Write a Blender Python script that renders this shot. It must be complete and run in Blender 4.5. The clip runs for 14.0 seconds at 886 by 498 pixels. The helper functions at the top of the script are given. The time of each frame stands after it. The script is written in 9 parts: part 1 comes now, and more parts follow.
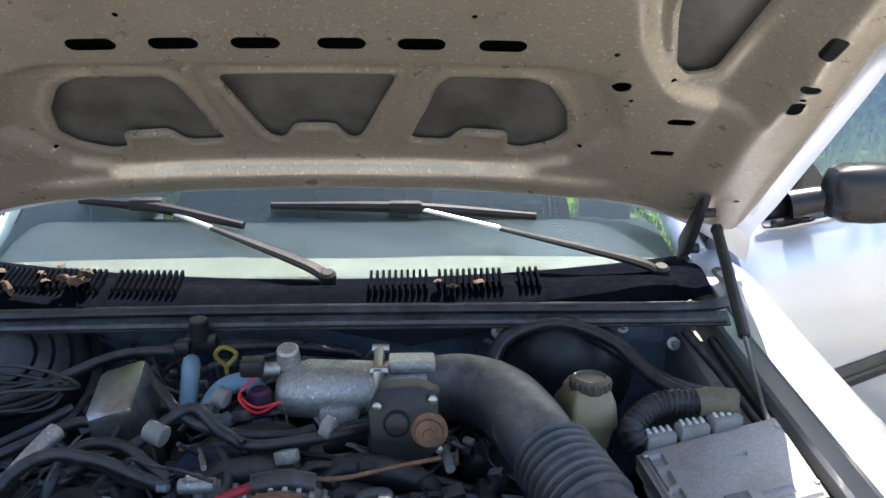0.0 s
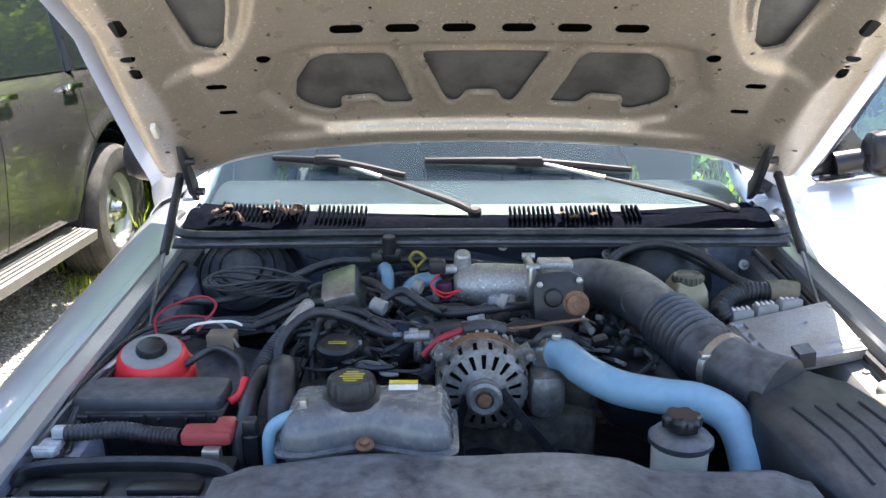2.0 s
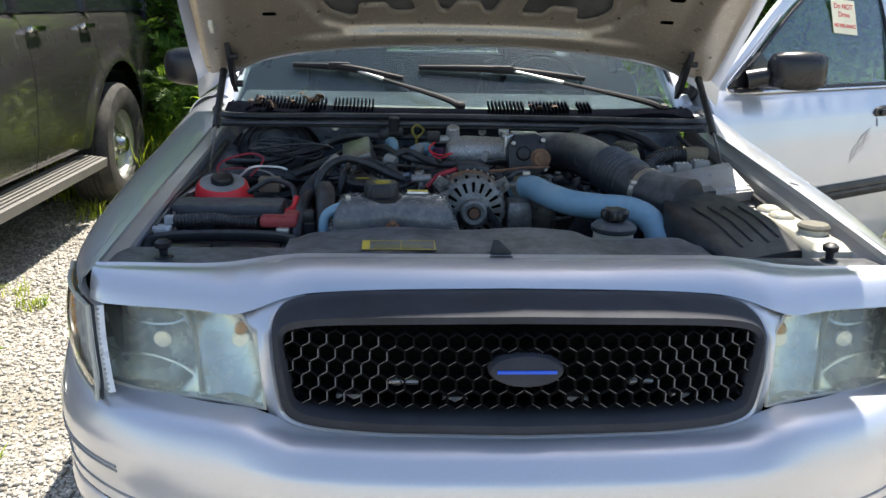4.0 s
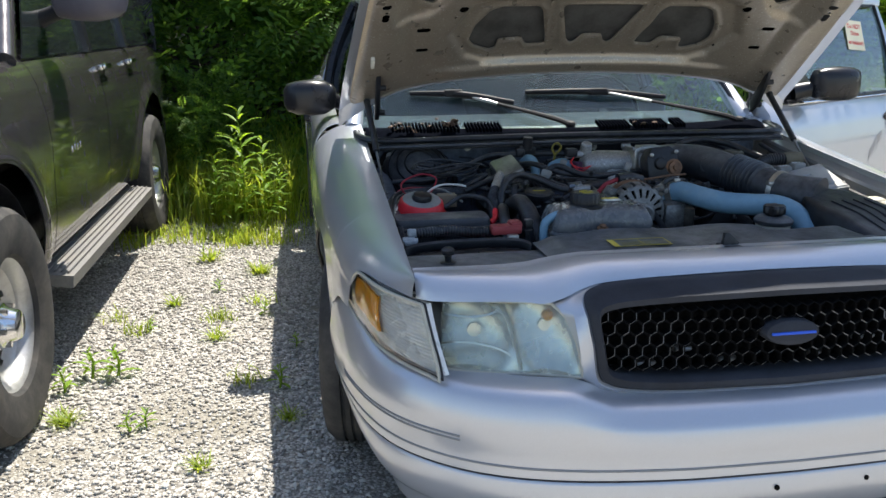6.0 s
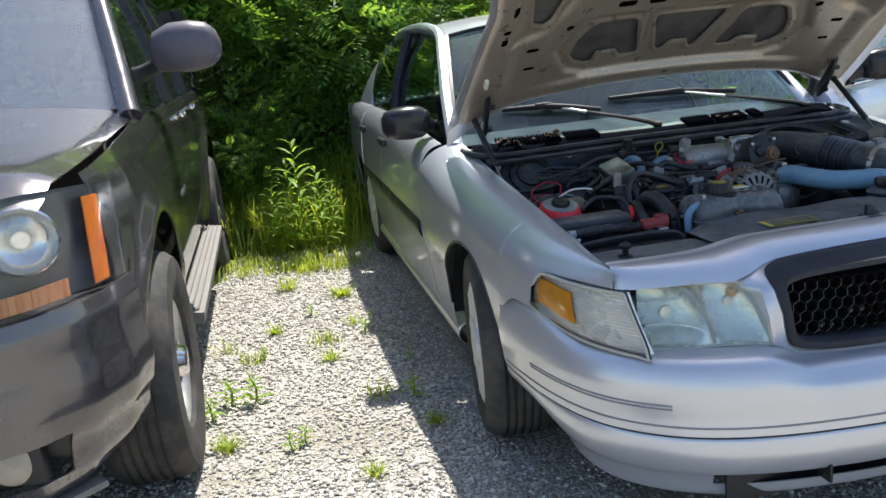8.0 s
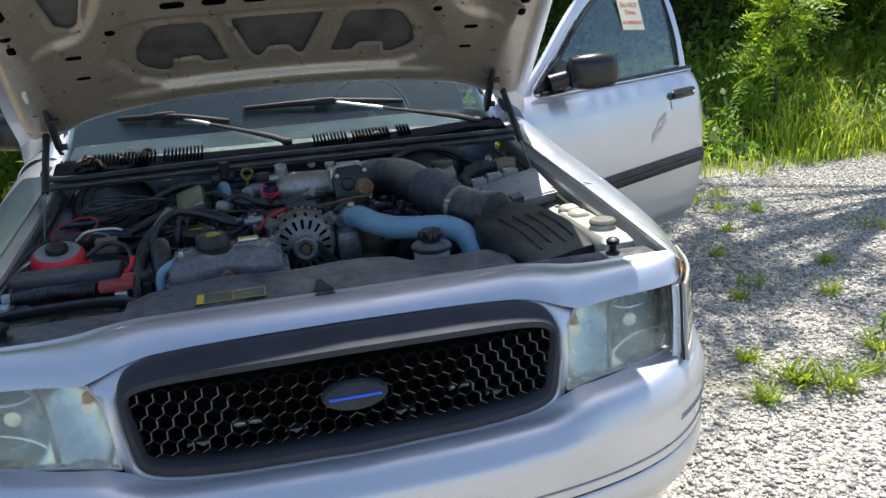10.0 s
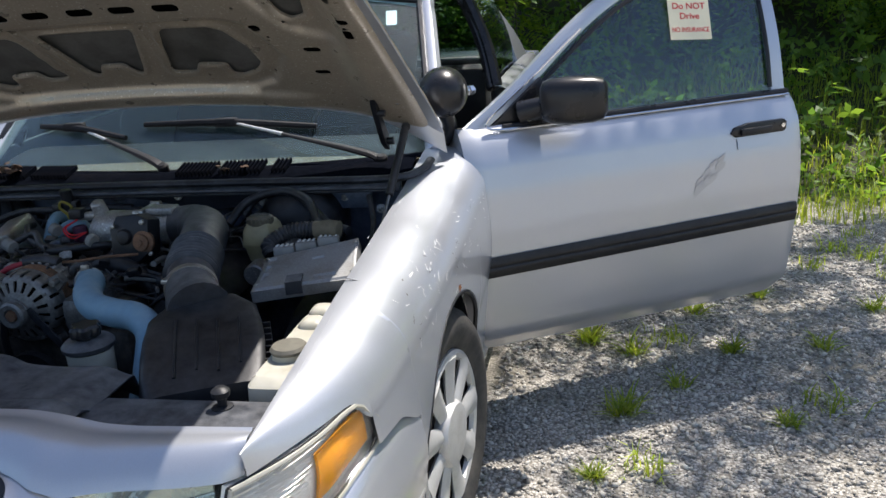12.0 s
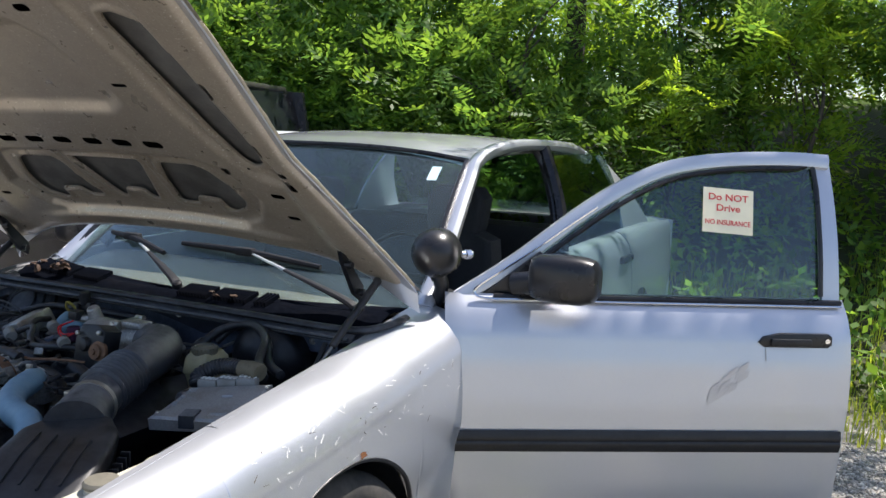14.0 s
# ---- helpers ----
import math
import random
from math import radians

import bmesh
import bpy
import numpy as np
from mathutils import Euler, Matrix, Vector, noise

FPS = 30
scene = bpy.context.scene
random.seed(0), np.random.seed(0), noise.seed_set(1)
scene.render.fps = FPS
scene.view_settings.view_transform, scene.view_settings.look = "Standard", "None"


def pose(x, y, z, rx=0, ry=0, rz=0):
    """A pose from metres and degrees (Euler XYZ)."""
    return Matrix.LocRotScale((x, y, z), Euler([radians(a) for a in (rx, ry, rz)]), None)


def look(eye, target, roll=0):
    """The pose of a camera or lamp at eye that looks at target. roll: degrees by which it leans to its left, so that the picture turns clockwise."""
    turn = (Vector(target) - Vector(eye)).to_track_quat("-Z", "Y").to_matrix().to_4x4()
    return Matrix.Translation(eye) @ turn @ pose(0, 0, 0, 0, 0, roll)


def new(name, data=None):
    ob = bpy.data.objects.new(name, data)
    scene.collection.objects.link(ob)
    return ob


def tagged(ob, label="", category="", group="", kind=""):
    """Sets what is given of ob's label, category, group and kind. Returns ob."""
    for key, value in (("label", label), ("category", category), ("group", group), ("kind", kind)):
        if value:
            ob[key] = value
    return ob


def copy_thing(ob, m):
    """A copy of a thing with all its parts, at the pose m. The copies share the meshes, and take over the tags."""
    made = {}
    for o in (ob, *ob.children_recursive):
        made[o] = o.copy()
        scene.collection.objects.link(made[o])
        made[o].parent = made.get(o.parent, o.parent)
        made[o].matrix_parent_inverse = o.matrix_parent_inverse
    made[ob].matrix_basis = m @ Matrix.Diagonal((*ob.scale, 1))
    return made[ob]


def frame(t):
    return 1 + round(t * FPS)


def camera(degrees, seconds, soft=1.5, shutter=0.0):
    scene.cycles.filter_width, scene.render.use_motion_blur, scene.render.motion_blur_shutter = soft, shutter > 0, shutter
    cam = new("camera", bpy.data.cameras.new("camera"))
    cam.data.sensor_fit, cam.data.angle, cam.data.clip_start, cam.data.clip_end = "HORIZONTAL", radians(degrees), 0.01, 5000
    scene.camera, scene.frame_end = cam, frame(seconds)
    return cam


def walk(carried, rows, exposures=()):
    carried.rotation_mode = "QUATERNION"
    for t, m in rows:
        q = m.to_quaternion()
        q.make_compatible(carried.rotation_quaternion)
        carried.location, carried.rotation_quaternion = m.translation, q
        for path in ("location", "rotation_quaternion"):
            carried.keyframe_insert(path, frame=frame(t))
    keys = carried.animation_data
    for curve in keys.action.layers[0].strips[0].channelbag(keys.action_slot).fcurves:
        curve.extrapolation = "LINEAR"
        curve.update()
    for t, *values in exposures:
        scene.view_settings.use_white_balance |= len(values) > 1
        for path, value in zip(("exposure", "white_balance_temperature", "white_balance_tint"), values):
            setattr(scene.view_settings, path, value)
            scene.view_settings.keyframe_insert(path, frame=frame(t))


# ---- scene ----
cam = camera(56.3, 14.0)
# seconds, place, turn
PATH = [
    (0.0, 0.1490, -0.2560, 1.5045, 74.050, -0.350, -2.650),
    (0.5, 0.0618, -0.4075, 1.5153, 73.453, -0.469, -0.064),
    (1.0, -0.0591, -0.5093, 1.5214, 73.370, 0.126, 0.983),
    (1.5, -0.1194, -0.6324, 1.4992, 73.803, 0.467, 1.245),
    (2.0, -0.1167, -0.7970, 1.4710, 74.660, 0.050, -0.480),
    (2.5, -0.0968, -1.0100, 1.4220, 74.765, -0.120, -0.190),
    (3.0, -0.1225, -1.1700, 1.3870, 74.220, -0.190, 0.060),
    (3.2, -0.1520, -1.2340, 1.3630, 73.620, -0.240, -0.180),
    (5.3, -0.6270, -1.5965, 1.2597, 74.314, -1.032, -9.296),
    (5.5, -0.7638, -1.6133, 1.2879, 74.391, -0.412, -9.819),
    (6.0, -1.0400, -1.6757, 1.3419, 74.907, 0.184, -9.784),
    (6.5, -1.2849, -1.7899, 1.3625, 75.515, 3.301, -10.350),
    (7.0, -1.4850, -1.8361, 1.3976, 76.062, 4.914, -10.730),
    (7.2, -1.5597, -1.8208, 1.3919, 76.115, 5.385, -11.043),
    (7.7, -1.6500, -1.8020, 1.3950, 75.950, 5.600, -11.900),
    (8.5, -1.3300, -1.7520, 1.4020, 75.350, 5.000, -13.600),
    (9.3, -0.7506, -1.6914, 1.4122, 74.633, 4.341, -14.444),
    (9.5, -0.5884, -1.6675, 1.4185, 74.427, 4.446, -14.272),
    (10.0, -0.1241, -1.6032, 1.4157, 73.276, 4.066, -13.459),
    (10.5, 0.2609, -1.4703, 1.4195, 72.309, 4.176, -11.431),
    (11.0, 0.6584, -1.2472, 1.4555, 72.122, 3.637, -9.860),
    (11.5, 1.0733, -1.1291, 1.4587, 72.092, 4.783, 1.027),
    (12.0, 1.3631, -0.9776, 1.4676, 72.184, 4.021, 10.333),
    (12.5, 1.6381, -0.7718, 1.4960, 72.095, -0.313, 14.639),
    (13.0, 1.8858, -0.6682, 1.4991, 71.763, -0.790, 24.461),
    (13.5, 2.0457, -0.6734, 1.5079, 76.744, -1.579, 26.156),
    (14.0, 2.0346, -0.6750, 1.5177, 81.892, -1.715, 26.851),
]
EXPOSURES = [(0.0, 1.77), (0.5, 2.15), (1.0, 2.49), (1.5, 2.5), (2.0, 2.33), (2.5, 1.80), (3.0, 1.53), (5.3, 0.82), (7.2, 0.95), (9.3, 0.85), (11.0, 0.72), (12.5, 0.42), (14.0, 0.72)]
EXPOSURES = [(t, stops, 6700 if t < 2.1 else 6950 if t < 3.1 else 6300 if t == 9.3 else 6480, 14 if t < 2.1 or t > 12 else 10) for t, stops in EXPOSURES]
walk(cam, [(t, pose(*row)) for t, *row in PATH], EXPOSURES)

# ---------------------------------------------------------------- light
SUN_TO = Vector((0.24, 0.43, 1.0)).normalized()
world = bpy.data.worlds.new("sky")
scene.world = world
world.use_nodes = True
wn = world.node_tree
sky = wn.nodes.new("ShaderNodeTexSky")
sky.sky_type, sky.sun_disc = "NISHITA", False
sky.sun_elevation = math.asin(SUN_TO.z)
sky.sun_rotation = math.atan2(SUN_TO.x, SUN_TO.y)
bg = wn.nodes["Background"]
bg.inputs["Strength"].default_value = 0.125
wn.links.new(sky.outputs[0], bg.inputs[0])
sun = new("sun", bpy.data.lights.new("sun", "SUN"))
sun.data.energy, sun.data.angle, sun.data.color = 5.0, radians(0.55), (1.0, 0.95, 0.87)
sun.matrix_world = look(SUN_TO * 50, (0, 0, 0))

# ---------------------------------------------------------------- mesh helpers
def finish(bm, name, mats, sharp=38.0):
    bmesh.ops.recalc_face_normals(bm, faces=bm.faces)
    lim = radians(sharp)
    for f in bm.faces:
        f.smooth = True
    for e in bm.edges:
        if len(e.link_faces) == 2 and e.calc_face_angle(0.0) > lim:
            e.smooth = False
    me = bpy.data.meshes.new(name)
    bm.to_mesh(me)
    bm.free()
    for m in (mats if isinstance(mats, (list, tuple)) else [mats]):
        me.materials.append(m)
    return me


def part(name, bm, mat, parent, label="", sharp=38.0):
    ob = new(name, finish(bm, name, mat, sharp))
    ob.parent = parent
    if label:
        tagged(ob, label)
    return ob


def thing(name, label, category, group="", kind="", m=None):
    ob = new(name)
    ob.empty_display_size = 0.1
    if m is not None:
        ob.matrix_world = m
    return tagged(ob, label, category, group, kind)


def solo(name, bm, mat, label, category, group="", kind="", sharp=38.0):
    return tagged(new(name, finish(bm, name, mat, sharp)), label, category, group, kind)


def share(name, src, parent, m):
    ob = new(name, src.data)
    ob.parent = parent
    ob.matrix_local = m
    return ob


def B():
    return bmesh.new()


def box(bm, c, s, bev=0.0, m=None, seg=2):
    mat = Matrix.Translation(c) @ (m or Matrix.Identity(4)) @ Matrix.Diagonal((*s, 1))
    vs = bmesh.ops.create_cube(bm, size=1, matrix=mat)["verts"]
    if bev > 0:
        es = list({e for v in vs for e in v.link_edges})
        bmesh.ops.bevel(bm, geom=es, offset=bev, segments=seg, affect="EDGES", profile=0.5)
    return bm


def frame_of(d):
    d = Vector(d).normalized()
    a = Vector((0, 0, 1)) if abs(d.z) < 0.9 else Vector((1, 0, 0))
    u = d.cross(a).normalized()
    return u, d.cross(u).normalized(), d


def rings(bm, loops, close=True, caps=(True, True)):
    rows = [[bm.verts.new(p) for p in lp] for lp in loops]
    n = len(rows[0])
    for a, b in zip(rows, rows[1:]):
        for i in range(n if close else n - 1):
            j = (i + 1) % n
            bm.faces.new((a[i], a[j], b[j], b[i]))
    if close and caps[0]:
        bm.faces.new(list(reversed(rows[0])))
    if close and caps[1]:
        bm.faces.new(rows[-1])
    return rows


def lathe(bm, prof, base, axis, seg=24, caps=(True, True), start=0.0):
    """prof: (radius, height along axis) pairs."""
    u, v, d = frame_of(axis)
    base = Vector(base)
    loops = []
    for r, h in prof:
        loops.append([base + d * h + u * (r * math.cos(start + 2 * math.pi * k / seg)) + v * (r * math.sin(start + 2 * math.pi * k / seg)) for k in range(seg)])
    rings(bm, loops, True, caps)
    return bm


def cyl(bm, p0, p1, r0, r1=None, seg=16, bev=0.0):
    p0, p1 = Vector(p0), Vector(p1)
    r1 = r0 if r1 is None else r1
    L = (p1 - p0).length
    if bev:
        prof = [(r0 - bev, 0), (r0, bev), (r1, L - bev), (r1 - bev, L)]
    else:
        prof = [(r0, 0), (r1, L)]
    return lathe(bm, prof, p0, p1 - p0, seg)


def smooth_path(pts, n=8):
    pts = [Vector(p) for p in pts]
    if len(pts) < 3:
        return pts
    ex = [pts[0] * 2 - pts[1]] + pts + [pts[-1] * 2 - pts[-2]]
    out = []
    for i in range(1, len(ex) - 2):
        a, b, c, d = ex[i - 1:i + 3]
        for k in range(n):
            t = k / n
            out.append(0.5 * ((2 * b) + (c - a) * t + (2 * a - 5 * b + 4 * c - d) * t * t + (3 * b - a - 3 * c + d) * t ** 3))
    out.append(pts[-1])
    return out


def tube(bm, pts, r, seg=10, n=6, ribs=0.0, pitch=0.012, flat=1.0):
    """A hose along a smooth path; r a number or one radius per point; ribs: height of convolutions."""
    path = smooth_path(pts, n)
    if isinstance(r, (list, tuple)):
        rr = [v.x for v in smooth_path([(x, 0, 0) for x in r], n)] if len(r) > 2 else list(r)
    else:
        rr = [r] * len(path)
    if ribs:
        dist, fine, fr = 0.0, [path[0]], [rr[0]]
        for k in range(1, len(path)):
            seglen = (path[k] - path[k - 1]).length
            m = max(1, math.ceil(seglen / (pitch / 8)))
            for j in range(1, m + 1):
                fine.append(path[k - 1].lerp(path[k], j / m))
                fr.append(rr[k - 1] + (rr[k] - rr[k - 1]) * j / m)
        run = 0.0
        for k in range(len(fine)):
            if k:
                run += (fine[k] - fine[k - 1]).length
            fr[k] += ribs * (0.5 - 0.5 * math.cos(2 * math.pi * run / pitch)) - ribs
        path, rr = fine, fr
    t0 = (path[1] - path[0]).normalized()
    u, v, _ = frame_of(t0)
    loops = []
    for k, p in enumerate(path):
        t = (path[min(k + 1, len(path) - 1)] - path[max(k - 1, 0)]).normalized()
        u = (u - t * u.dot(t)).normalized()
        v = t.cross(u)
        loops.append([p + u * (rr[k] * math.cos(2 * math.pi * i / seg)) + v * (rr[k] * flat * math.sin(2 * math.pi * i / seg)) for i in range(seg)])
    rings(bm, loops)
    return bm


def sheet(bm, fn, nu, nv, thick=0.0, keep=None):
    """A grid surface fn(u, v), u and v in 0..1, given thickness along its normal."""
    vs = [[bm.verts.new(fn(i / nu, j / nv)) for j in range(nv + 1)] for i in range(nu + 1)]
    fs = []
    for i in range(nu):
        for j in range(nv):
            if keep is None or keep((i + 0.5) / nu, (j + 0.5) / nv):
                fs.append(bm.faces.new((vs[i][j], vs[i + 1][j], vs[i + 1][j + 1], vs[i][j + 1])))
    if thick:
        bmesh.ops.recalc_face_normals(bm, faces=fs)
        bmesh.ops.solidify(bm, geom=fs, thickness=thick)
    lone = [v for v in bm.verts if not v.link_faces]
    bmesh.ops.delete(bm, geom=lone, context="VERTS")
    return vs


def shell(bm, outer, inner, nu, nv):
    """A plate between two grid surfaces, closed round its edges."""
    g = [[[bm.verts.new(fn(i / nu, j / nv)) for j in range(nv + 1)] for i in range(nu + 1)] for fn in (outer, inner)]
    for k in (0, 1):
        for i in range(nu):
            for j in range(nv):
                bm.faces.new((g[k][i][j], g[k][i + 1][j], g[k][i + 1][j + 1], g[k][i][j + 1]))
    edge = [(i, 0) for i in range(nu)] + [(nu, j) for j in range(nv)] + [(i, nv) for i in range(nu, 0, -1)] + [(0, j) for j in range(nv, 0, -1)]
    for (a, b), (c, d) in zip(edge, edge[1:] + edge[:1]):
        bm.faces.new((g[0][a][b], g[0][c][d], g[1][c][d], g[1][a][b]))
    return bm


def prism(bm, poly, base, U, V, depth, bev=0.0):
    """A polygon (2D) in the plane of U and V at base, pushed by depth along U x V."""
    U, V, base = Vector(U), Vector(V), Vector(base)
    W = U.cross(V).normalized()
    a = [bm.verts.new(base + U * x + V * y) for x, y in poly]
    b = [bm.verts.new(base + U * x + V * y + W * depth) for x, y in poly]
    n = len(poly)
    bm.faces.new(list(reversed(a)))
    top = bm.faces.new(b)
    for i in range(n):
        bm.faces.new((a[i], a[(i + 1) % n], b[(i + 1) % n], b[i]))
    if bev:
        bmesh.ops.bevel(bm, geom=list(top.edges), offset=bev, segments=2, affect="EDGES", profile=0.5)
    return bm


def rrect(w, h, r, n=4):
    """A rounded rectangle's outline, centred."""
    out = []
    for cx, cy, a0 in ((w / 2 - r, h / 2 - r, 0), (-w / 2 + r, h / 2 - r, 90), (-w / 2 + r, -h / 2 + r, 180), (w / 2 - r, -h / 2 + r, 270)):
        for k in range(n + 1):
            a = radians(a0 + 90 * k / n)
            out.append((cx + r * math.cos(a), cy + r * math.sin(a)))
    return out


def rounded(poly, times=2):
    """Cut the corners of an outline."""
    for _ in range(times):
        out = []
        for (ax, ay), (bx, by) in zip(poly, poly[1:] + poly[:1]):
            ln = math.hypot(bx - ax, by - ay)
            k = min(0.25, 0.006 / ln)
            out += [(ax + (bx - ax) * k, ay + (by - ay) * k), (bx + (ax - bx) * k, by + (ay - by) * k)]
        poly = out
    return poly


def lerp_table(tab, x):
    if x <= tab[0][0]:
        return tab[0][1]
    for (x0, y0), (x1, y1) in zip(tab, tab[1:]):
        if x <= x1:
            return y0 + (y1 - y0) * (x - x0) / (x1 - x0)
    return tab[-1][1]


def curve_table(tab, x):
    """Like lerp_table, but gliding through the points."""
    n = len(tab)
    if x <= tab[0][0] or x >= tab[-1][0]:
        return lerp_table(tab, x)
    i = max(k for k in range(n - 1) if tab[k][0] <= x)
    (x0, y0), (x1, y1) = tab[i], tab[i + 1]
    h = x1 - x0
    s = (y1 - y0) / h
    sa = (y0 - tab[i - 1][1]) / (x0 - tab[i - 1][0]) if i else s
    sb = (tab[i + 2][1] - y1) / (tab[i + 2][0] - x1) if i + 2 < n else s
    ma = 0.0 if sa * s <= 0 else 2 * sa * s / (sa + s)
    mb = 0.0 if sb * s <= 0 else 2 * sb * s / (sb + s)
    t = (x - x0) / h
    return y0 * (1 + 2 * t) * (1 - t) ** 2 + ma * h * t * (1 - t) ** 2 + y1 * t * t * (3 - 2 * t) + mb * h * t * t * (t - 1)


def sstep(a, b, x):
    t = max(0.0, min(1.0, (x - a) / (b - a)))
    return t * t * (3 - 2 * t)


MIRX = Matrix.Diagonal((-1, 1, 1, 1))


def mirror(bm):
    bmesh.ops.transform(bm, matrix=MIRX, verts=bm.verts)
    bmesh.ops.reverse_faces(bm, faces=bm.faces)
    return bm


# ---------------------------------------------------------------- materials
def material(name, base, rough=0.5, metal=0.0, var=0.0, scale=20.0, bump=0.0, bscale=60.0, second=None, mix=(0.45, 0.65), coat=0.0, mscale=3.0,
             trans=0.0, ior=1.45, alpha=1.0, spec=0.5, rvar=0.0, distance=0.002, per_object=0.0, sss=0.0, dust_toplight=None, specks=None):
    """A noise-varied principled material: base colour with fine grain (var, scale), a second colour in patches (second, mix, mscale), bump."""
    m = bpy.data.materials.new(name)
    m.use_nodes = True
    nt = m.node_tree
    p = nt.nodes["Principled BSDF"]
    L = nt.links.new
    tc = nt.nodes.new("ShaderNodeTexCoord")
    N = nt.nodes.new

    def noise_node(s, detail=4.0, rough_=0.55):
        n = N("ShaderNodeTexNoise")
        n.inputs["Scale"].default_value, n.inputs["Detail"].default_value, n.inputs["Roughness"].default_value = s, detail, rough_
        L(tc.outputs["Object"], n.inputs["Vector"])
        return n
    col = None
    rgb = N("ShaderNodeRGB")
    rgb.outputs[0].default_value = (*base, 1)
    col = rgb.outputs[0]
    if second is not None:
        n = noise_node(mscale, 6.0, 0.62)
        ramp = N("ShaderNodeMapRange")
        ramp.inputs["From Min"].default_value, ramp.inputs["From Max"].default_value = mix
        L(n.outputs["Fac"], ramp.inputs["Value"])
        mx = N("ShaderNodeMix")
        mx.data_type = "RGBA"
        L(ramp.outputs[0], mx.inputs["Factor"])
        L(col, mx.inputs["A"])
        mx.inputs["B"].default_value = (*second, 1)
        col = mx.outputs["Result"]
    if var or per_object:
        n = noise_node(scale)
        mr = N("ShaderNodeMapRange")
        mr.inputs["From Min"].default_value, mr.inputs["From Max"].default_value = 0.3, 0.7
        mr.inputs["To Min"].default_value, mr.inputs["To Max"].default_value = 1 - var, 1 + var
        L(n.outputs["Fac"], mr.inputs["Value"])
        hsv = N("ShaderNodeHueSaturation")
        L(col, hsv.inputs["Color"])
        val = mr.outputs[0]
        if per_object:
            oi = N("ShaderNodeObjectInfo")
            r2 = N("ShaderNodeMapRange")
            r2.inputs["To Min"].default_value, r2.inputs["To Max"].default_value = 1 - per_object, 1 + per_object
            L(oi.outputs["Random"], r2.inputs["Value"])
            mu = N("ShaderNodeMath")
            mu.operation = "MULTIPLY"
            L(val, mu.inputs[0])
            L(r2.outputs[0], mu.inputs[1])
            val = mu.outputs[0]
        L(val, hsv.inputs["Value"])
        col = hsv.outputs[0]
    if specks is not None:
        n = noise_node(150.0, 2.0)
        mr = N("ShaderNodeMapRange")
        mr.inputs["From Min"].default_value, mr.inputs["From Max"].default_value = 0.66, 0.70
        L(n.outputs["Fac"], mr.inputs["Value"])
        mx = N("ShaderNodeMix")
        mx.data_type = "RGBA"
        L(mr.outputs[0], mx.inputs["Factor"])
        L(col, mx.inputs["A"])
        mx.inputs["B"].default_value = (*specks, 1)
        col = mx.outputs["Result"]
    if dust_toplight is not None:
        # settled dust plus painted skylight on upward faces, broken up by noise
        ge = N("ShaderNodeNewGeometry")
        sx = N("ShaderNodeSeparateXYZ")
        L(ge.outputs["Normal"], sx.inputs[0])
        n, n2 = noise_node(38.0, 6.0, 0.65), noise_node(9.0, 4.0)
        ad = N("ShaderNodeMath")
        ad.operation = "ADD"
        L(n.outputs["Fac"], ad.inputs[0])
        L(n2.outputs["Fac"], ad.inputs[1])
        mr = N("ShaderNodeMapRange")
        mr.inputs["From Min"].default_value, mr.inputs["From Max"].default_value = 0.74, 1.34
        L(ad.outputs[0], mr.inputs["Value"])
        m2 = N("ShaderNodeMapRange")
        m2.inputs["From Min"].default_value, m2.inputs["From Max"].default_value, m2.inputs["To Max"].default_value = 0.1, 0.95, dust_toplight[3]
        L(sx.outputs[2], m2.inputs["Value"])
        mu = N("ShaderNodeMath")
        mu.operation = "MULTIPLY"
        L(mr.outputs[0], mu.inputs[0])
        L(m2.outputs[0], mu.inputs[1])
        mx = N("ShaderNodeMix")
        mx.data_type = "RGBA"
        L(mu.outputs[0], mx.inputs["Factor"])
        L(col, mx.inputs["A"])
        mx.inputs["B"].default_value = (*dust_toplight[:3], 1)
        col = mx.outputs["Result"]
    L(col, p.inputs["Base Color"])
    p.inputs["Roughness"].default_value = rough
    if rvar:
        n = noise_node(mscale * 2.5, 5.0)
        mr = N("ShaderNodeMapRange")
        mr.inputs["From Min"].default_value, mr.inputs["From Max"].default_value = 0.3, 0.7
        mr.inputs["To Min"].default_value, mr.inputs["To Max"].default_value = max(0.02, rough - rvar), min(1, rough + rvar)
        L(n.outputs["Fac"], mr.inputs["Value"])
        L(mr.outputs[0], p.inputs["Roughness"])
    p.inputs["Metallic"].default_value = metal
    p.inputs["IOR"].default_value = ior
    p.inputs["Specular IOR Level"].default_value = spec
    p.inputs["Transmission Weight"].default_value = trans
    p.inputs["Alpha"].default_value = alpha
    p.inputs["Coat Weight"].default_value = coat
    p.inputs["Coat Roughness"].default_value = 0.06
    if sss:
        p.inputs["Subsurface Weight"].default_value = sss
        p.inputs["Subsurface Radius"].default_value = (0.02, 0.02, 0.015)
    if bump:
        n = noise_node(bscale, 5.0)
        b = N("ShaderNodeBump")
        b.inputs["Strength"].default_value, b.inputs["Distance"].default_value = bump, distance
        L(n.outputs["Fac"], b.inputs["Height"])
        L(b.outputs[0], p.inputs["Normal"])
    return m


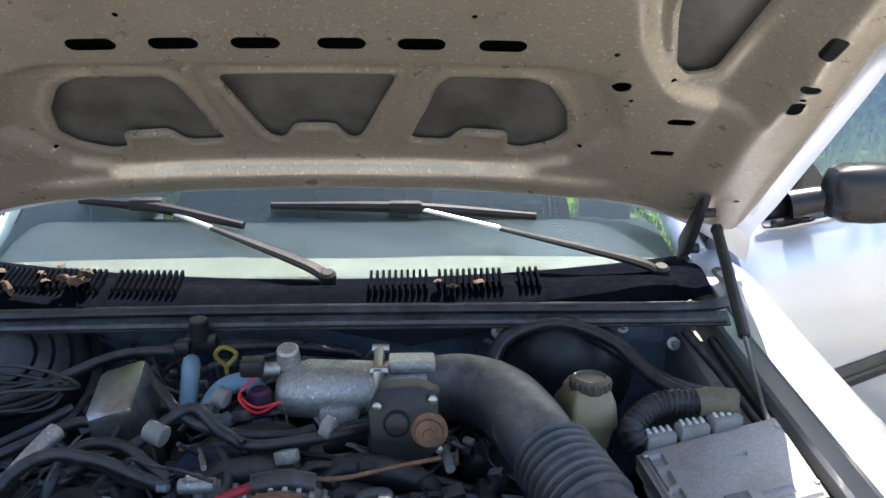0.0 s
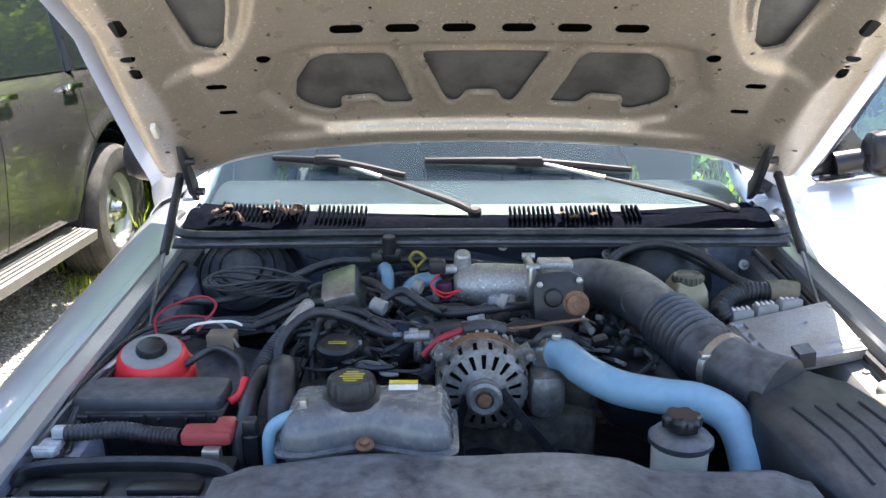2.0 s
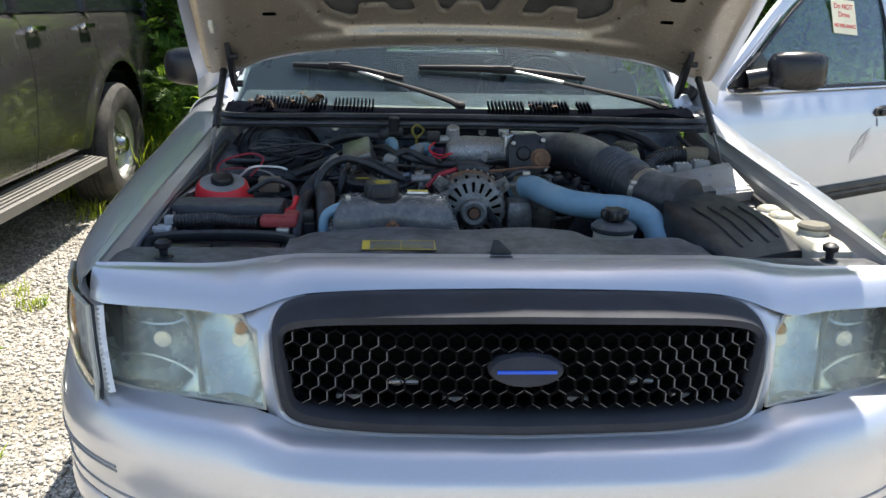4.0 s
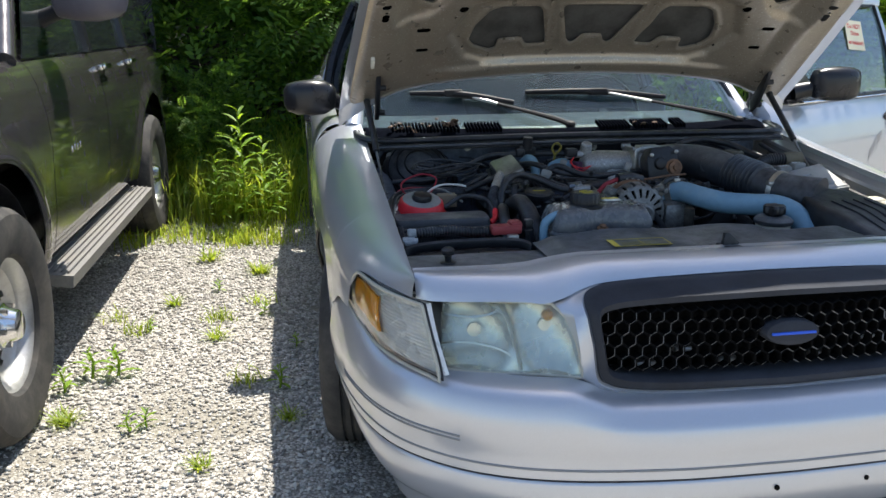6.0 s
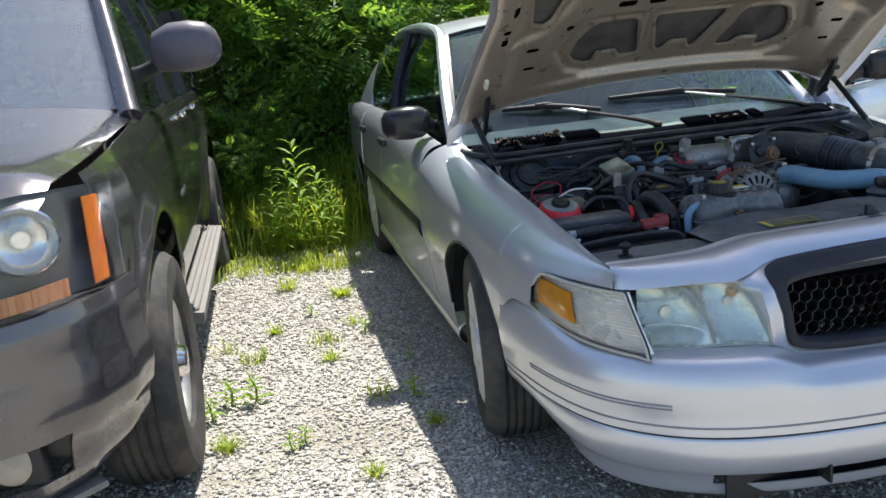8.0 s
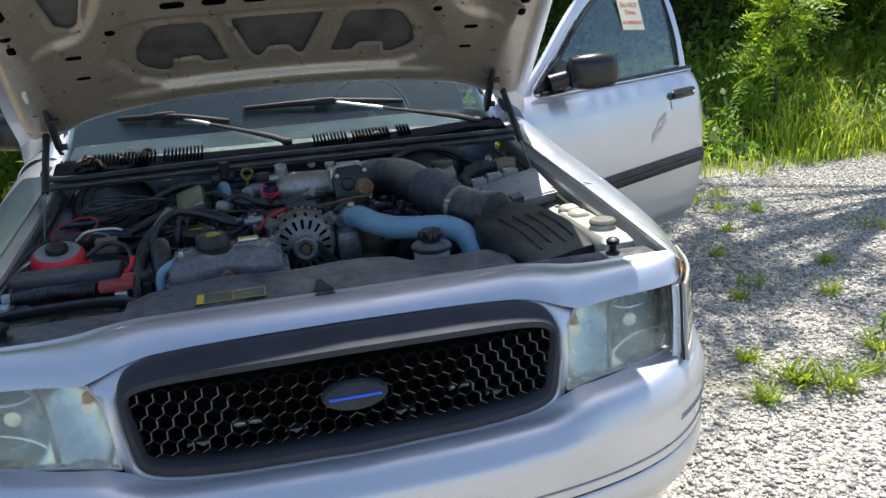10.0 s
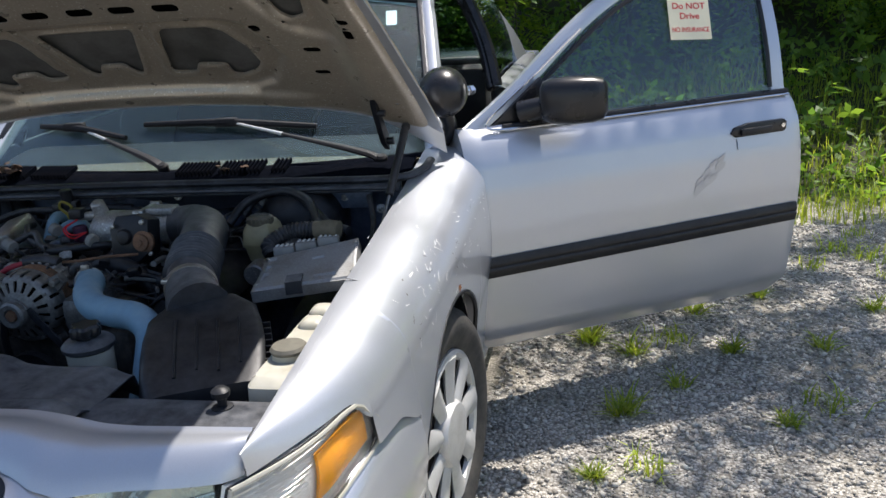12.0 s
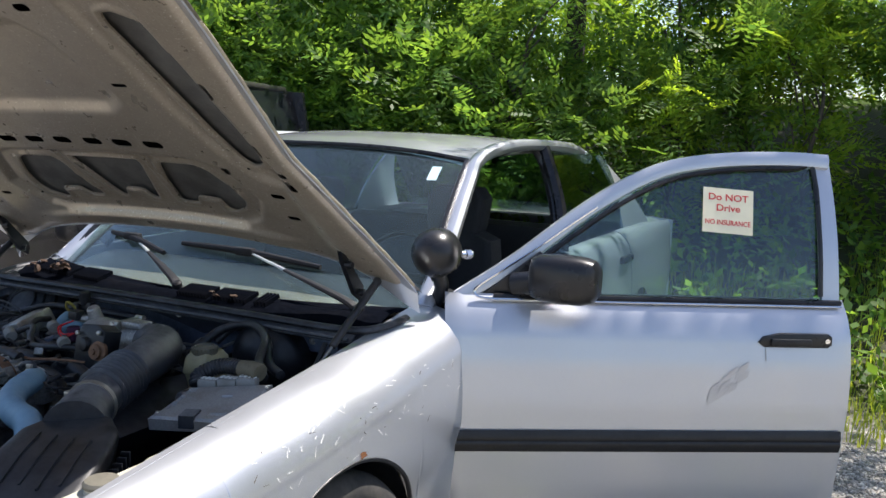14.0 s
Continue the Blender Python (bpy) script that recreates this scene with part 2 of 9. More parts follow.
M_SILVER = material("silver_paint", (0.515, 0.538, 0.582), 0.37, 0.62, var=0.06, scale=700, coat=0.9, second=(0.52, 0.535, 0.57), mscale=2.2, mix=(0.45, 0.75), rvar=0.05)
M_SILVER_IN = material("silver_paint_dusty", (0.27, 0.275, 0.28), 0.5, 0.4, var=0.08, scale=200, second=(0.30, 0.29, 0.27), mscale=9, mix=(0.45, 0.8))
M_HOODIN = material("hood_underside", (0.395, 0.345, 0.275), 0.35, 0.52, var=0.10, scale=160, second=(0.325, 0.28, 0.222), mscale=7, mix=(0.3, 0.9), rvar=0.1, bump=0.12, bscale=300, specks=(0.62, 0.58, 0.5))
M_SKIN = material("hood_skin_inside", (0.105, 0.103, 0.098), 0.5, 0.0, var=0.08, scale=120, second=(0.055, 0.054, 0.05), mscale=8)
# near-black that puts the shade of hollows into the colour
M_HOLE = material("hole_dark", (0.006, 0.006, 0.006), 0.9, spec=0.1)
M_BLACK = material("black_plastic", (0.009, 0.010, 0.013), 0.42, var=0.3, scale=80, second=(0.022, 0.022, 0.024), mscale=9, mix=(0.5, 0.9), bump=0.2, bscale=400, rvar=0.12, spec=0.5, dust_toplight=(0.12, 0.12, 0.122, 0.38))
M_BLACKG = material("black_gloss_plastic", (0.014, 0.014, 0.016), 0.30, var=0.1, scale=40, rvar=0.06, second=(0.035, 0.035, 0.035), mscale=6, mix=(0.55, 0.9))
M_DUSTY = material("dusty_black_plastic", (0.027, 0.031, 0.040), 0.42, var=0.25, scale=60, second=(0.045, 0.043, 0.040), mscale=11, mix=(0.46, 0.85), bump=0.3, bscale=300, spec=0.5, dust_toplight=(0.225, 0.23, 0.24, 0.75))
M_GREY = material("charcoal_grille_paint", (0.042, 0.046, 0.056), 0.55, 0.0, var=0.08, scale=300, rvar=0.06, second=(0.032, 0.034, 0.04), mscale=5, ior=1.2)
M_RUBBER = material("tyre_rubber", (0.03, 0.03, 0.03), 0.82, var=0.15, scale=60, second=(0.085, 0.078, 0.068), mscale=8, mix=(0.42, 0.75), bump=0.25, bscale=300)
M_TINT = material("tinted_glass", (0.30, 0.42, 0.42), 0.02, trans=1.0, ior=1.45)
M_ALUD = material("dull_alloy", (0.22, 0.22, 0.215), 0.5, 0.6, var=0.25, scale=120, second=(0.12, 0.115, 0.105), mscale=20, mix=(0.45, 0.75))
M_CHROME = material("chrome", (0.75, 0.75, 0.75), 0.14, 1.0, rvar=0.06)

# ---------------------------------------------------------------- ground
def ground_material():
    m = bpy.data.materials.new("gravel")
    m.use_nodes = True
    nt = m.node_tree
    p = nt.nodes["Principled BSDF"]
    L, N = nt.links.new, nt.nodes.new
    tc = N("ShaderNodeTexCoord")
    vor = N("ShaderNodeTexVoronoi")
    vor.inputs["Scale"].default_value = 95
    L(tc.outputs["Object"], vor.inputs["Vector"])
    ramp = N("ShaderNodeValToRGB")
    e = ramp.color_ramp.elements
    e[0].position, e[0].color = 0.0, (0.27, 0.252, 0.22, 1)
    e[1].position, e[1].color = 1.0, (0.66, 0.63, 0.57, 1)
    sep = N("ShaderNodeSeparateColor")
    L(vor.outputs["Color"], sep.inputs[0])
    L(sep.outputs[0], ramp.inputs["Fac"])
    # dirt in the joints between the chips
    gap = N("ShaderNodeMapRange")
    gap.inputs["From Min"].default_value, gap.inputs["From Max"].default_value = 0.42, 0.72
    L(vor.outputs["Distance"], gap.inputs["Value"])
    dirt = N("ShaderNodeMix")
    dirt.data_type = "RGBA"
    L(gap.outputs[0], dirt.inputs["Factor"])
    L(ramp.outputs[0], dirt.inputs["A"])
    dirt.inputs["B"].default_value = (0.19, 0.172, 0.145, 1)
    n1 = N("ShaderNodeTexNoise")
    n1.inputs["Scale"].default_value, n1.inputs["Detail"].default_value = 1.6, 6
    L(tc.outputs["Object"], n1.inputs["Vector"])
    mr = N("ShaderNodeMapRange")
    mr.inputs["From Min"].default_value, mr.inputs["From Max"].default_value = 0.5, 0.72
    L(n1.outputs["Fac"], mr.inputs["Value"])
    mix = N("ShaderNodeMix")
    mix.data_type = "RGBA"
    L(mr.outputs[0], mix.inputs["Factor"])
    L(dirt.outputs["Result"], mix.inputs["A"])
    mix.inputs["B"].default_value = (0.22, 0.20, 0.155, 1)
    geo = N("ShaderNodeSeparateXYZ")
    L(tc.outputs["Object"], geo.inputs[0])
    edge = N("ShaderNodeMapRange")
    edge.inputs["From Min"].default_value, edge.inputs["From Max"].default_value = 3.9, 4.5
    wob = N("ShaderNodeMath")
    wob.operation = "MULTIPLY_ADD"
    L(n1.outputs["Fac"], wob.inputs[0])
    wob.inputs[1].default_value = 2.0
    L(geo.outputs[1], wob.inputs[2])
    off = N("ShaderNodeMath")
    off.operation = "SUBTRACT"
    L(wob.outputs[0], off.inputs[0])
    off.inputs[1].default_value = 1.0
    L(off.outputs[0], edge.inputs["Value"])
    mix2 = N("ShaderNodeMix")
    mix2.data_type = "RGBA"
    L(edge.outputs[0], mix2.inputs["Factor"])
    L(mix.outputs["Result"], mix2.inputs["A"])
    mix2.inputs["B"].default_value = (0.045, 0.05, 0.022, 1)
    far = N("ShaderNodeMapRange")
    far.inputs["From Min"].default_value, far.inputs["From Max"].default_value = 10.5, 12.5
    L(geo.outputs[1], far.inputs["Value"])
    mix3 = N("ShaderNodeMix")
    mix3.data_type = "RGBA"
    L(far.outputs[0], mix3.inputs["Factor"])
    L(mix2.outputs["Result"], mix3.inputs["A"])
    mix3.inputs["B"].default_value = (0.17, 0.25, 0.045, 1)
    L(mix3.outputs["Result"], p.inputs["Base Color"])
    p.inputs["Roughness"].default_value = 0.9
    vd = N("ShaderNodeTexVoronoi")
    vd.inputs["Scale"].default_value = 95
    L(tc.outputs["Object"], vd.inputs["Vector"])
    bump = N("ShaderNodeBump")
    bump.inputs["Strength"].default_value, bump.inputs["Distance"].default_value = 0.5, 0.009
    inv = N("ShaderNodeMath")
    inv.operation = "SUBTRACT"
    inv.inputs[0].default_value = 1.0
    L(vd.outputs["Distance"], inv.inputs[1])
    L(inv.outputs[0], bump.inputs["Height"])
    L(bump.outputs[0], p.inputs["Normal"])
    return m


def ground_z(x, y):
    bank = 0.30 * max(0.0, y - 4.4) if y > 4.4 else 0.0
    flat = 0.012 * noise.noise((x * 0.9, y * 0.9, 0)) if y < 4.4 else 0.0
    return min(bank, 2.2) + flat


bm = B()
xs = [-400, -120, -40, -20, -12, -8] + [-6 + 0.25 * i for i in range(57)] + [10, 14, 22, 40, 120, 400]
ys = [-400, -120, -40, -16, -8, -5] + [-3 + 0.25 * i for i in range(45)] + [9.5, 11, 14, 20, 40, 120, 400]
grid = [[bm.verts.new((x, y, ground_z(x, y))) for y in ys] for x in xs]
for a, b in zip(grid, grid[1:]):
    for i in range(len(ys) - 1):
        bm.faces.new((a[i], b[i], b[i + 1], a[i + 1]))
M_GRAVEL = ground_material()
ground = solo("ground", bm, M_GRAVEL, "pale grey crushed gravel lot with weeds", "ground", kind="structure")

# ---------------------------------------------------------------- the silver sedan: body
car = thing("sedan", "silver four-door sedan with its hood raised on gravel", "car")
AX_F, AX_R, WHEEL_Z = 0.93, 3.84, 0.335
FEND_TOP = [(0.0, 0.790), (0.15, 0.806), (0.30, 0.824), (0.6, 0.858), (0.9, 0.888), (1.2, 0.920), (1.62, 0.972), (2.2, 1.0), (3.2, 1.02), (4.2, 1.01), (5.2, 0.95)]
HALF_W = [(0.0, 0.775), (0.08, 0.825), (0.16, 0.868), (0.25, 0.905), (0.35, 0.934), (0.5, 0.957), (0.7, 0.972), (0.95, 0.986), (1.3, 0.992), (1.62, 0.996), (3.5, 0.99), (4.4, 0.965), (5.0, 0.91), (5.25, 0.80)]


def side_pt(y, z, inner=0.82, drop=0.13):
    """Body side: the surface at station y, as z falls from the shoulder line."""
    zt, w = curve_table(FEND_TOP, y), curve_table(HALF_W, y)
    if z >= zt - drop:
        a = math.acos(max(0.0, min(1.0, 1 - (zt - z) / drop)))
        return inner + (w - inner) * math.sin(a) ** 0.9
    k = (zt - drop - z)
    return w - 0.05 * max(0.0, (k - 0.20)) ** 1.5 * 4 + 0.012 * math.sin(min(1, k / 0.3) * math.pi)


def arch_z(y, c, r):
    d = abs(y - c)
    return WHEEL_Z + math.sqrt(r * r - d * d) if d < r else -1


def side_sheet(y0, y1, zbot, inner=0.82, n=40, rows=22, thick=0.004, drop=0.13, bm=None):
    bm = bm or B()

    def fn(u, v):
        y = y0 + (y1 - y0) * u
        zt = curve_table(FEND_TOP, y)
        zb = zbot(y)
        z = zt - (zt - zb) * v ** 1.9
        return Vector((side_pt(y, z, inner, drop), y, z))
    sheet(bm, fn, n, rows, thick)
    return bm


def fender_bottom(y):
    az = arch_z(y, AX_F, 0.372)
    if y < AX_F:
        return max(az, 0.36) if az > 0 else 0.645
    return max(az, 0.24)


FEND_Y = [0.062 + 0.0121 * k for k in range(24)] + [0.344, 0.347, 0.350, 0.353, 0.356] + [0.362 + 0.0122 * k for k in range(16)] + [0.5565, 0.5585] + [0.562 + 0.01063 * k for k in range(101)]


def fender_edge(y):
    """Lower edge of the front fender: over the corner lamp, then the bumper's end, then the wheel arch."""
    if y < 0.3475:
        return 0.757 - 0.050 * sstep(0.285, 0.3475, y)
    if y < 0.5575:
        return 0.645 - 0.05 * sstep(0.44, 0.5575, y)
    return fender_bottom(y)


def fender_fn(u, v):
    y = FEND_Y[min(len(FEND_Y) - 1, round(u * (len(FEND_Y) - 1)))]
    zt = curve_table(FEND_TOP, y)
    z = zt - (zt - fender_edge(y)) * v ** 1.9
    return Vector((side_pt(y, z, 0.804), y, z))


for sgn in (1, -1):
    bm = B()
    sheet(bm, fender_fn, len(FEND_Y) - 1, 56)
    # inner gutter flange of the fender, stepping down into the bay
    def flange(u, v):
        y = 0.16 + 1.44 * u
        zt = curve_table(FEND_TOP, y)
        return Vector((0.822 - 0.012 * v - (0.018 if v > 0.5 else 0), y, zt - (0.045 * v if v <= 0.5 else 0.045 * v + 0.004)))
    sheet(bm, flange, 40, 4)
    if sgn < 0:
        mirror(bm)
    part("fender", bm, M_SILVER, car, "silver front fender with scratches" if sgn > 0 else "silver front fender")
    # rolled wheel arch lip
    bm = B()
    pts = []
    for k in range(25):
        a = math.pi * (0.0 + k / 24)
        y = AX_F + 0.372 * math.cos(a)
        z = WHEEL_Z + 0.372 * math.sin(a)
        if z > 0.36:
            pts.append((side_pt(y, z) - 0.004, y, z))
    tube(bm, pts, 0.007, 6, 2)
    # wheel well liner
    def well(u, v):
        a = math.pi * u
        return Vector((0.60 + 0.36 * v, AX_F + 0.39 * math.cos(a), WHEEL_Z + 0.39 * math.sin(a)))
    sheet(bm, well, 20, 2, 0.004)
    if sgn < 0:
        mirror(bm)
    part("wheel_arch_liner", bm, M_BLACK, car, "black wheel arch liner")

# paint chips and scratches near the arch of the driver's fender
M_CHIP = material("bare_scratch", (0.80, 0.80, 0.78), 0.6, var=0.1)
M_CHIPD = material("dark_scratch", (0.16, 0.15, 0.14), 0.7, var=0.1)
rg = random.Random(12)
for k in range(90):
    y = rg.uniform(0.62, 1.58)
    z = rg.uniform(0.71, 0.86) if rg.random() < 0.7 else rg.uniform(0.74, 0.90)
    ln, wd, sl = rg.uniform(0.004, 0.030), rg.uniform(0.0006, 0.0017), rg.uniform(-1.2, 1.2)
    c, s_ = math.cos(sl), math.sin(sl)
    q = []
    for a, b in ((-1, -1), (1, -0.4), (0.8, 0.5), (-0.7, 1)):
        yy, zz = y + c * ln * a / 2 - s_ * wd * b, z + s_ * ln * a / 2 + c * wd * b
        q.append(Vector((side_pt(yy, zz, 0.804) + 0.0012, yy, zz)))
    bm = B()
    bm.faces.new([bm.verts.new(p) for p in q])
    part("scratch", bm, M_CHIP if k % 4 else M_CHIPD, car)

bm = B()
rg = random.Random(3)
fan = []
for k in range(11):
    a = 2 * math.pi * k / 11
    rr = 0.013 * rg.uniform(0.5, 1.2)
    y, z = 0.995 + 1.5 * rr * math.cos(a), 0.716 + 0.8 * rr * math.sin(a)
    fan.append(bm.verts.new((side_pt(y, z, 0.804) + 0.0015, y, z)))
bm.faces.new(fan)
part("rust_spot", bm, material("rust", (0.20, 0.085, 0.035), 0.85, var=0.3, scale=200, bump=0.5, bscale=400), car, "rust spot on the wheel arch")

# left rear flank: doors and quarter panel
def sill_or_arch(y):
    az = arch_z(y, AX_R, 0.36)
    return az if az > 0.27 else 0.27


flanks = [(-1, "front_door", 1.632, 2.75), (-1, "rear_door", 2.757, 3.62), (-1, "quarter_panel", 3.626, 5.22), (1, "rear_door", 2.757, 3.62), (1, "quarter_panel", 3.626, 5.22)]
for sgn, nm, a, b in flanks:
    bm = side_sheet(a, b, sill_or_arch if nm != "front_door" else (lambda y: 0.27), inner=0.885, n=44, rows=24, drop=0.15)
    if sgn < 0:
        mirror(bm)
    pn = part(nm, bm, M_SILVER, car)
    if nm != "quarter_panel":
        bm = B()
        def strip(u, v):
            y = a + 0.01 + (b - a - 0.02) * u
            z = 0.66 - 0.075 * v
            return Vector((side_pt(y, z, 0.885, 0.15) + 0.012 * math.sin(math.pi * (0.12 + 0.76 * v)), y, z))
        sheet(bm, strip, 16, 6, 0.004)
        if sgn < 0:
            mirror(bm)
        part("side_moulding", bm, M_BLACK, pn, "black rubber side moulding")
        bm = B()
        yh = b - 0.13
        box(bm, (side_pt(yh, 0.90, 0.885, 0.15) + 0.012, yh, 0.90), (0.03, 0.19, 0.04), 0.012)
        if sgn < 0:
            mirror(bm)
        part("door_handle", bm, M_BLACKG, pn, "black door handle")

# rocker sills, floor and inner body
for sgn in (1, -1):
    bm = B()
    def rocker(u, v):
        y = 1.31 + 2.2 * u
        a = v * math.pi
        return Vector((0.90 + 0.055 * math.sin(a), y, 0.235 + 0.05 * math.cos(a)))
    sheet(bm, rocker, 12, 8, 0.004)
    if sgn < 0:
        mirror(bm)
    part("rocker_panel", bm, M_SILVER, car)
bm = B()
box(bm, (0, 2.65, 0.27), (1.72, 2.3, 0.06), 0.02)
box(bm, (0, 4.3, 0.36), (1.4, 1.7, 0.2), 0.05)
part("floor_pan", bm, M_BLACK, car, "dark underbody")

# roof
def roof_fn(u, v):
    x = -1 + 2 * u
    y = 2.03 + 1.95 * v + 0.10 * x * x * (1 - v) - 0.10 * x * x * v
    hw = lerp_table([(0, 0.635), (0.3, 0.665), (0.7, 0.655), (1, 0.60)], v)
    z = lerp_table([(0, 1.405), (0.12, 1.432), (0.35, 1.458), (0.6, 1.452), (0.85, 1.42), (1, 1.385)], v)
    return Vector((hw * x, y, z - 0.052 * abs(x) ** 3.2))


def greenhouse(bm):
    """Widens and lifts what stands above the belt line."""
    for q in bm.verts:
        k = max(0.0, min(1.0, (q.co.z - 0.98) / 0.42))
        q.co = (q.co.x * (1 + 0.085 * k), q.co.y + 0.07 * k * (1 - sstep(2.1, 2.8, q.co.y)), q.co.z + 0.05 * k)
    return bm


bm = B()
sheet(bm, roof_fn, 24, 28, 0.012)
greenhouse(bm)
part("roof", bm, M_SILVER, car, "silver roof")


def ws_fn(u, v):
    x = -1 + 2 * u
    hw = 0.82 + (0.685 - 0.82) * v
    y0, y1 = 1.42 + 0.17 * x * x, 2.10 + 0.10 * x * x
    y = y0 + (y1 - y0) * v
    z = 0.945 + (1.450 - 0.945) * v + 0.03 * math.sin(math.pi * v) - 0.045 * v * abs(x) ** 3
    return Vector((hw * x, y, z))


M_WS = material("windscreen_glass", (0.52, 0.70, 0.75), 0.012, trans=0.985, ior=1.33)
bm = B()
sheet(bm, ws_fn, 24, 12, 0.005)
ws = part("windscreen", bm, M_WS, car, "clean windscreen with a small inspection tag")
ws.visible_shadow = False
bm = B()
rim = [ws_fn(u / 20, 1) for u in range(21)]
tube(bm, [p + Vector((0, -0.008, 0.004)) for p in rim], 0.010, 6, 1)
for u in (0, 1):
    tube(bm, [ws_fn(u, k / 8) + Vector((0.004 if u else -0.004, -0.006, 0.004)) for k in range(9)], 0.011, 6, 1)
part("windscreen_seal", bm, M_BLACKG, car)
bm = B()
p = ws_fn(0.93, 0.86)
n = (ws_fn(0.94, 0.86) - p).cross(ws_fn(0.93, 0.9) - p).normalized()
prism(bm, [(-0.02, -0.045), (0.02, -0.045), (0.02, 0.045), (-0.02, 0.045)], p - n * 0.012, (1, 0, 0), (ws_fn(0.93, 0.9) - p).normalized(), 0.001)
part("inspection_tag", bm, material("tag_paper", (0.72, 0.74, 0.72), 0.7, var=0.05), ws, "small white paper tag")

# pillars, window frames and side glass
for sgn in (1, -1):
    bm = B()
    tube(bm, [(0.835, 1.60, 0.95), (0.775, 1.80, 1.105), (0.70, 2.03, 1.275), (0.657, 2.20, 1.368), (0.662, 2.5, 1.412), (0.662, 2.9, 1.418), (0.645, 3.4, 1.40), (0.62, 3.8, 1.345)], [0.035, 0.033, 0.030, 0.028, 0.026, 0.026, 0.026, 0.028], 10, 6)
    if sgn < 0:
        mirror(bm)
    greenhouse(bm)
    part("roof_rail", bm, M_SILVER, car, "silver windscreen pillar and roof rail")
    bm = B()
    tube(bm, [(0.88, 2.78, 1.0), (0.80, 2.86, 1.18), (0.668, 2.93, 1.40)], [0.035, 0.032, 0.03], 8, 5)
    tube(bm, [(0.82, 1.66, 0.99), (0.755, 1.86, 1.13), (0.685, 2.08, 1.29), (0.645, 2.24, 1.365), (0.648, 2.5, 1.39), (0.648, 2.88, 1.395), (0.78, 2.84, 1.18), (0.86, 2.75, 1.0)], 0.014, 8, 5)
    if sgn < 0:
        mirror(bm)
    greenhouse(bm)
    part("door_pillar", bm, M_BLACKG, car, "black centre pillar and door seal")
    bm = B()
    def cpil(u, v):
        y0, y1 = 3.84 + 0.1 * v, 4.42 - 0.42 * v
        return Vector((0.885 - 0.255 * v + 0.02 * math.sin(math.pi * v), y0 + (y1 - y0) * u, 1.0 + 0.36 * v))
    sheet(bm, cpil, 8, 10, 0.01)
    if sgn < 0:
        mirror(bm)
    greenhouse(bm)
    part("rear_pillar", bm, M_SILVER, car)
    for k, (a0, a1, b0, b1) in enumerate(((1.68, 2.76, 2.25, 2.90), (2.80, 3.86, 2.95, 3.94))):
        if sgn > 0 and k == 0:
            continue
        bm = B()
        def glass(u, v):
            y0, y1 = a0 + (b0 - a0) * v, a1 + (b1 - a1) * v
            return Vector((0.87 - 0.22 * v + 0.025 * math.sin(math.pi * v), y0 + (y1 - y0) * u, 1.0 + 0.385 * v))
        sheet(bm, glass, 10, 8, 0.004)
        if sgn < 0:
            mirror(bm)
        greenhouse(bm)
        g = part("side_window", bm, M_TINT, car, "tinted side window")
        g.visible_shadow = False

# rear window, trunk and rear end
bm = B()
sheet(bm, lambda u, v: Vector(((-1 + 2 * u) * (0.60 + 0.16 * v), 3.97 + 0.52 * v - 0.06 * (2 * u - 1) ** 2, 1.375 - 0.37 * v)), 12, 8, 0.005)
greenhouse(bm)
part("rear_window", bm, M_TINT, car)
bm = B()
sheet(bm, lambda u, v: Vector(((-1 + 2 * u) * 0.89, 4.42 + 0.82 * v - 0.12 * (2 * u - 1) ** 4, 1.0 - 0.02 * v - 0.03 * (2 * u - 1) ** 4)), 14, 8, 0.01)
part("trunk_lid", bm, M_SILVER, car)
bm = B()
sheet(bm, lambda u, v: Vector(((-1 + 2 * u) * 0.92, 5.26 - 0.25 * (2 * u - 1) ** 4, 0.97 - 0.67 * v)), 14, 8, 0.02)
part("rear_panel", bm, M_SILVER, car)

# ---------------------------------------------------------------- sedan front end
def nose_y(x):
    """Plan curve of the nose: y of the front face at |x|."""
    a = abs(x)
    return curve_table([(0, -0.140), (0.2, -0.134), (0.35, -0.118), (0.45, -0.098), (0.55, -0.062), (0.66, -0.030), (0.74, 0.006), (0.80, 0.055), (0.85, 0.12), (0.90, 0.22), (0.94, 0.36)], a)


# header panel: silver band over grille and lamps
def header_fn(u, v):
    x = -0.802 + 1.604 * u
    a = abs(x)
    lip = curve_table([(0, 0.008), (0.2, 0.013), (0.38, 0.020), (0.44, 0.008), (0.48, -0.006), (0.52, -0.005), (0.60, 0.011), (0.77, 0.046), (0.825, 0.10)], a)
    zl = curve_table([(0, 0.796), (0.2, 0.792), (0.38, 0.782), (0.44, 0.772), (0.48, 0.760), (0.52, 0.752), (0.60, 0.752), (0.825, 0.752)], a)
    yb = lerp_table([(0.40, 0.128), (0.55, 0.115), (0.825, 0.125)], a)
    zb = 0.808 + 0.018 * (1 - sstep(0.40, 0.62, a))
    y = lip + (yb - lip) * v
    arc = 0.030 * math.sin(math.pi * min(1, v * 1.15))
    groove = -0.004 * math.exp(-((a - 0.53) / 0.03) ** 2) * (1 - 0.7 * v)
    z = zl + (zb - zl) * v ** 0.6 + arc * 0.45 + groove
    return Vector((x, y, z))


bm = B()
sheet(bm, header_fn, 110, 14, 0.006)
part("header_panel", bm, M_SILVER, car, "silver panel above grille and headlamps")
ring = []
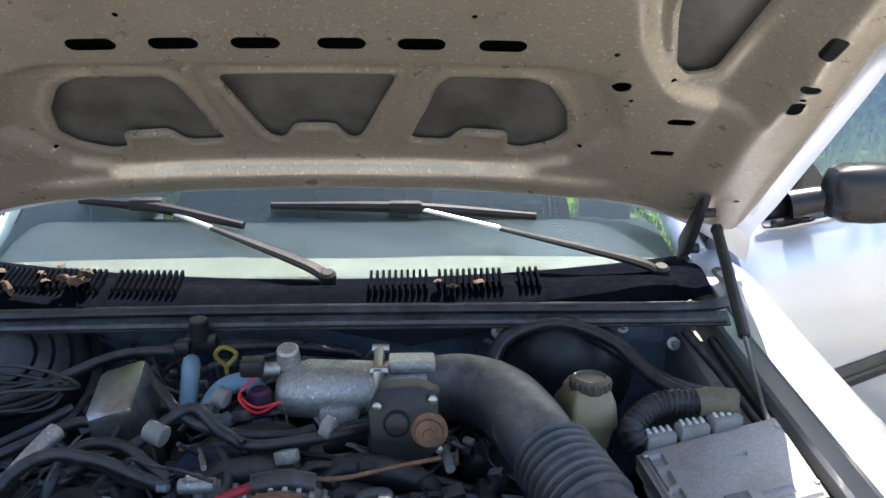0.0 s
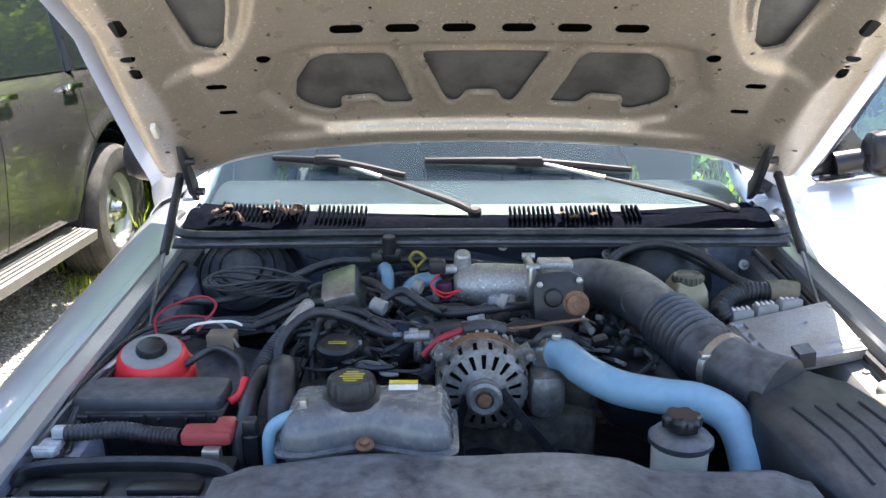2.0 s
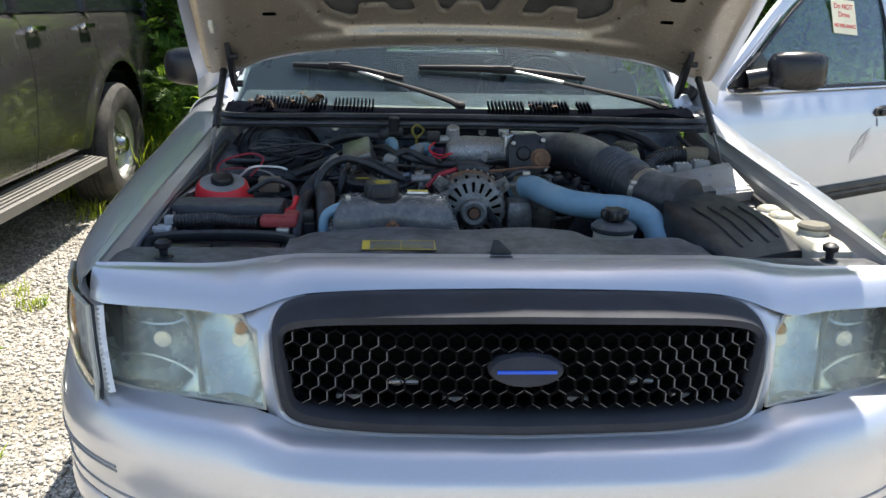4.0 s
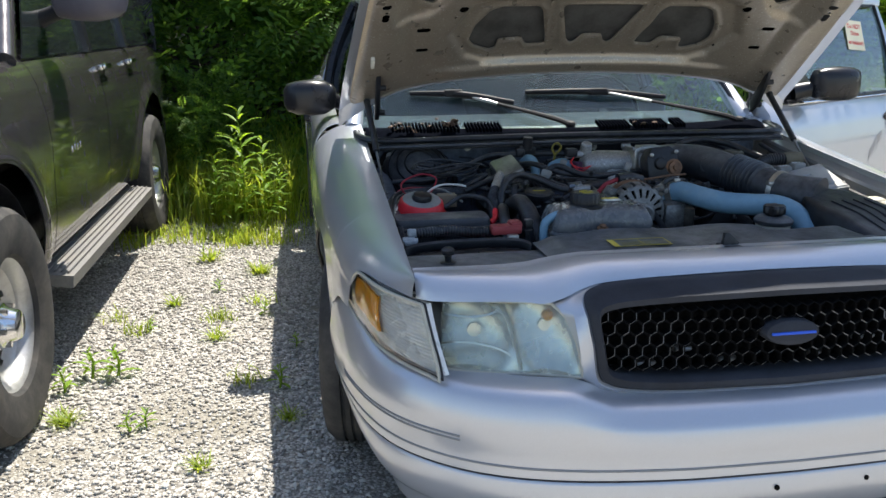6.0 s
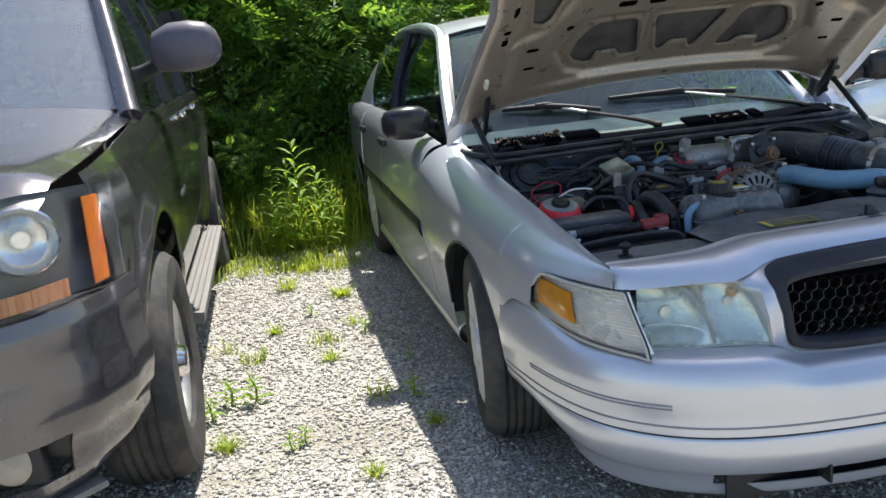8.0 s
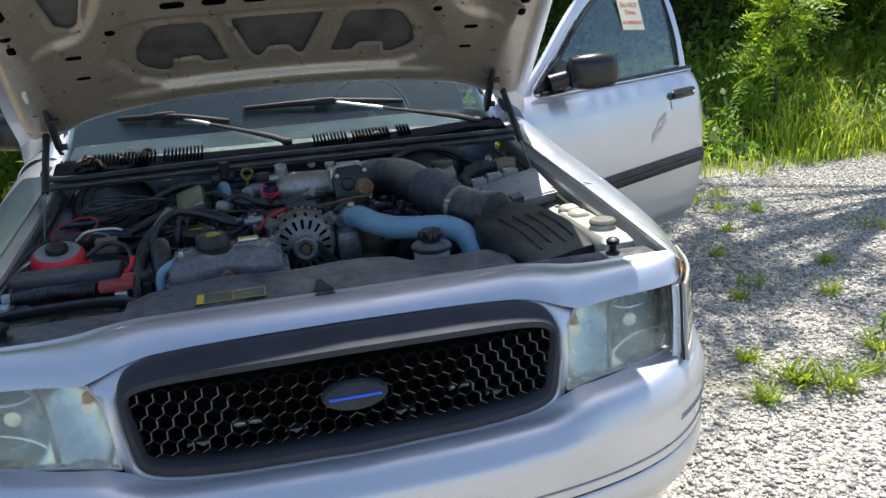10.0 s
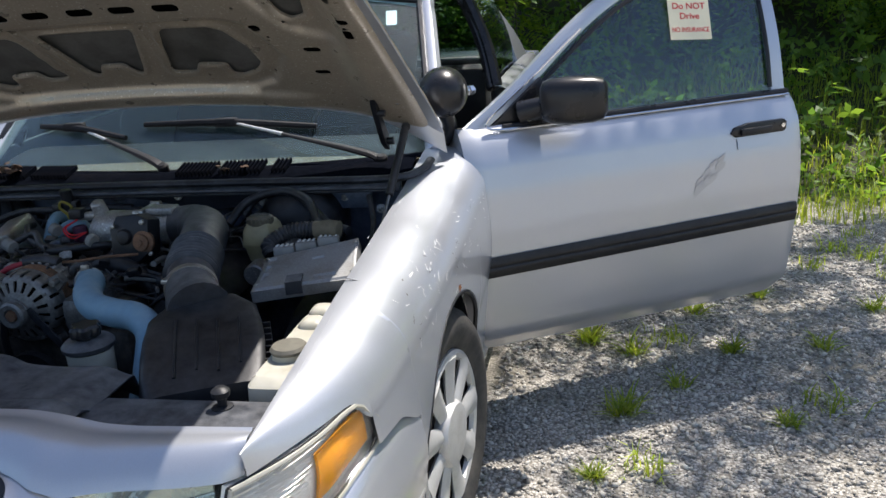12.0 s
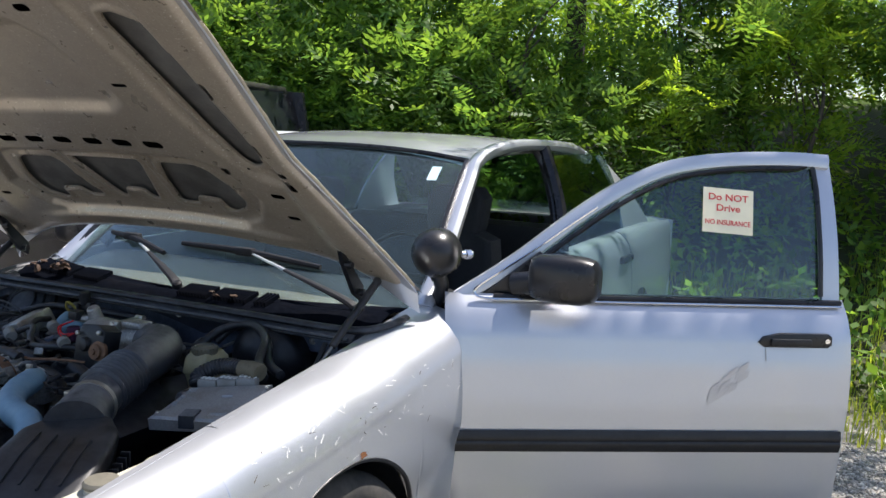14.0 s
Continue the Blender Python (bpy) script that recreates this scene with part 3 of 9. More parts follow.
for k in range(96):
    a = 2 * math.pi * k / 96
    n_ = 9.0
    ring.append((abs(math.cos(a)) ** (2 / n_) * math.copysign(1, math.cos(a)), abs(math.sin(a)) ** (2 / n_) * math.copysign(1, math.sin(a))))


def lamp_inner(z):
    """|x| of the headlamp's inner edge at height z."""
    v = max(0.0, min(1.0, (z - 0.598) / 0.148))
    return 0.458 + 0.03 * v ** 2.0 + 0.021 * max(0.0, v - 0.8) / 0.2


def around(sx, zlo, zhi, dy, back=0.0, beside=False):
    """A rounded ring round the grille opening, narrower below; back: how far its top leans to the rear."""
    out = []
    for cx, cz in ring:
        z = (zlo + zhi) / 2 + cz * (zhi - zlo) / 2
        x = cx * (sx - 0.028 * (1 - cz) / 2)
        z += 0.016 * (1 - (x / sx) ** 2) * (1 if cz > 0 else -0.35)
        if beside:
            x = math.copysign(min(abs(x), lamp_inner(z) + 0.002), x)
        out.append(Vector((x, nose_y(x) + dy + back * max(0.0, cz) ** 3, z)))
    return out


bm = B()
rings(bm, [around(0.520, 0.550, 0.772, 0.100, 0.085, True), around(0.515, 0.553, 0.772, 0.050, 0.085, True), around(0.478, 0.557, 0.774, 0.022, 0.11, True), around(0.468, 0.562, 0.776, 0.020, 0.12), around(0.456, 0.570, 0.778, 0.008, 0.13), around(0.450, 0.576, 0.776, 0.014, 0.13)], True, (False, False))
part("grille_surround", bm, M_SILVER, car, "silver painted rim round the grille")
bm = B()
rings(bm, [around(0.452, 0.574, 0.777, 0.022, 0.13), around(0.449, 0.578, 0.780, 0.004, 0.125), around(0.441, 0.586, 0.782, 0.000, 0.09), around(0.436, 0.596, 0.768, 0.002, 0.030), around(0.430, 0.604, 0.755, 0.014, 0.018), around(0.428, 0.607, 0.750, 0.06, 0.018)], True, (False, False))
GR = part("grille", bm, M_GREY, car, "charcoal honeycomb grille with an oval badge")
# honeycomb
M_COMB = material("honeycomb_plastic", (0.15, 0.154, 0.162), 0.55, var=0.15, scale=90)
bm = B()
hx = 0.0300
hr = hx / math.sqrt(3)
dz = hr * 1.5
for r in range(-6, 7):
    for c in range(-16, 17):
        x = (c + 0.5 * (r % 2)) * hx
        z = 0.684 + r * dz
        if abs(x) > 0.430 - 0.02 * (z < 0.65) or not 0.608 < z < 0.756 + 0.016 * (1 - (x / 0.41) ** 2) - 0.6 * hr:
            continue
        hexes = [[(x + hr * q * math.sin(radians(60 * k)), z + hr * q * math.cos(radians(60 * k))) for k in range(6)] for q in (1.0, 0.86, 0.93)]
        rings(bm, [[Vector((px, nose_y(px) + 0.09 * (pz - 0.684) + d, pz)) for px, pz in hx_] for hx_, d in zip(hexes, (0.026, 0.024, 0.050))], True, (False, False))
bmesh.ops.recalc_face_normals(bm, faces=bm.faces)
# front edges stay grey; cell walls go near-black as painted shade
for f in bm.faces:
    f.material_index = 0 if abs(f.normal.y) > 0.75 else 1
part("honeycomb", bm, [M_COMB, M_HOLE], GR, "grey plastic honeycomb mesh, shade painted into its cells", sharp=20)
bm = B()
lathe(bm, [(0.001, 0.012), (0.040, 0.012), (0.056, 0.008), (0.060, 0.0), (0.060, -0.03)], (0, 0, 0), (0, -1, 0.1), 40)
bmesh.ops.scale(bm, vec=(1.10, 1, 0.47), verts=bm.verts)
bmesh.ops.translate(bm, vec=(0, -0.124, 0.692), verts=bm.verts)
EMB = part("badge", bm, M_GREY, GR, "charcoal oval badge with a blue line")
bm = B()
box(bm, (0, -0.1365, 0.693), (0.104, 0.004, 0.006), 0.001)
part("stripe", bm, material("blue_line", (0.01, 0.09, 0.62), 0.4, var=0.03), EMB, "thin blue stripe")
# bolts and clips glinting behind the mesh
M_CLIP = material("clip_steel", (0.42, 0.43, 0.45), 0.4, 0.7, var=0.2, scale=80)
for x, z in ((-0.22, 0.642), (0.22, 0.642)):
    bm = B()
    cyl(bm, (x - 0.02, -0.06, z), (x + 0.005, -0.06, z), 0.009, seg=10, bev=0.002)
    cyl(bm, (x + 0.005, -0.06, z), (x + 0.035, -0.06, z - 0.002), 0.006, seg=8)
    part("bolt", bm, M_CLIP, GR, "steel bolt behind the mesh")
for x in (-0.31, -0.12, 0.10, 0.30):
    bm = B()
    box(bm, (x, nose_y(x) + 0.055, 0.618), (0.045, 0.02, 0.014), 0.004)
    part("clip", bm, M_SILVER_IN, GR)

# bumper cover
BUMP = [  # (z, outward offset, share of the extra nose at centre)
    (0.600, -0.075), (0.594, -0.030), (0.582, -0.004), (0.557, 0.012), (0.52, 0.022), (0.485, 0.020), (0.445, 0.014), (0.425, 0.013), (0.402, 0.013), (0.397, 0.008), (0.391, 0.013), (0.36, 0.016), (0.33, 0.010),
    (0.305, 0.000), (0.290, -0.009), (0.276, -0.022), (0.250, -0.036), (0.230, -0.044), (0.212, -0.052), (0.195, -0.075)]
BPLAN = [(0.0, 0.0, -0.195), (0.08, 0.20, -0.19), (0.16, 0.40, -0.17), (0.24, 0.56, -0.135), (0.32, 0.68, -0.085), (0.40, 0.775, -0.015), (0.48, 0.840, 0.06), (0.56, 0.886, 0.15), (0.65, 0.92, 0.26), (0.75, 0.942, 0.37), (0.87, 0.955, 0.47), (1.0, 0.962, 0.56)]


def bumper_fn(u, v):
    s = -1 + 2 * u
    a = abs(s)
    px = curve_table([(r[0], r[1]) for r in BPLAN], a)
    py = curve_table([(r[0], r[2]) for r in BPLAN], a)
    e = 0.01
    tx = curve_table([(r[0], r[1]) for r in BPLAN], min(1, a + e)) - curve_table([(r[0], r[1]) for r in BPLAN], max(0, a - e))
    ty = curve_table([(r[0], r[2]) for r in BPLAN], min(1, a + e)) - curve_table([(r[0], r[2]) for r in BPLAN], max(0, a - e))
    nx, ny = ty, -tx
    ln = math.hypot(nx, ny)
    nx, ny = nx / ln, ny / ln
    k = v * (len(BUMP) - 1)
    z = curve_table([(i, r[0]) for i, r in enumerate(BUMP)], k)
    o = curve_table([(i, r[1]) for i, r in enumerate(BUMP)], k)
    # the lower corners tuck in
    o -= 0.055 * sstep(0.44, 0.24, z) * sstep(0.50, 0.85, a)
    # hollow below the grille
    hol = (1 - sstep(0.36, 0.50, px)) * sstep(0.47, 0.56, z)
    o -= 0.016 * hol
    z -= 0.034 * (1 - sstep(0.40, 0.50, px)) * sstep(0.50, 0.60, z)
    z += 0.055 * sstep(0.52, 0.74, a) * sstep(0.52, 0.60, z)
    if z < 0.36:
        z += 0.55 * (0.36 - z) * sstep(0.62, 1.0, a)
    return Vector((math.copysign(1, s) * (px + nx * o), py + ny * o, z))


bm = B()
sheet(bm, lambda u, v: bumper_fn(0.004 + 0.992 * u, v), 96, 54, 0.003, keep=lambda u, v: not (0.755 < v < 0.845 and abs(2 * u - 1) < 0.30))
bumper = part("bumper", bm, M_SILVER, car, "silver bumper cover with thin trim lines")
for z0, rad, rng, mt in ((0.424, 0.003, (0.02, 0.98), M_SILVER_IN), (0.398, 0.004, (0.02, 0.98), M_BLACKG)):
    bm = B()
    vz = [i for i in range(len(BUMP) - 1) if BUMP[i][0] >= z0 >= BUMP[i + 1][0]][0]
    vv = (vz + (BUMP[vz][0] - z0) / (BUMP[vz][0] - BUMP[vz + 1][0])) / (len(BUMP) - 1)
    tube(bm, [bumper_fn(rng[0] + (rng[1] - rng[0]) * k / 60, vv) for k in range(61)], rad, 6, 1)
    part("trim_line", bm, mt, bumper)
for s0, s1 in ((0.14, 0.325), (0.675, 0.86)):
    for z0 in (0.482, 0.473):
        bm = B()
        vz = [i for i in range(len(BUMP) - 1) if BUMP[i][0] >= z0 >= BUMP[i + 1][0]][0]
        vv = (vz + (BUMP[vz][0] - z0) / (BUMP[vz][0] - BUMP[vz + 1][0])) / (len(BUMP) - 1)
        tube(bm, [bumper_fn(s0 + (s1 - s0) * k / 20, vv) for k in range(21)], 0.0028, 6, 1)
        part("trim_line", bm, M_SILVER_IN, bumper)
bm = B()
sheet(bm, lambda u, v: Vector((-0.6 + 1.2 * u, -0.10, 0.20 + 0.13 * v)), 8, 3, 0.01)
for k in range(5):
    box(bm, (-0.36 + 0.18 * k, -0.15, 0.272), (0.008, 0.05, 0.05), 0.002)
part("lower_intake", bm, M_BLACK, bumper, "black lower air intake")
for x in (-0.05, 0.17):
    bm = B()
    cyl(bm, (x, -0.19, 0.365), (x, -0.2145 + 0.2 * x * x, 0.365), 0.006, seg=10)
    part("plate_screw", bm, M_HOLE, bumper)
# near-black colour paints the shade behind the mesh
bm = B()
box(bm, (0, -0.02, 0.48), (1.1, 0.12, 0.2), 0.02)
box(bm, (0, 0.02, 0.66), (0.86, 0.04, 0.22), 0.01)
part("bumper_beam", bm, M_HOLE, car, "support behind the grille, blackened to paint the shade there")

# headlamps and marker lamps
M_LENS = material("hazed_lens", (0.84, 0.88, 0.84), 0.05, trans=0.93, ior=1.35, rvar=0.04, second=(0.78, 0.80, 0.70), mscale=5, mix=(0.4, 0.8))
M_RIBBED = material("ribbed_reflector", (0.78, 0.77, 0.74), 0.3, 0.25, var=0.1, scale=60, rvar=0.1)
M_LRIM = material("lens_rim", (0.50, 0.49, 0.42), 0.3, var=0.08, scale=60, trans=0.2)
M_LENSC = material("clear_lens", (0.95, 0.95, 0.93), 0.05, trans=1.0, ior=1.35)
M_REFL = material("reflector", (0.72, 0.73, 0.74), 0.18, 1.0, rvar=0.08, mscale=20)
M_REFLP = material("clouded_reflector", (0.80, 0.81, 0.77), 0.24, 0.7, var=0.12, scale=40, rvar=0.12, mscale=14)
M_AMBER = material("amber_lens", (1.0, 0.42, 0.015), 0.22, var=0.05, scale=40, trans=0.25, ior=1.4)


def lamp_y(x, z):
    return nose_y(x) + 0.030 + 0.42 * (z - 0.60) * sstep(0.40, 0.5, abs(x))


for sgn in (1, -1):

    def head_pt(u, v, d):
        zb, zt = 0.598, 0.746
        xi, xo = 0.458 + 0.03 * v ** 2.0 + 0.035 * max(0, v - 0.8) / 0.2 * 0.6, 0.772 + 0.032 * v
        x = xi + (xo - xi) * u
        z = zb + (zt - zb) * v
        return Vector((x, lamp_y(x, z) + d - 0.006 * math.sin(math.pi * u) * math.sin(math.pi * v), z))
    bm = B()
    sheet(bm, lambda u, v: head_pt(u, v, -0.012), 20, 12, 0.004)
    # lens sides reaching back
    edge = [head_pt(k / 12, 1, -0.012) for k in range(13)] + [head_pt(1, 1 - k / 6, -0.012) for k in range(1, 7)] + [head_pt(1 - k / 12, 0, -0.012) for k in range(1, 13)] + [head_pt(0, k / 6, -0.012) for k in range(1, 6)]
    lens_bm = bm
    bm = B()
    rings(bm, [edge, [p + Vector((0, 0.07, 0)) for p in edge]], True, (False, True))
    if sgn < 0:
        mirror(bm)
    lamp = part("headlamp", bm, M_REFLP, car, "hazed clear headlamp with reflector bowls")
    if sgn < 0:
        mirror(lens_bm)
    ln = part("lens", lens_bm, M_LENS, lamp, "hazed clear plastic lens")
    ln.visible_shadow = False
    bm = B()
    def facet(u, v):
        p = head_pt(u, v, 0.0)
        bowl = 0.050 if u > 0.40 else 0.034
        c = ((u - 0.70) / 0.30) ** 2 + ((v - 0.52) / 0.6) ** 2 if u > 0.40 else ((u - 0.19) / 0.21) ** 2 + ((v - 0.5) / 0.6) ** 2
        return p + Vector((0, 0.008 + bowl * math.sqrt(max(0.0, 1 - c)), 0))
    sheet(bm, facet, 44, 24, 0.002)
    for cx, cz in ((0.670, 0.672), (0.515, 0.690)):
        y = lamp_y(cx, cz) + 0.03
        lathe(bm, [(0.016, 0.0), (0.017, 0.006), (0.010, 0.016), (0.006, 0.03)], (cx, y, cz), (0, 1, 0), 14)
    if sgn < 0:
        mirror(bm)
    part("reflector", bm, M_REFLP, lamp, "chrome reflector bowls")
    bm = B()
    for v0 in (0.06, 0.94):
        tube(bm, [head_pt(0.40 + 0.3 * (1 + math.cos(math.pi * k / 12)) , v0 + (0.30 if v0 < 0.5 else -0.22) * math.sin(math.pi * k / 12), 0.012) for k in range(13)], 0.0035, 6, 2)
    if sgn < 0:
        mirror(bm)
    part("bowl_edge", bm, M_CHROME, lamp, "bright bowl edges")
    bm = B()
    tube(bm, [head_pt(0.39, 0.03 + 0.94 * k / 6, 0.002) for k in range(7)], 0.005, 6, 2)
    if sgn < 0:
        mirror(bm)
    part("divider", bm, M_LRIM, lamp, "pale divider between the bowls")

    bm = B()
    lathe(bm, [(0.008, 0.0), (0.013, 0.010), (0.011, 0.022), (0.003, 0.028)], (0.512, lamp_y(0.512, 0.712) + 0.034, 0.712), (0, -1, 0), 14)
    if sgn < 0:
        mirror(bm)
    part("amber_bulb", bm, M_AMBER, lamp, "small amber bulb")
    bm = B()
    tube(bm, edge + edge[:1], 0.0038, 6, 1)
    if sgn < 0:
        mirror(bm)
    part("lens_rim", bm, M_LRIM, lamp, "pale lens edge")
    # black backing added as shade in the gap between the lamps
    bm = B()
    sheet(bm, lambda u, v: Vector((0.745 + 0.085 * u, 0.075 + 0.10 * u, 0.585 + 0.18 * v)), 6, 4, 0.006)
    if sgn < 0:
        mirror(bm)
    part("lamp_gap_backing", bm, M_BLACK, lamp)

    def mark_pt(u, v, d):
        # wraps from the headlamp's edge round to the flank
        y0 = 0.040 - 0.070 * (1 - v)
        y = y0 + (0.372 + 0.018 * (1 - v) - 0.022 * v ** 6 - y0) * u
        zt = 0.748 + 0.008 * u - 0.045 * max(0.0, (u - 0.80) / 0.20) ** 2.2
        zb = 0.595 + 0.055 * u ** 2
        z = zb + (zt - zb) * v
        w = curve_table(HALF_W, max(0.0, y + 0.02 * (1 - v)))
        x = w - 0.020 + 0.012 * v + d - 0.010 * v * v + 0.016 * math.sin(math.pi * min(1.0, u * 1.4)) * math.sin(math.pi * (0.15 + 0.7 * v))
        return Vector((x, y - 0.3 * d, z))
    bm = B()
    shell(bm, lambda u, v: mark_pt(0.03 + 0.95 * u, 0.02 + 0.96 * v, -0.008 + 0.0028 * math.sin(v * 110 + 3 * u)), lambda u, v: mark_pt(0.03 + 0.95 * u, 0.02 + 0.96 * v, -0.018), 14, 72)
    if sgn < 0:
        mirror(bm)
    mk = part("corner_lamp", bm, M_RIBBED, car, "clear corner lamp with amber reflector")
    bm = B()
    shell(bm, lambda u, v: mark_pt(u, v, 0.012), lambda u, v: mark_pt(u, v, 0.009), 20, 12)
    if sgn < 0:
        mirror(bm)
    lm = part("lens", bm, M_LENSC, mk, "clear ribbed plastic lens")
    lm.visible_shadow = False
    bm = B()
    rim = [mark_pt(k / 14, 1, 0.012) for k in range(15)] + [mark_pt(1, 1 - k / 7, 0.012) for k in range(1, 8)] + [mark_pt(1 - k / 14, 0, 0.012) for k in range(1, 15)] + [mark_pt(0, k / 7, 0.012) for k in range(1, 8)]
    tube(bm, rim, 0.0042, 6, 1)
    if sgn < 0:
        mirror(bm)
    part("lens_rim", bm, M_LRIM, mk, "pale lens edge")
    # black line that paints the shade in the gap round the lamp
    bm = B()
    tube(bm, [p + Vector((-0.008, 0.004, 0)) for p in rim], 0.003, 6, 1)
    if sgn < 0:
        mirror(bm)
    part("lamp_gap_line", bm, M_BLACK, mk, "black line drawn for the shaded gap round the lamp")
    bm = B()
    shell(bm, lambda u, v: mark_pt(0.46 + 0.42 * u, 0.24 + 0.56 * v + 0.04 * u * v, 0.003 + 0.006 * math.sin(math.pi * u) * math.sin(math.pi * v)), lambda u, v: mark_pt(0.46 + 0.42 * u, 0.24 + 0.56 * v + 0.04 * u * v, -0.003), 14, 8)
    if sgn < 0:
        mirror(bm)
    part("amber_reflector", bm, M_AMBER, mk, "amber side reflector")

# ---------------------------------------------------------------- wheels
M_TYRE = M_RUBBER
M_CAP = material("hubcap_silver", (0.55, 0.55, 0.54), 0.42, 0.35, var=0.05, scale=200, second=(0.42, 0.41, 0.38), mscale=14, mix=(0.5, 0.85), rvar=0.08)
M_RIM = material("steel_rim", (0.50, 0.50, 0.49), 0.38, 0.6, var=0.06, scale=150, second=(0.33, 0.31, 0.28), mscale=12, mix=(0.5, 0.8), rvar=0.1)


def tyre_mesh(bm, R, w, r_in):
    prof = [(r_in, -w * 0.40), (r_in + 0.012, -w * 0.46), ((R + r_in) / 2, -w * 0.53), (R - 0.03, -w * 0.50), (R - 0.008, -w * 0.40), (R, -w * 0.30)]
    for k in range(5):
        x = -0.24 + 0.12 * k
        prof += [(R, w * (x - 0.045)), (R - 0.008, w * (x - 0.035)), (R - 0.008, w * (x - 0.005)), (R, w * (x + 0.005))]
    prof += [(R, w * 0.30), (R - 0.008, w * 0.40), (R - 0.03, w * 0.50), ((R + r_in) / 2, w * 0.53), (r_in + 0.012, w * 0.46), (r_in, w * 0.40)]
    lathe(bm, prof, (0, 0, 0), (1, 0, 0), 56, (False, False))


def sedan_wheel(x, y, turn, out):
    wm = Matrix.Translation((x, y, WHEEL_Z)) @ Matrix.Rotation(radians(turn), 4, "Z") @ Matrix.Diagonal((out, 1, 1, 1))
    bm = B()
    tyre_mesh(bm, 0.338, 0.225, 0.222)
    w = part("wheel", bm, M_TYRE, car, "dusty black tyre with a silver slotted hubcap")
    w.matrix_local = wm
    bm = B()
    lathe(bm, [(0.222, -0.09), (0.20, -0.07), (0.19, 0.05), (0.205, 0.06), (0.222, 0.095)], (0, 0, 0), (1, 0, 0), 40, (False, False))
    lathe(bm, [(0.19, 0.02), (0.06, 0.03)], (0, 0, 0), (1, 0, 0), 40, (False, True))
    part("rim", bm, M_BLACK, w, "dark steel wheel")
    bm = B()
    lathe(bm, [(0.224, 0.086), (0.222, 0.102), (0.212, 0.108), (0.200, 0.104), (0.196, 0.090)], (0, 0, 0), (1, 0, 0), 56, (False, False))
    lathe(bm, [(0.088, 0.080), (0.090, 0.105), (0.082, 0.118), (0.060, 0.122), (0.02, 0.124), (0.001, 0.124)], (0, 0, 0), (1, 0, 0), 40, (False, False))
    cap = part("hubcap", bm, M_CAP, w, "silver nine-slot hubcap")
    for k in range(9):
        a0 = 2 * math.pi * k / 9
        bm = B()
        def spoke(u, v):
            r = 0.082 + 0.125 * v
            half = lerp_table([(0, 0.30), (0.5, 0.235), (0.85, 0.20), (1, 0.27)], v)
            a = a0 + (2 * u - 1) * half
            return Vector((0.098 + 0.012 * math.sin(math.pi * u) - 0.004 * v + 0.006 * v * v, r * math.cos(a), r * math.sin(a)))
        sheet(bm, spoke, 6, 6, 0.008)
        part("spoke", bm, M_CAP, cap)
    return w


sedan_wheel(0.860, AX_F, -8, 1)
sedan_wheel(-0.860, AX_F, -8, -1)
sedan_wheel(0.84, AX_R, 0, 1)
sedan_wheel(-0.84, AX_R, 0, -1)

from mathutils.geometry import delaunay_2d_cdt

# ---------------------------------------------------------------- raised hood
HA = radians(44.5)
HP0 = Vector((0, 1.13, 1.327))
HV = Vector((0, -math.cos(HA), math.sin(HA)))
HN = Vector((0, math.sin(HA), math.cos(HA)))


EDGE_X = [(-0.46, 0.888), (-0.26, 0.878), (0.0, 0.855), (0.16, 0.84), (0.40, 0.81), (0.62, 0.78), (0.95, 0.725)]


def hood_world(x, v, w):
    """A place on the hood; the outer tenth follows its flared side edges."""
    x += math.copysign((lerp_table(EDGE_X, v) - 0.83) * sstep(0.66, 0.83, abs(x)), x)
    return HP0 + Vector((x, 0, 0)) + HV * v + HN * w


def hood_sag(v):
    """The panel curves down towards its front, its side rails more so."""
    return -0.08 * v, 0.034 + 0.06 * v


HOOD_V0, HOOD_V1 = -0.30, 0.93


def hood_rear(x):
    """v of the rear edge: an arc, further back at the corners."""
    return -0.275 - 0.075 * (abs(x) / 0.8) ** 2.2 - 0.105 * (abs(x) / 0.83) ** 8


def crown(x, v):
    return 0.035 * (1 - (x / 0.83) ** 2) - 0.03 * sstep(0.4, 1.0, v) ** 2


def sd_poly(p, poly):
    """Signed distance from p to a polygon (negative inside)."""
    d, s = 1e9, 1.0
    n = len(poly)
    j = n - 1
    for i in range(n):
        ex, ey = poly[j][0] - poly[i][0], poly[j][1] - poly[i][1]
        wx, wy = p[0] - poly[i][0], p[1] - poly[i][1]
        t = max(0.0, min(1.0, (wx * ex + wy * ey) / (ex * ex + ey * ey)))
        bx, by = wx - ex * t, wy - ey * t
        d = min(d, bx * bx + by * by)
        c1, c2, c3 = p[1] >= poly[i][1], p[1] < poly[j][1], ex * wy > ey * wx
        if (c1 and c2 and c3) or (not c1 and not c2 and not c3):
            s = -s
        j = i
    return s * math.sqrt(d)


WIN_L = [(-0.365, 0.108), (-0.235, 0.108), (-0.215, 0.085), (-0.17, -0.078), (-0.18, -0.088), (-0.240, -0.090), (-0.262, -0.052), (-0.345, -0.058), (-0.348, -0.105), (-0.375, -0.112), (-0.43, -0.085), (-0.452, -0.05), (-0.44, 0.02), (-0.40, 0.09)]
WIN_C = [(-0.140, 0.112), (0.132, 0.112), (0.136, 0.098), (0.075, -0.075), (0.062, -0.086), (0.046, -0.080), (0.028, -0.040), (-0.043, -0.040), (-0.062, -0.080), (-0.078, -0.086), (-0.095, -0.07), (-0.148, 0.095)]
WIN_R = [(-x - 0.01, v) for x, v in reversed(WIN_L)]
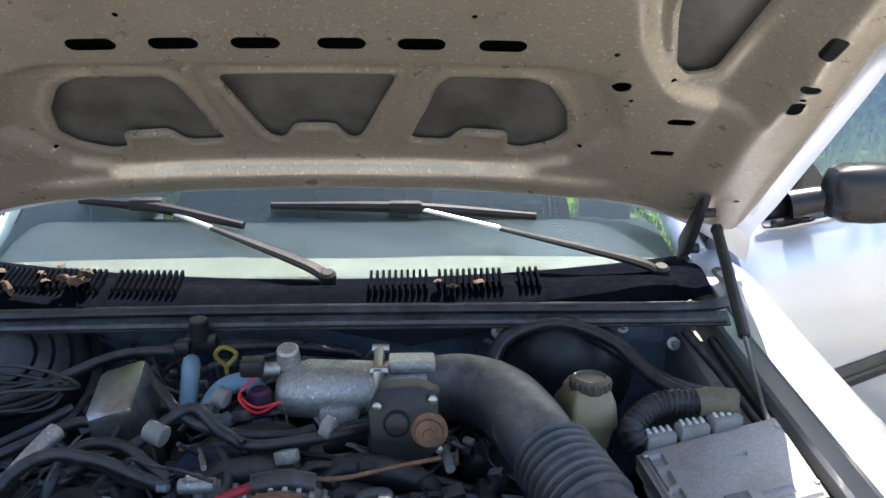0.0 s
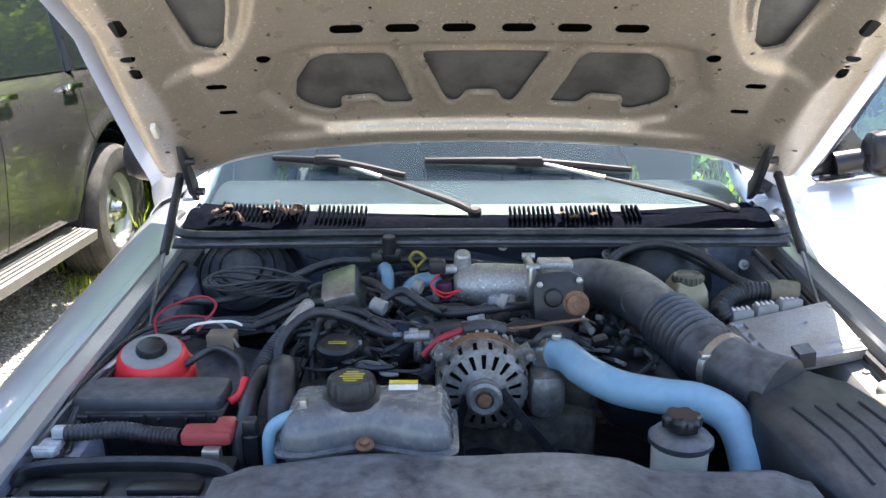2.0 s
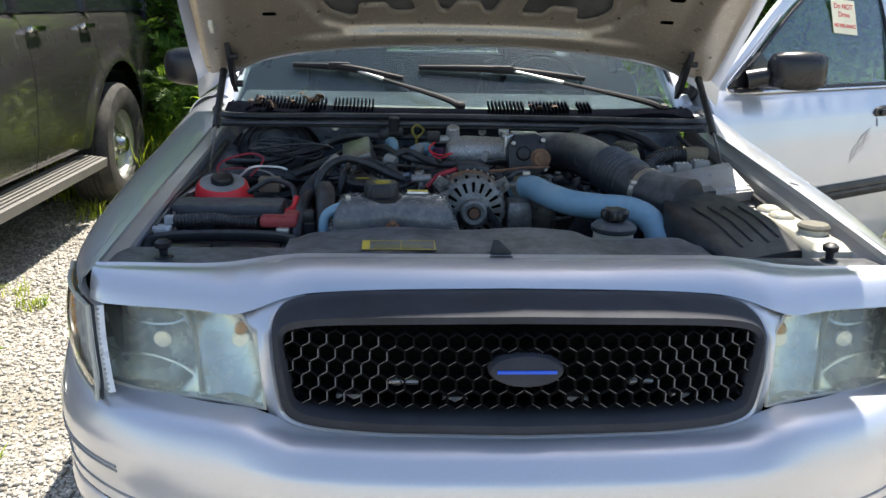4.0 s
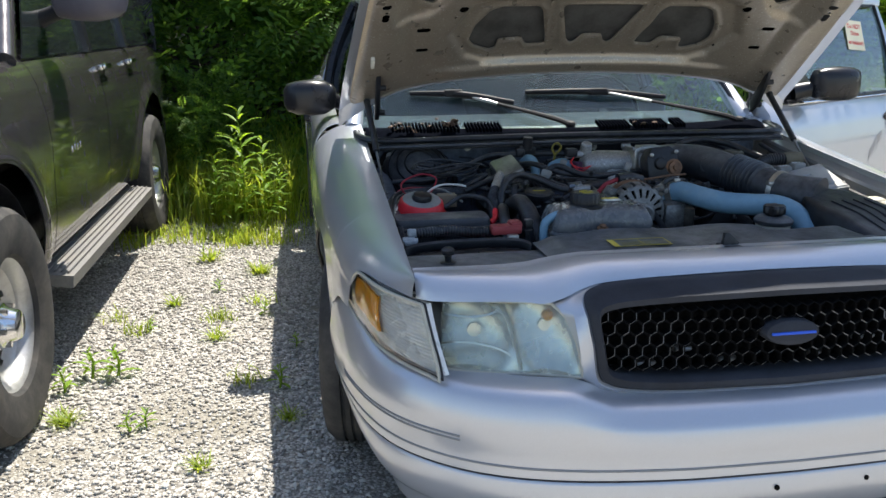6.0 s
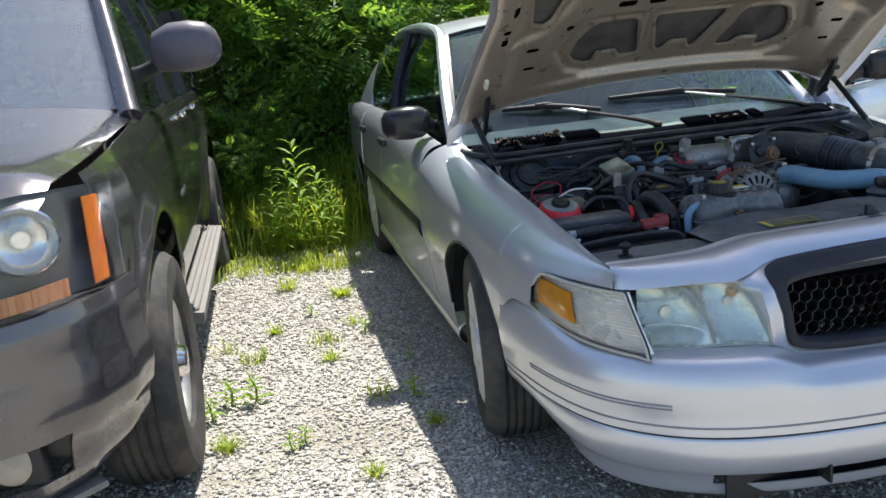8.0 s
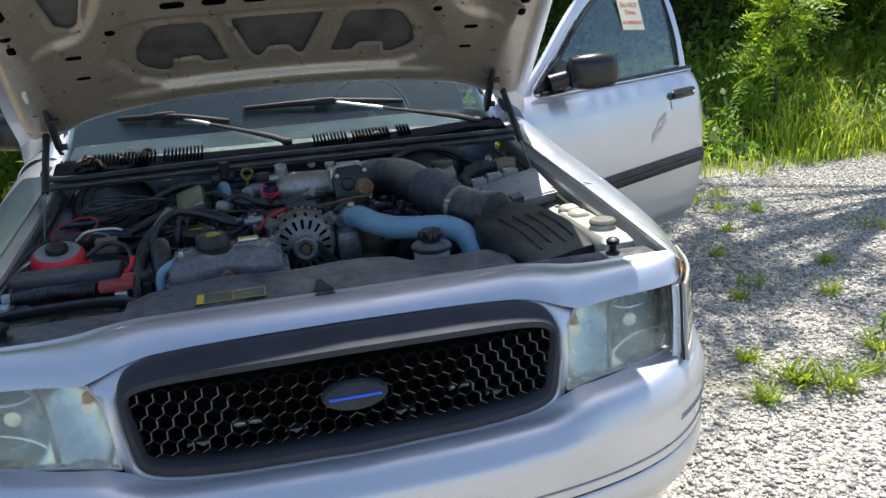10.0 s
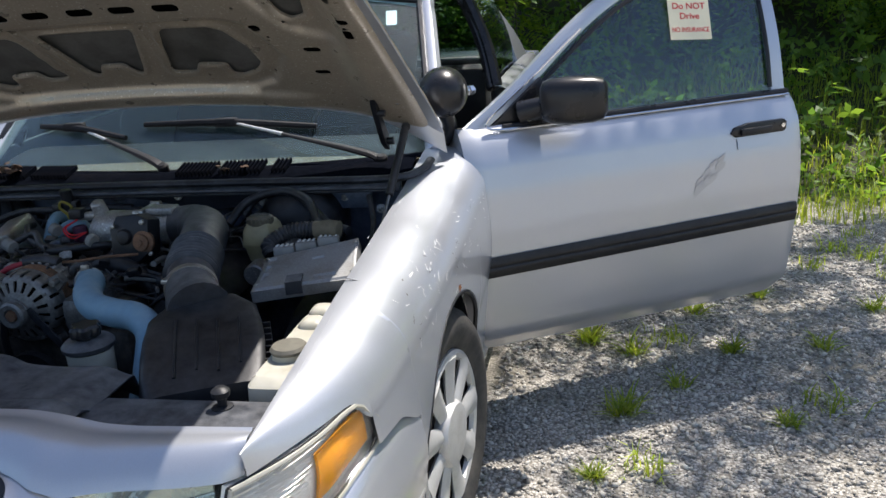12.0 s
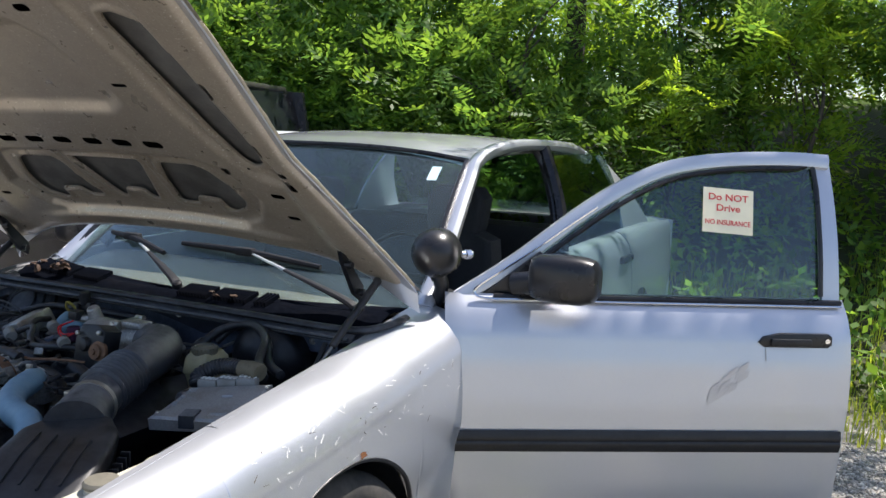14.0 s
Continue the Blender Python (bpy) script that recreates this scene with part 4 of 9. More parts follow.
BIG_L = [(-0.60, 0.125), (-0.575, 0.15), (-0.545, 0.26), (-0.49, 0.62), (-0.50, 0.655), (-0.54, 0.66), (-0.66, 0.60), (-0.675, 0.56), (-0.665, 0.30), (-0.64, 0.14)]
BIG_R = [(-x, v) for x, v in reversed(BIG_L)]
MID_F = [(-0.24, 0.345), (0.24, 0.345), (0.285, 0.37), (0.22, 0.56), (0.18, 0.60), (-0.18, 0.60), (-0.22, 0.56), (-0.285, 0.37)]
PAN = [(-0.53, -0.02), (-0.47, 0.128), (-0.40, 0.150), (0.40, 0.150), (0.47, 0.128), (0.53, -0.02), (0.46, -0.135), (0.38, -0.165), (-0.38, -0.165), (-0.46, -0.135)]
RIB_L = [(-0.72, 0.06), (-0.66, 0.062), (-0.615, 0.075), (-0.575, 0.105), (-0.54, 0.16), (-0.51, 0.22), (-0.475, 0.34), (-0.415, 0.70), (-0.46, 0.74), (-0.62, 0.72), (-0.72, 0.60), (-0.74, 0.20)]
RIB_R = [(-x, v) for x, v in reversed(RIB_L)]


def moved(poly, dv):
    return [(x, v + dv) for x, v in poly]


WIN_L, WIN_C, WIN_R = moved(WIN_L, -0.031), moved(WIN_C, -0.031), moved(WIN_R, -0.031)
PAN, BIG_L, BIG_R, RIB_L, RIB_R = moved(PAN, -0.026), moved(BIG_L, -0.02), moved(BIG_R, -0.02), moved(RIB_L, -0.015), moved(RIB_R, -0.015)


def oval(cx, cv, lx, lv):
    """Signed distance to a slot: stretched capsule of half sizes lx, lv."""
    r = min(lx, lv)
    def f(x, v):
        qx, qv = abs(x - cx) - (lx - r), abs(v - cv) - (lv - r)
        return math.hypot(max(qx, 0), max(qv, 0)) + min(max(qx, qv), 0) - r
    return f, cx, cv, max(lx, lv) + 0.02


WINDOWS = (WIN_L, WIN_C, WIN_R, BIG_L, BIG_R)
SLOT_SIZES = [(x, 0.181, 0.036, 0.014) for x in (-0.305, -0.187, -0.068, 0.058, 0.176, 0.297)]
SLOT_SIZES += [(s * x, v, a, b) for s in (-1, 1) for x, v, a, b in ((0.620, -0.004, 0.024, 0.0095), (0.616, -0.106, 0.022, 0.0085), (0.496, 0.089, 0.016, 0.013), (0.742, 0.260, 0.011, 0.026), (0.752, 0.160, 0.014, 0.010), (0.750, 0.108, 0.010, 0.020), (0.735, 0.475, 0.011, 0.028), (0.375, 0.415, 0.026, 0.006), (0.29, 0.67, 0.026, 0.012))]
SLOT_SIZES += [(s * x, v, 0.0045, 0.0045) for s in (-1, 1) for x, v in ((0.52, 0.052), (0.47, 0.17), (0.25, 0.245), (0.75, 0.134), (0.47, -0.12), (0.765, -0.24), (0.578, 0.10))]
SLOTS = [oval(*q) for q in SLOT_SIZES]


def hood_inner(x, v):
    """Depth of the inner panel below the outer skin (towards the engine is negative w); pressed into channels."""
    sag, rail_drop = hood_sag(v)
    w = -0.012 + crown(x, v) + sag
    edge = min(0.83 - abs(x), v - hood_rear(x), HOOD_V1 + 0.015 - 0.05 * (x / 0.8) ** 2 - v)
    # raised rim channel along the sides, rolled edge
    w += -rail_drop * sstep(0.66, 0.735, abs(x)) + 0.010 * sstep(0.785, 0.815, abs(x))
    w += 0.012 * sstep(0.035, 0.0, edge)
    w += -0.016 * (1 - sstep(-0.006, 0.020, abs(v - hood_rear(x) - 0.058) - 0.024)) * (1 - sstep(0.45, 0.62, abs(x)))
    d = sd_poly((x, v), PAN)
    w += 0.020 * sstep(0.012, -0.018, d)
    for rib in (RIB_L, RIB_R):
        d = sd_poly((x, v), rib)
        w += 0.018 * sstep(0.014, -0.022, d)
    d = sd_poly((x, v), MID_F)
    w += 0.020 * sstep(0.05, 0.0, d)
    # embossed beads between the windows
    for s in (-1, 1):
        for q in (0.0, 0.028):
            xx = s * (0.163 + q) + s * 0.30 * (0.02 - v) * -0.35
            w += -0.005 * math.exp(-((x - xx) / 0.005) ** 2) * sstep(-0.11, -0.07, v) * sstep(0.14, 0.10, v)
    for poly in WINDOWS:
        d = sd_poly((x, v), poly)
        w += -0.006 * math.exp(-((d - 0.010) / 0.007) ** 2)
    for f, cx, cv, rad in SLOTS:
        if abs(x - cx) < rad and abs(v - cv) < rad:
            w += -0.0018 * math.exp(-((f(x, v) - 0.004) / 0.004) ** 2)
    return w


def slot_outline(cx, cv, lx, lv, n=7):
    r = min(lx, lv)
    return [(cx + x, cv + v) for x, v in rrect(2 * lx, 2 * lv, r * 0.999, n)]


hood = thing("hood", "raised silver hood with a dusty pressed inner frame", "hood")
holes = [rounded(p) for p in WINDOWS] + [slot_outline(*q) for q in SLOT_SIZES]


def v_end(x):
    return HOOD_V1 + 0.015 - 0.05 * (x / 0.8) ** 2


NU, NV = 200, 150
pts, edges = [], []
# border of the pressing
border = [(-0.83 + 1.66 * i / NU, hood_rear(-0.83 + 1.66 * i / NU)) for i in range(NU + 1)]
border += [(0.83, hood_rear(0.83) + (v_end(0.83) - hood_rear(0.83)) * j / NV) for j in range(1, NV)]
border += [(0.83 - 1.66 * i / NU, v_end(0.83 - 1.66 * i / NU)) for i in range(NU + 1)]
border += [(-0.83, v_end(0.83) + (hood_rear(0.83) - v_end(0.83)) * j / NV) for j in range(1, NV)]
loops = [border] + holes
ring_ids = []
for lp in loops:
    fine = []
    for (ax, ay), (bx, by) in zip(lp, lp[1:] + lp[:1]):
        m = max(1, int(math.hypot(bx - ax, by - ay) / 0.009))
        fine += [(ax + (bx - ax) * k / m, ay + (by - ay) * k / m) for k in range(m)]
    ids = list(range(len(pts), len(pts) + len(fine)))
    pts += fine
    edges += [(ids[k], ids[(k + 1) % len(ids)]) for k in range(len(ids))]
    ring_ids.append(ids)
boxes_ = [(min(q[0] for q in lp) - 0.004, max(q[0] for q in lp) + 0.004, min(q[1] for q in lp) - 0.004, max(q[1] for q in lp) + 0.004, lp) for lp in holes]
for i in range(1, NU):
    x = -0.83 + 1.66 * i / NU
    for j in range(1, NV):
        v = hood_rear(x) + (v_end(x) - hood_rear(x)) * j / NV
        if all(not (x0 < x < x1 and v0 < v < v1) or sd_poly((x, v), lp) > 0.003 for x0, x1, v0, v1, lp in boxes_):
            pts.append((x, v))
co, _, tris, orig, _, _ = delaunay_2d_cdt([Vector(p) for p in pts], edges, [], 0, 1e-6)
bm = B()
hv = [bm.verts.new(hood_world(c.x, c.y, hood_inner(c.x, c.y))) for c in co]
for t in tris:
    cx, cv = sum(co[k].x for k in t) / 3, sum(co[k].y for k in t) / 3
    if not hood_rear(cx) < cv < v_end(cx) or any(x0 < cx < x1 and v0 < cv < v1 and sd_poly((cx, cv), lp) < 0 for x0, x1, v0, v1, lp in boxes_):
        continue
    bm.faces.new([hv[k] for k in t])
# turned-in rims of the holes
where = {}
for k, src in enumerate(orig):
    for q in src:
        where[q] = k
for ids in ring_ids[1:]:
    rim = [where[q] for q in ids]
    deep = 0.007 if len(ids) > 40 else 0.0015
    low = [bm.verts.new(hood_world(co[k].x, co[k].y, hood_inner(co[k].x, co[k].y) + deep)) for k in rim]
    for k in range(len(rim)):
        n_ = (k + 1) % len(rim)
        if rim[k] != rim[n_]:
            bm.faces.new((hv[rim[k]], hv[rim[n_]], low[n_], low[k]))
lone = [v for v in bm.verts if not v.link_faces]
bmesh.ops.delete(bm, geom=lone, context="VERTS")
part("inner_frame", bm, M_HOODIN, hood, "dusty grey-brown pressed steel inner frame", sharp=50)
bm = B()
sheet(bm, lambda u, v: hood_world(-0.80 + 1.6 * u, -0.26 + 1.14 * v, 0.027 + crown(-0.80 + 1.6 * u, -0.26 + 1.14 * v) + hood_sag(-0.26 + 1.14 * v)[0] - hood_sag(-0.26 + 1.14 * v)[1] * sstep(0.70, 0.78, abs(-0.80 + 1.6 * u))), 40, 30, 0.002)
# faces away from the windows go black, painting the shade behind the slots
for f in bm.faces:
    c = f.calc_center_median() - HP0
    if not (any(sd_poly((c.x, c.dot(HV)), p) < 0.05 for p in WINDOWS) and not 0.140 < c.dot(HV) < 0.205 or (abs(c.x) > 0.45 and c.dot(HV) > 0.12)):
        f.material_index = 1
part("skin_backing", bm, [M_SKIN, M_HOLE], hood, "dark grey inside of the outer skin, slot shade painted black")
bm = B()
def skin_fn(u, t):
    x = -0.838 + 1.676 * u
    v = hood_rear(x) - 0.008 + (v_end(x) + 0.015 - hood_rear(x)) * t
    sag, drop = hood_sag(v)
    w = 0.045 + crown(x, v) + sag - (0.050 + drop) * sstep(0.78, 1.0, abs(2 * u - 1)) ** 1.4 - 0.045 * sstep(0.05, 0.0, t) - 0.045 * sstep(0.96, 1.0, t)
    return hood_world(x, v, w)
sheet(bm, skin_fn, 72, 50, 0.004)
part("outer_skin", bm, M_SILVER, hood, "silver painted outer skin")
for s in (-1, 1):
    bm = B()
    path = [hood_world(s * 0.826, hood_rear(0.83) + k * 0.06, hood_inner(0.826, hood_rear(0.83) + k * 0.06) - 0.003 - 0.003 * (k % 2)) for k in range(1, 20)]
    tube(bm, path, 0.009, 6, 2, flat=0.5)
    part("edge_sealer", bm, material("old_sealer", (0.42, 0.37, 0.27), 0.8, var=0.15, scale=60), hood, "flaking beige edge sealer")
    # hinge at the rear corner
    bm = B()
    U, V = Vector((0, HV.y, HV.z)), Vector((0, HN.y, HN.z))
    prism(bm, [(-0.41, -0.045), (-0.36, -0.055), (-0.24, -0.024), (-0.21, -0.012), (-0.24, -0.004), (-0.38, -0.010)], HP0 + Vector((s * 0.745 - 0.008, 0, 0)), U, V, 0.016, 0.003)
    cyl(bm, HP0 + Vector((s * 0.745 - 0.012, 0, 0)) + U * -0.26 + V * -0.022, HP0 + Vector((s * 0.745 + 0.012, 0, 0)) + U * -0.26 + V * -0.022, 0.010, seg=12)
    cyl(bm, HP0 + Vector((s * 0.745 - 0.012, 0, 0)) + U * -0.375 + V * -0.038, HP0 + Vector((s * 0.745 + 0.012, 0, 0)) + U * -0.375 + V * -0.038, 0.011, seg=12)
    part("hinge", bm, M_BLACK, hood, "dusty black hood hinge")
    # gas strut, black body over a bright rod
    bm = B()
    top, foot = Vector((s * 0.795, 1.375, 1.075)), Vector((s * 0.775, 0.985, 0.80))
    mid = top.lerp(foot, 0.55)
    cyl(bm, top, mid, 0.0115, seg=12, bev=0.003)
    lathe(bm, [(0.006, -0.012), (0.013, -0.006), (0.013, 0.006), (0.006, 0.012)], top, (1, 0, 0), 12)
    st = part("gas_strut", bm, M_BLACK, hood, "black gas strut with a thin steel rod")
    bm = B()
    cyl(bm, mid, foot, 0.0045, seg=10)
    cyl(bm, foot - Vector((0.01, 0, 0)), foot + Vector((0.01, 0, 0)), 0.009, seg=10)
    part("rod", bm, M_ALUD, st)
bm = B()
box(bm, hood_world(-0.764, -0.116, hood_inner(-0.764, -0.116) - 0.004), (0.012, 0.04, 0.03), 0.001, Matrix.Rotation(-HA, 4, "X"))
part("tag", bm, material("pale_tag", (0.6, 0.58, 0.5), 0.7, var=0.1), hood, "small pale sticker")

# ---------------------------------------------------------------- open driver's door
DOOR_AX, DOOR_A = Vector((0.93, 1.60, 0.0)), radians(61)
DM = Matrix.Translation(DOOR_AX) @ Matrix.Rotation(-DOOR_A, 4, "Z")   # local: y along the door, x outward
door = new("open_front_door")
door.matrix_world = DM
tagged(door, "open silver front door with a warning sign in its window", "car door")
DOUT = [(0.24, -0.030), (0.275, 0.005), (0.315, 0.048), (0.34, 0.060), (0.42, 0.074), (0.56, 0.088), (0.70, 0.090), (0.82, 0.082), (0.92, 0.062), (0.975, 0.032), (1.005, 0.004), (1.02, -0.012)]


def door_len(z):
    """along-door ends at height z."""
    return -0.02 + 0.03 * sstep(0.5, 0.25, z), 1.235 + 0.015 * sstep(0.4, 0.8, z) 


def door_fn(u, v):
    z = 0.245 + (1.02 - 0.245) * v
    a, b = door_len(z)
    y = a + (b - a) * u
    return Vector((lerp_table(DOUT, z) - 0.012 * (1 - sstep(0, 0.03, y - a)) - 0.010 * (1 - sstep(0, 0.03, b - y)), y, z))


bm = B()
sheet(bm, door_fn, 40, 36, 0.004)
part("outer_panel", bm, M_SILVER, door, "silver outer skin with a scuff")
bm = B()
for uu in (0, 1):
    sheet(bm, lambda u, v: door_fn(uu, v) + Vector((-0.13 * u, 0, 0)), 4, 20, 0.002)
sheet(bm, lambda u, v: door_fn(u, 0) + Vector((-0.13 * v, 0, 0)), 20, 3, 0.002)
part("door_edge", bm, M_SILVER, door)
bm = B()
sheet(bm, lambda u, v: Vector((-0.10 - 0.03 * math.sin(math.pi * v), 0.01 + 1.20 * u, 0.26 + 0.75 * v)), 12, 10, 0.01)
part("inner_trim", bm, M_BLACK, door, "dark inner trim panel")
# window frame following the pillar line
FR = [(0.02, 1.0, -0.015), (0.20, 1.115, -0.045), (0.42, 1.275, -0.095), (0.58, 1.37, -0.130), (0.72, 1.425, -0.150), (0.90, 1.452, -0.160), (1.10, 1.460, -0.163), (1.232, 1.455, -0.162)]
bm = B()
loops = []
path = smooth_path([(o, y, z) for y, z, o in FR], 6)
for k, p in enumerate(path):
    t = (path[min(k + 1, len(path) - 1)] - path[max(k - 1, 0)]).normalized()
    nrm = Vector((1, 0, 0.30)).normalized()
    nrm = (nrm - t * nrm.dot(t)).normalized()
    up = t.cross(nrm) * -1
    if up.z < 0:
        up = -up
    wd = 0.028
    loops.append([p + up * a + nrm * b for a, b in ((wd, -0.012), (wd * 0.8, 0.006), (0, 0.012), (-wd * 0.8, 0.006), (-wd, -0.012), (0, -0.02))])
rings(bm, loops)
part("window_frame", bm, M_SILVER, door, "silver window frame")
bm = B()
sheet(bm, lambda u, v: Vector((-0.012 - 0.158 * v - 0.008 + 0.022 * math.sin(math.pi * v), 1.185 + 0.055 * u + 0.002 * v, 1.02 + 0.44 * v)), 4, 14, 0.02)
part("rear_frame_post", bm, M_SILVER, door, "silver rear window post")


def glass_out(z):
    v = (z - 1.0) / 0.45
    return -0.022 - 0.150 * v + 0.022 * math.sin(math.pi * max(0, min(1, v)))


def frame_z(y):
    return lerp_table([(a, z) for a, z, _ in FR], y)


bm = B()
def dglass(u, v):
    y = 0.12 + 1.075 * u
    z = 1.0 + (max(1.003, frame_z(y) - 0.02) - 1.0) * v
    return Vector((glass_out(z), y, z))


M_DGLASS = material("door_glass", (0.46, 0.64, 0.66), 0.015, trans=0.985, ior=1.6)
sheet(bm, dglass, 20, 12, 0.004)
gl = part("window_glass", bm, M_DGLASS, door, "green-tinted window glass")
gl.visible_shadow = False
bm = B()
inner = [Vector((glass_out(z - 0.03) + 0.008, y + 0.025, z - 0.030)) for y, z, o in FR[1:7]] + [Vector((glass_out(1.43) + 0.008, 1.182, 1.428)), Vector((glass_out(1.2) + 0.008, 1.180, 1.2)), Vector((glass_out(1.03) + 0.008, 1.178, 1.03))]
tube(bm, inner, 0.008, 6, 3)
part("window_seal", bm, M_BLACKG, door, "black window seal")
bm = B()
tube(bm, [(0.004 + 0.002, 0.13 + 0.1 * k, 1.016) for k in range(12)], 0.011, 8, 1, flat=0.8)
part("belt_trim", bm, M_BLACKG, door, "black belt moulding")
bm = B()
tube(bm, [(0.016, 0.13 + 0.1 * k, 1.005) for k in range(12)], 0.004, 6, 1)
part("bright_trim", bm, M_CHROME, door, "bright belt strip")
bm = B()
tube(bm, [(0.018, 0.40, 1.008), (0.017, 0.20, 1.008), (0.014, 0.10, 1.010), (0.010, 0.072, 1.022), (0.004, 0.082, 1.045), (-0.016, 0.16, 1.095), (-0.040, 0.27, 1.165), (-0.066, 0.38, 1.240), (-0.085, 0.46, 1.292)], 0.0045, 6, 6)
part("bright_trim", bm, M_CHROME, door, "bright strip round the window's front corner")
# corner sail and door mirror
soft_ring = [(math.copysign(abs(math.cos(a)) ** 0.7, math.cos(a)), math.copysign(abs(math.sin(a)) ** 0.7, math.sin(a))) for a in [2 * math.pi * k / 28 for k in range(28)]]
bm = B()
prism(bm, [(0.095, 1.016), (0.36, 1.016), (0.345, 1.10), (0.275, 1.155)], (-0.030, 0, 0), (0, 1, 0), (0, 0, 1), 0.016, 0.004)
sail = part("mirror_base", bm, M_BLACKG, door, "black mirror base")
bm = B()
secs = []
HEAD = Matrix.Translation((0.120, 0.325, 1.092)) @ Matrix.Rotation(radians(61), 4, "Z")
for x, sy, sz, oy in ((-0.105, 0.028, 0.040, 0.01), (-0.095, 0.045, 0.060, 0.004), (-0.07, 0.056, 0.070, 0.0), (0.0, 0.060, 0.074, 0.0), (0.06, 0.056, 0.071, 0.003), (0.092, 0.046, 0.062, 0.008), (0.106, 0.026, 0.042, 0.014)):
    secs.append([HEAD @ Vector((x, oy + cy * sy, cz * sz)) for cy, cz in soft_ring])
rings(bm, secs)
tube(bm, [(-0.01, 0.20, 1.05), (0.03, 0.25, 1.065), (0.085, 0.30, 1.075)], [0.04, 0.036, 0.034], 10, 5)
mh = part("door_mirror", bm, M_BLACKG, door, "black door mirror")
bm = B()
prism(bm, rrect(0.17, 0.115, 0.025), HEAD @ Vector((0, 0.0605, 0)), HEAD.to_3x3() @ Vector((-1, 0, 0)), Vector((0, 0, 1)), 0.002)
part("mirror_glass", bm, M_CHROME, mh)
# moulding, handle
bm = B()
def dmould(u, v):
    y = 0.0 + 1.225 * u
    z = 0.612 + 0.014 * u - 0.070 * v
    return Vector((lerp_table(DOUT, z) + 0.002 + 0.011 * (math.sin(math.pi * (0.1 + 0.8 * v)) - 0.35 * math.exp(-((v - 0.5) / 0.06) ** 2)), y, z))
sheet(bm, dmould, 12, 14, 0.004)
part("side_moulding", bm, M_BLACK, door, "black ribbed rubber moulding")
bm = B()
prism(bm, [(0.95, 0.900), (0.965, 0.918), (1.02, 0.930), (1.17, 0.930), (1.182, 0.92), (1.182, 0.895), (1.17, 0.885), (0.97, 0.885)], (0.060, 0, 0), (0, 1, 0), (0, 0, 1), 0.014, 0.004)
dh = part("door_handle", bm, M_BLACKG, door, "black pull handle")
bm = B()
box(bm, (0.080, 1.05, 0.903), (0.014, 0.13, 0.024), 0.006)
part("pull", bm, M_BLACK, dh)
bm = B()
cyl(bm, (0.07, 1.166, 0.908), (0.0765, 1.166, 0.908), 0.008, seg=14)
part("lock", bm, M_CHROME, dh)
bm = B()
sheet(bm, lambda u, v: Vector((lerp_table(DOUT, 0.84 + 0.04 * v) + 0.0035, 0.975 + 0.14 * u, 0.845 + 0.036 * v)), 4, 2, 0.001)
part("handle_recess", bm, M_SILVER, dh)
bm = B()
for k in range(18):
    random.seed(40 + k)
    y, z = 0.79 + random.uniform(0, 0.10), 0.0
    z = 0.70 + (y - 0.79) * 1.0 + random.uniform(-0.03, 0.03)
    sheet(bm, lambda u, v: Vector((lerp_table(DOUT, z) + 0.0008, y + 0.03 * u + 0.006 * v, z + 0.022 * v + 0.02 * u)), 2, 2)
part("scuff", bm, material("scuff", (0.47, 0.49, 0.535), 0.38, 0.64, var=0.06, scale=300, coat=0.6), door, "dull grey scuff mark")

# the paper sign inside the window
M_RED_INK = material("red_ink", (0.62, 0.03, 0.03), 0.7, var=0.05)
GU, GV = Vector((0, 1, 0)), Vector((-0.32, 0, 0.947))
gp = Vector((glass_out(1.29) + 0.006, 0.886, 1.29))
cs, sn = math.cos(radians(-4)), math.sin(radians(-4))
SU, SV = GU * cs + GV * sn, GV * cs - GU * sn
bm = B()
prism(bm, [(-0.082, -0.074), (0.082, -0.074), (0.082, 0.074), (-0.082, 0.074)], gp, SU, SV, 0.001)
sign = part("warning_sign", bm, material("pale_card", (0.86, 0.80, 0.58), 0.6, var=0.03, scale=30), door, "pale yellow card with red lettering in the window")


def lettering(text, size, x, y, parent, base, U, V, mat, bold=0.0, stretch=1.0):
    """Flat lettering, centred on x, y in the plane of U and V at base."""
    cu = bpy.data.curves.new("letters", "FONT")
    cu.body, cu.size, cu.align_x, cu.align_y, cu.extrude, cu.offset = text, size, "CENTER", "CENTER", 0.0003, bold
    tmp = new("letters", cu)
    bpy.context.view_layer.update()
    me = bpy.data.meshes.new_from_object(tmp.evaluated_get(bpy.context.evaluated_depsgraph_get()))
    bpy.data.objects.remove(tmp)
    W = U.cross(V).normalized()
    m = Matrix((U * stretch, V, W)).transposed().to_4x4()
    m.translation = base + U * x + V * y + W * 0.0016
    me.transform(m)
    me.materials.clear()
    me.materials.append(mat)
    ob = new("lettering", me)
    ob.parent = parent
    return ob


lettering("Do NOT", 0.031, 0.0, 0.043, sign, gp, SU, SV, M_RED_INK, 0.0004, 1.12)
lettering("Drive", 0.031, 0.0, 0.008, sign, gp, SU, SV, M_RED_INK, 0.0004, 1.12)
lettering("NO INSURANCE", 0.0235, 0.0, -0.040, sign, gp, SU, SV, M_RED_INK, 0.0003, 0.86)

# spot lamp on the windscreen pillar
spot = thing("spot_lamp", "black round pillar spot lamp with a chrome handle shaft", "spot lamp")
sc = Vector((0.868, 1.592, 1.140))
bm = B()
prof = [(0.001, -0.085)]
for k in range(1, 12):
    a = math.pi * 0.5 * k / 11
    prof.append((0.078 * math.sin(a) ** 0.8, -0.085 * math.cos(a)))
prof += [(0.078, 0.02), (0.074, 0.028), (0.060, 0.030)]
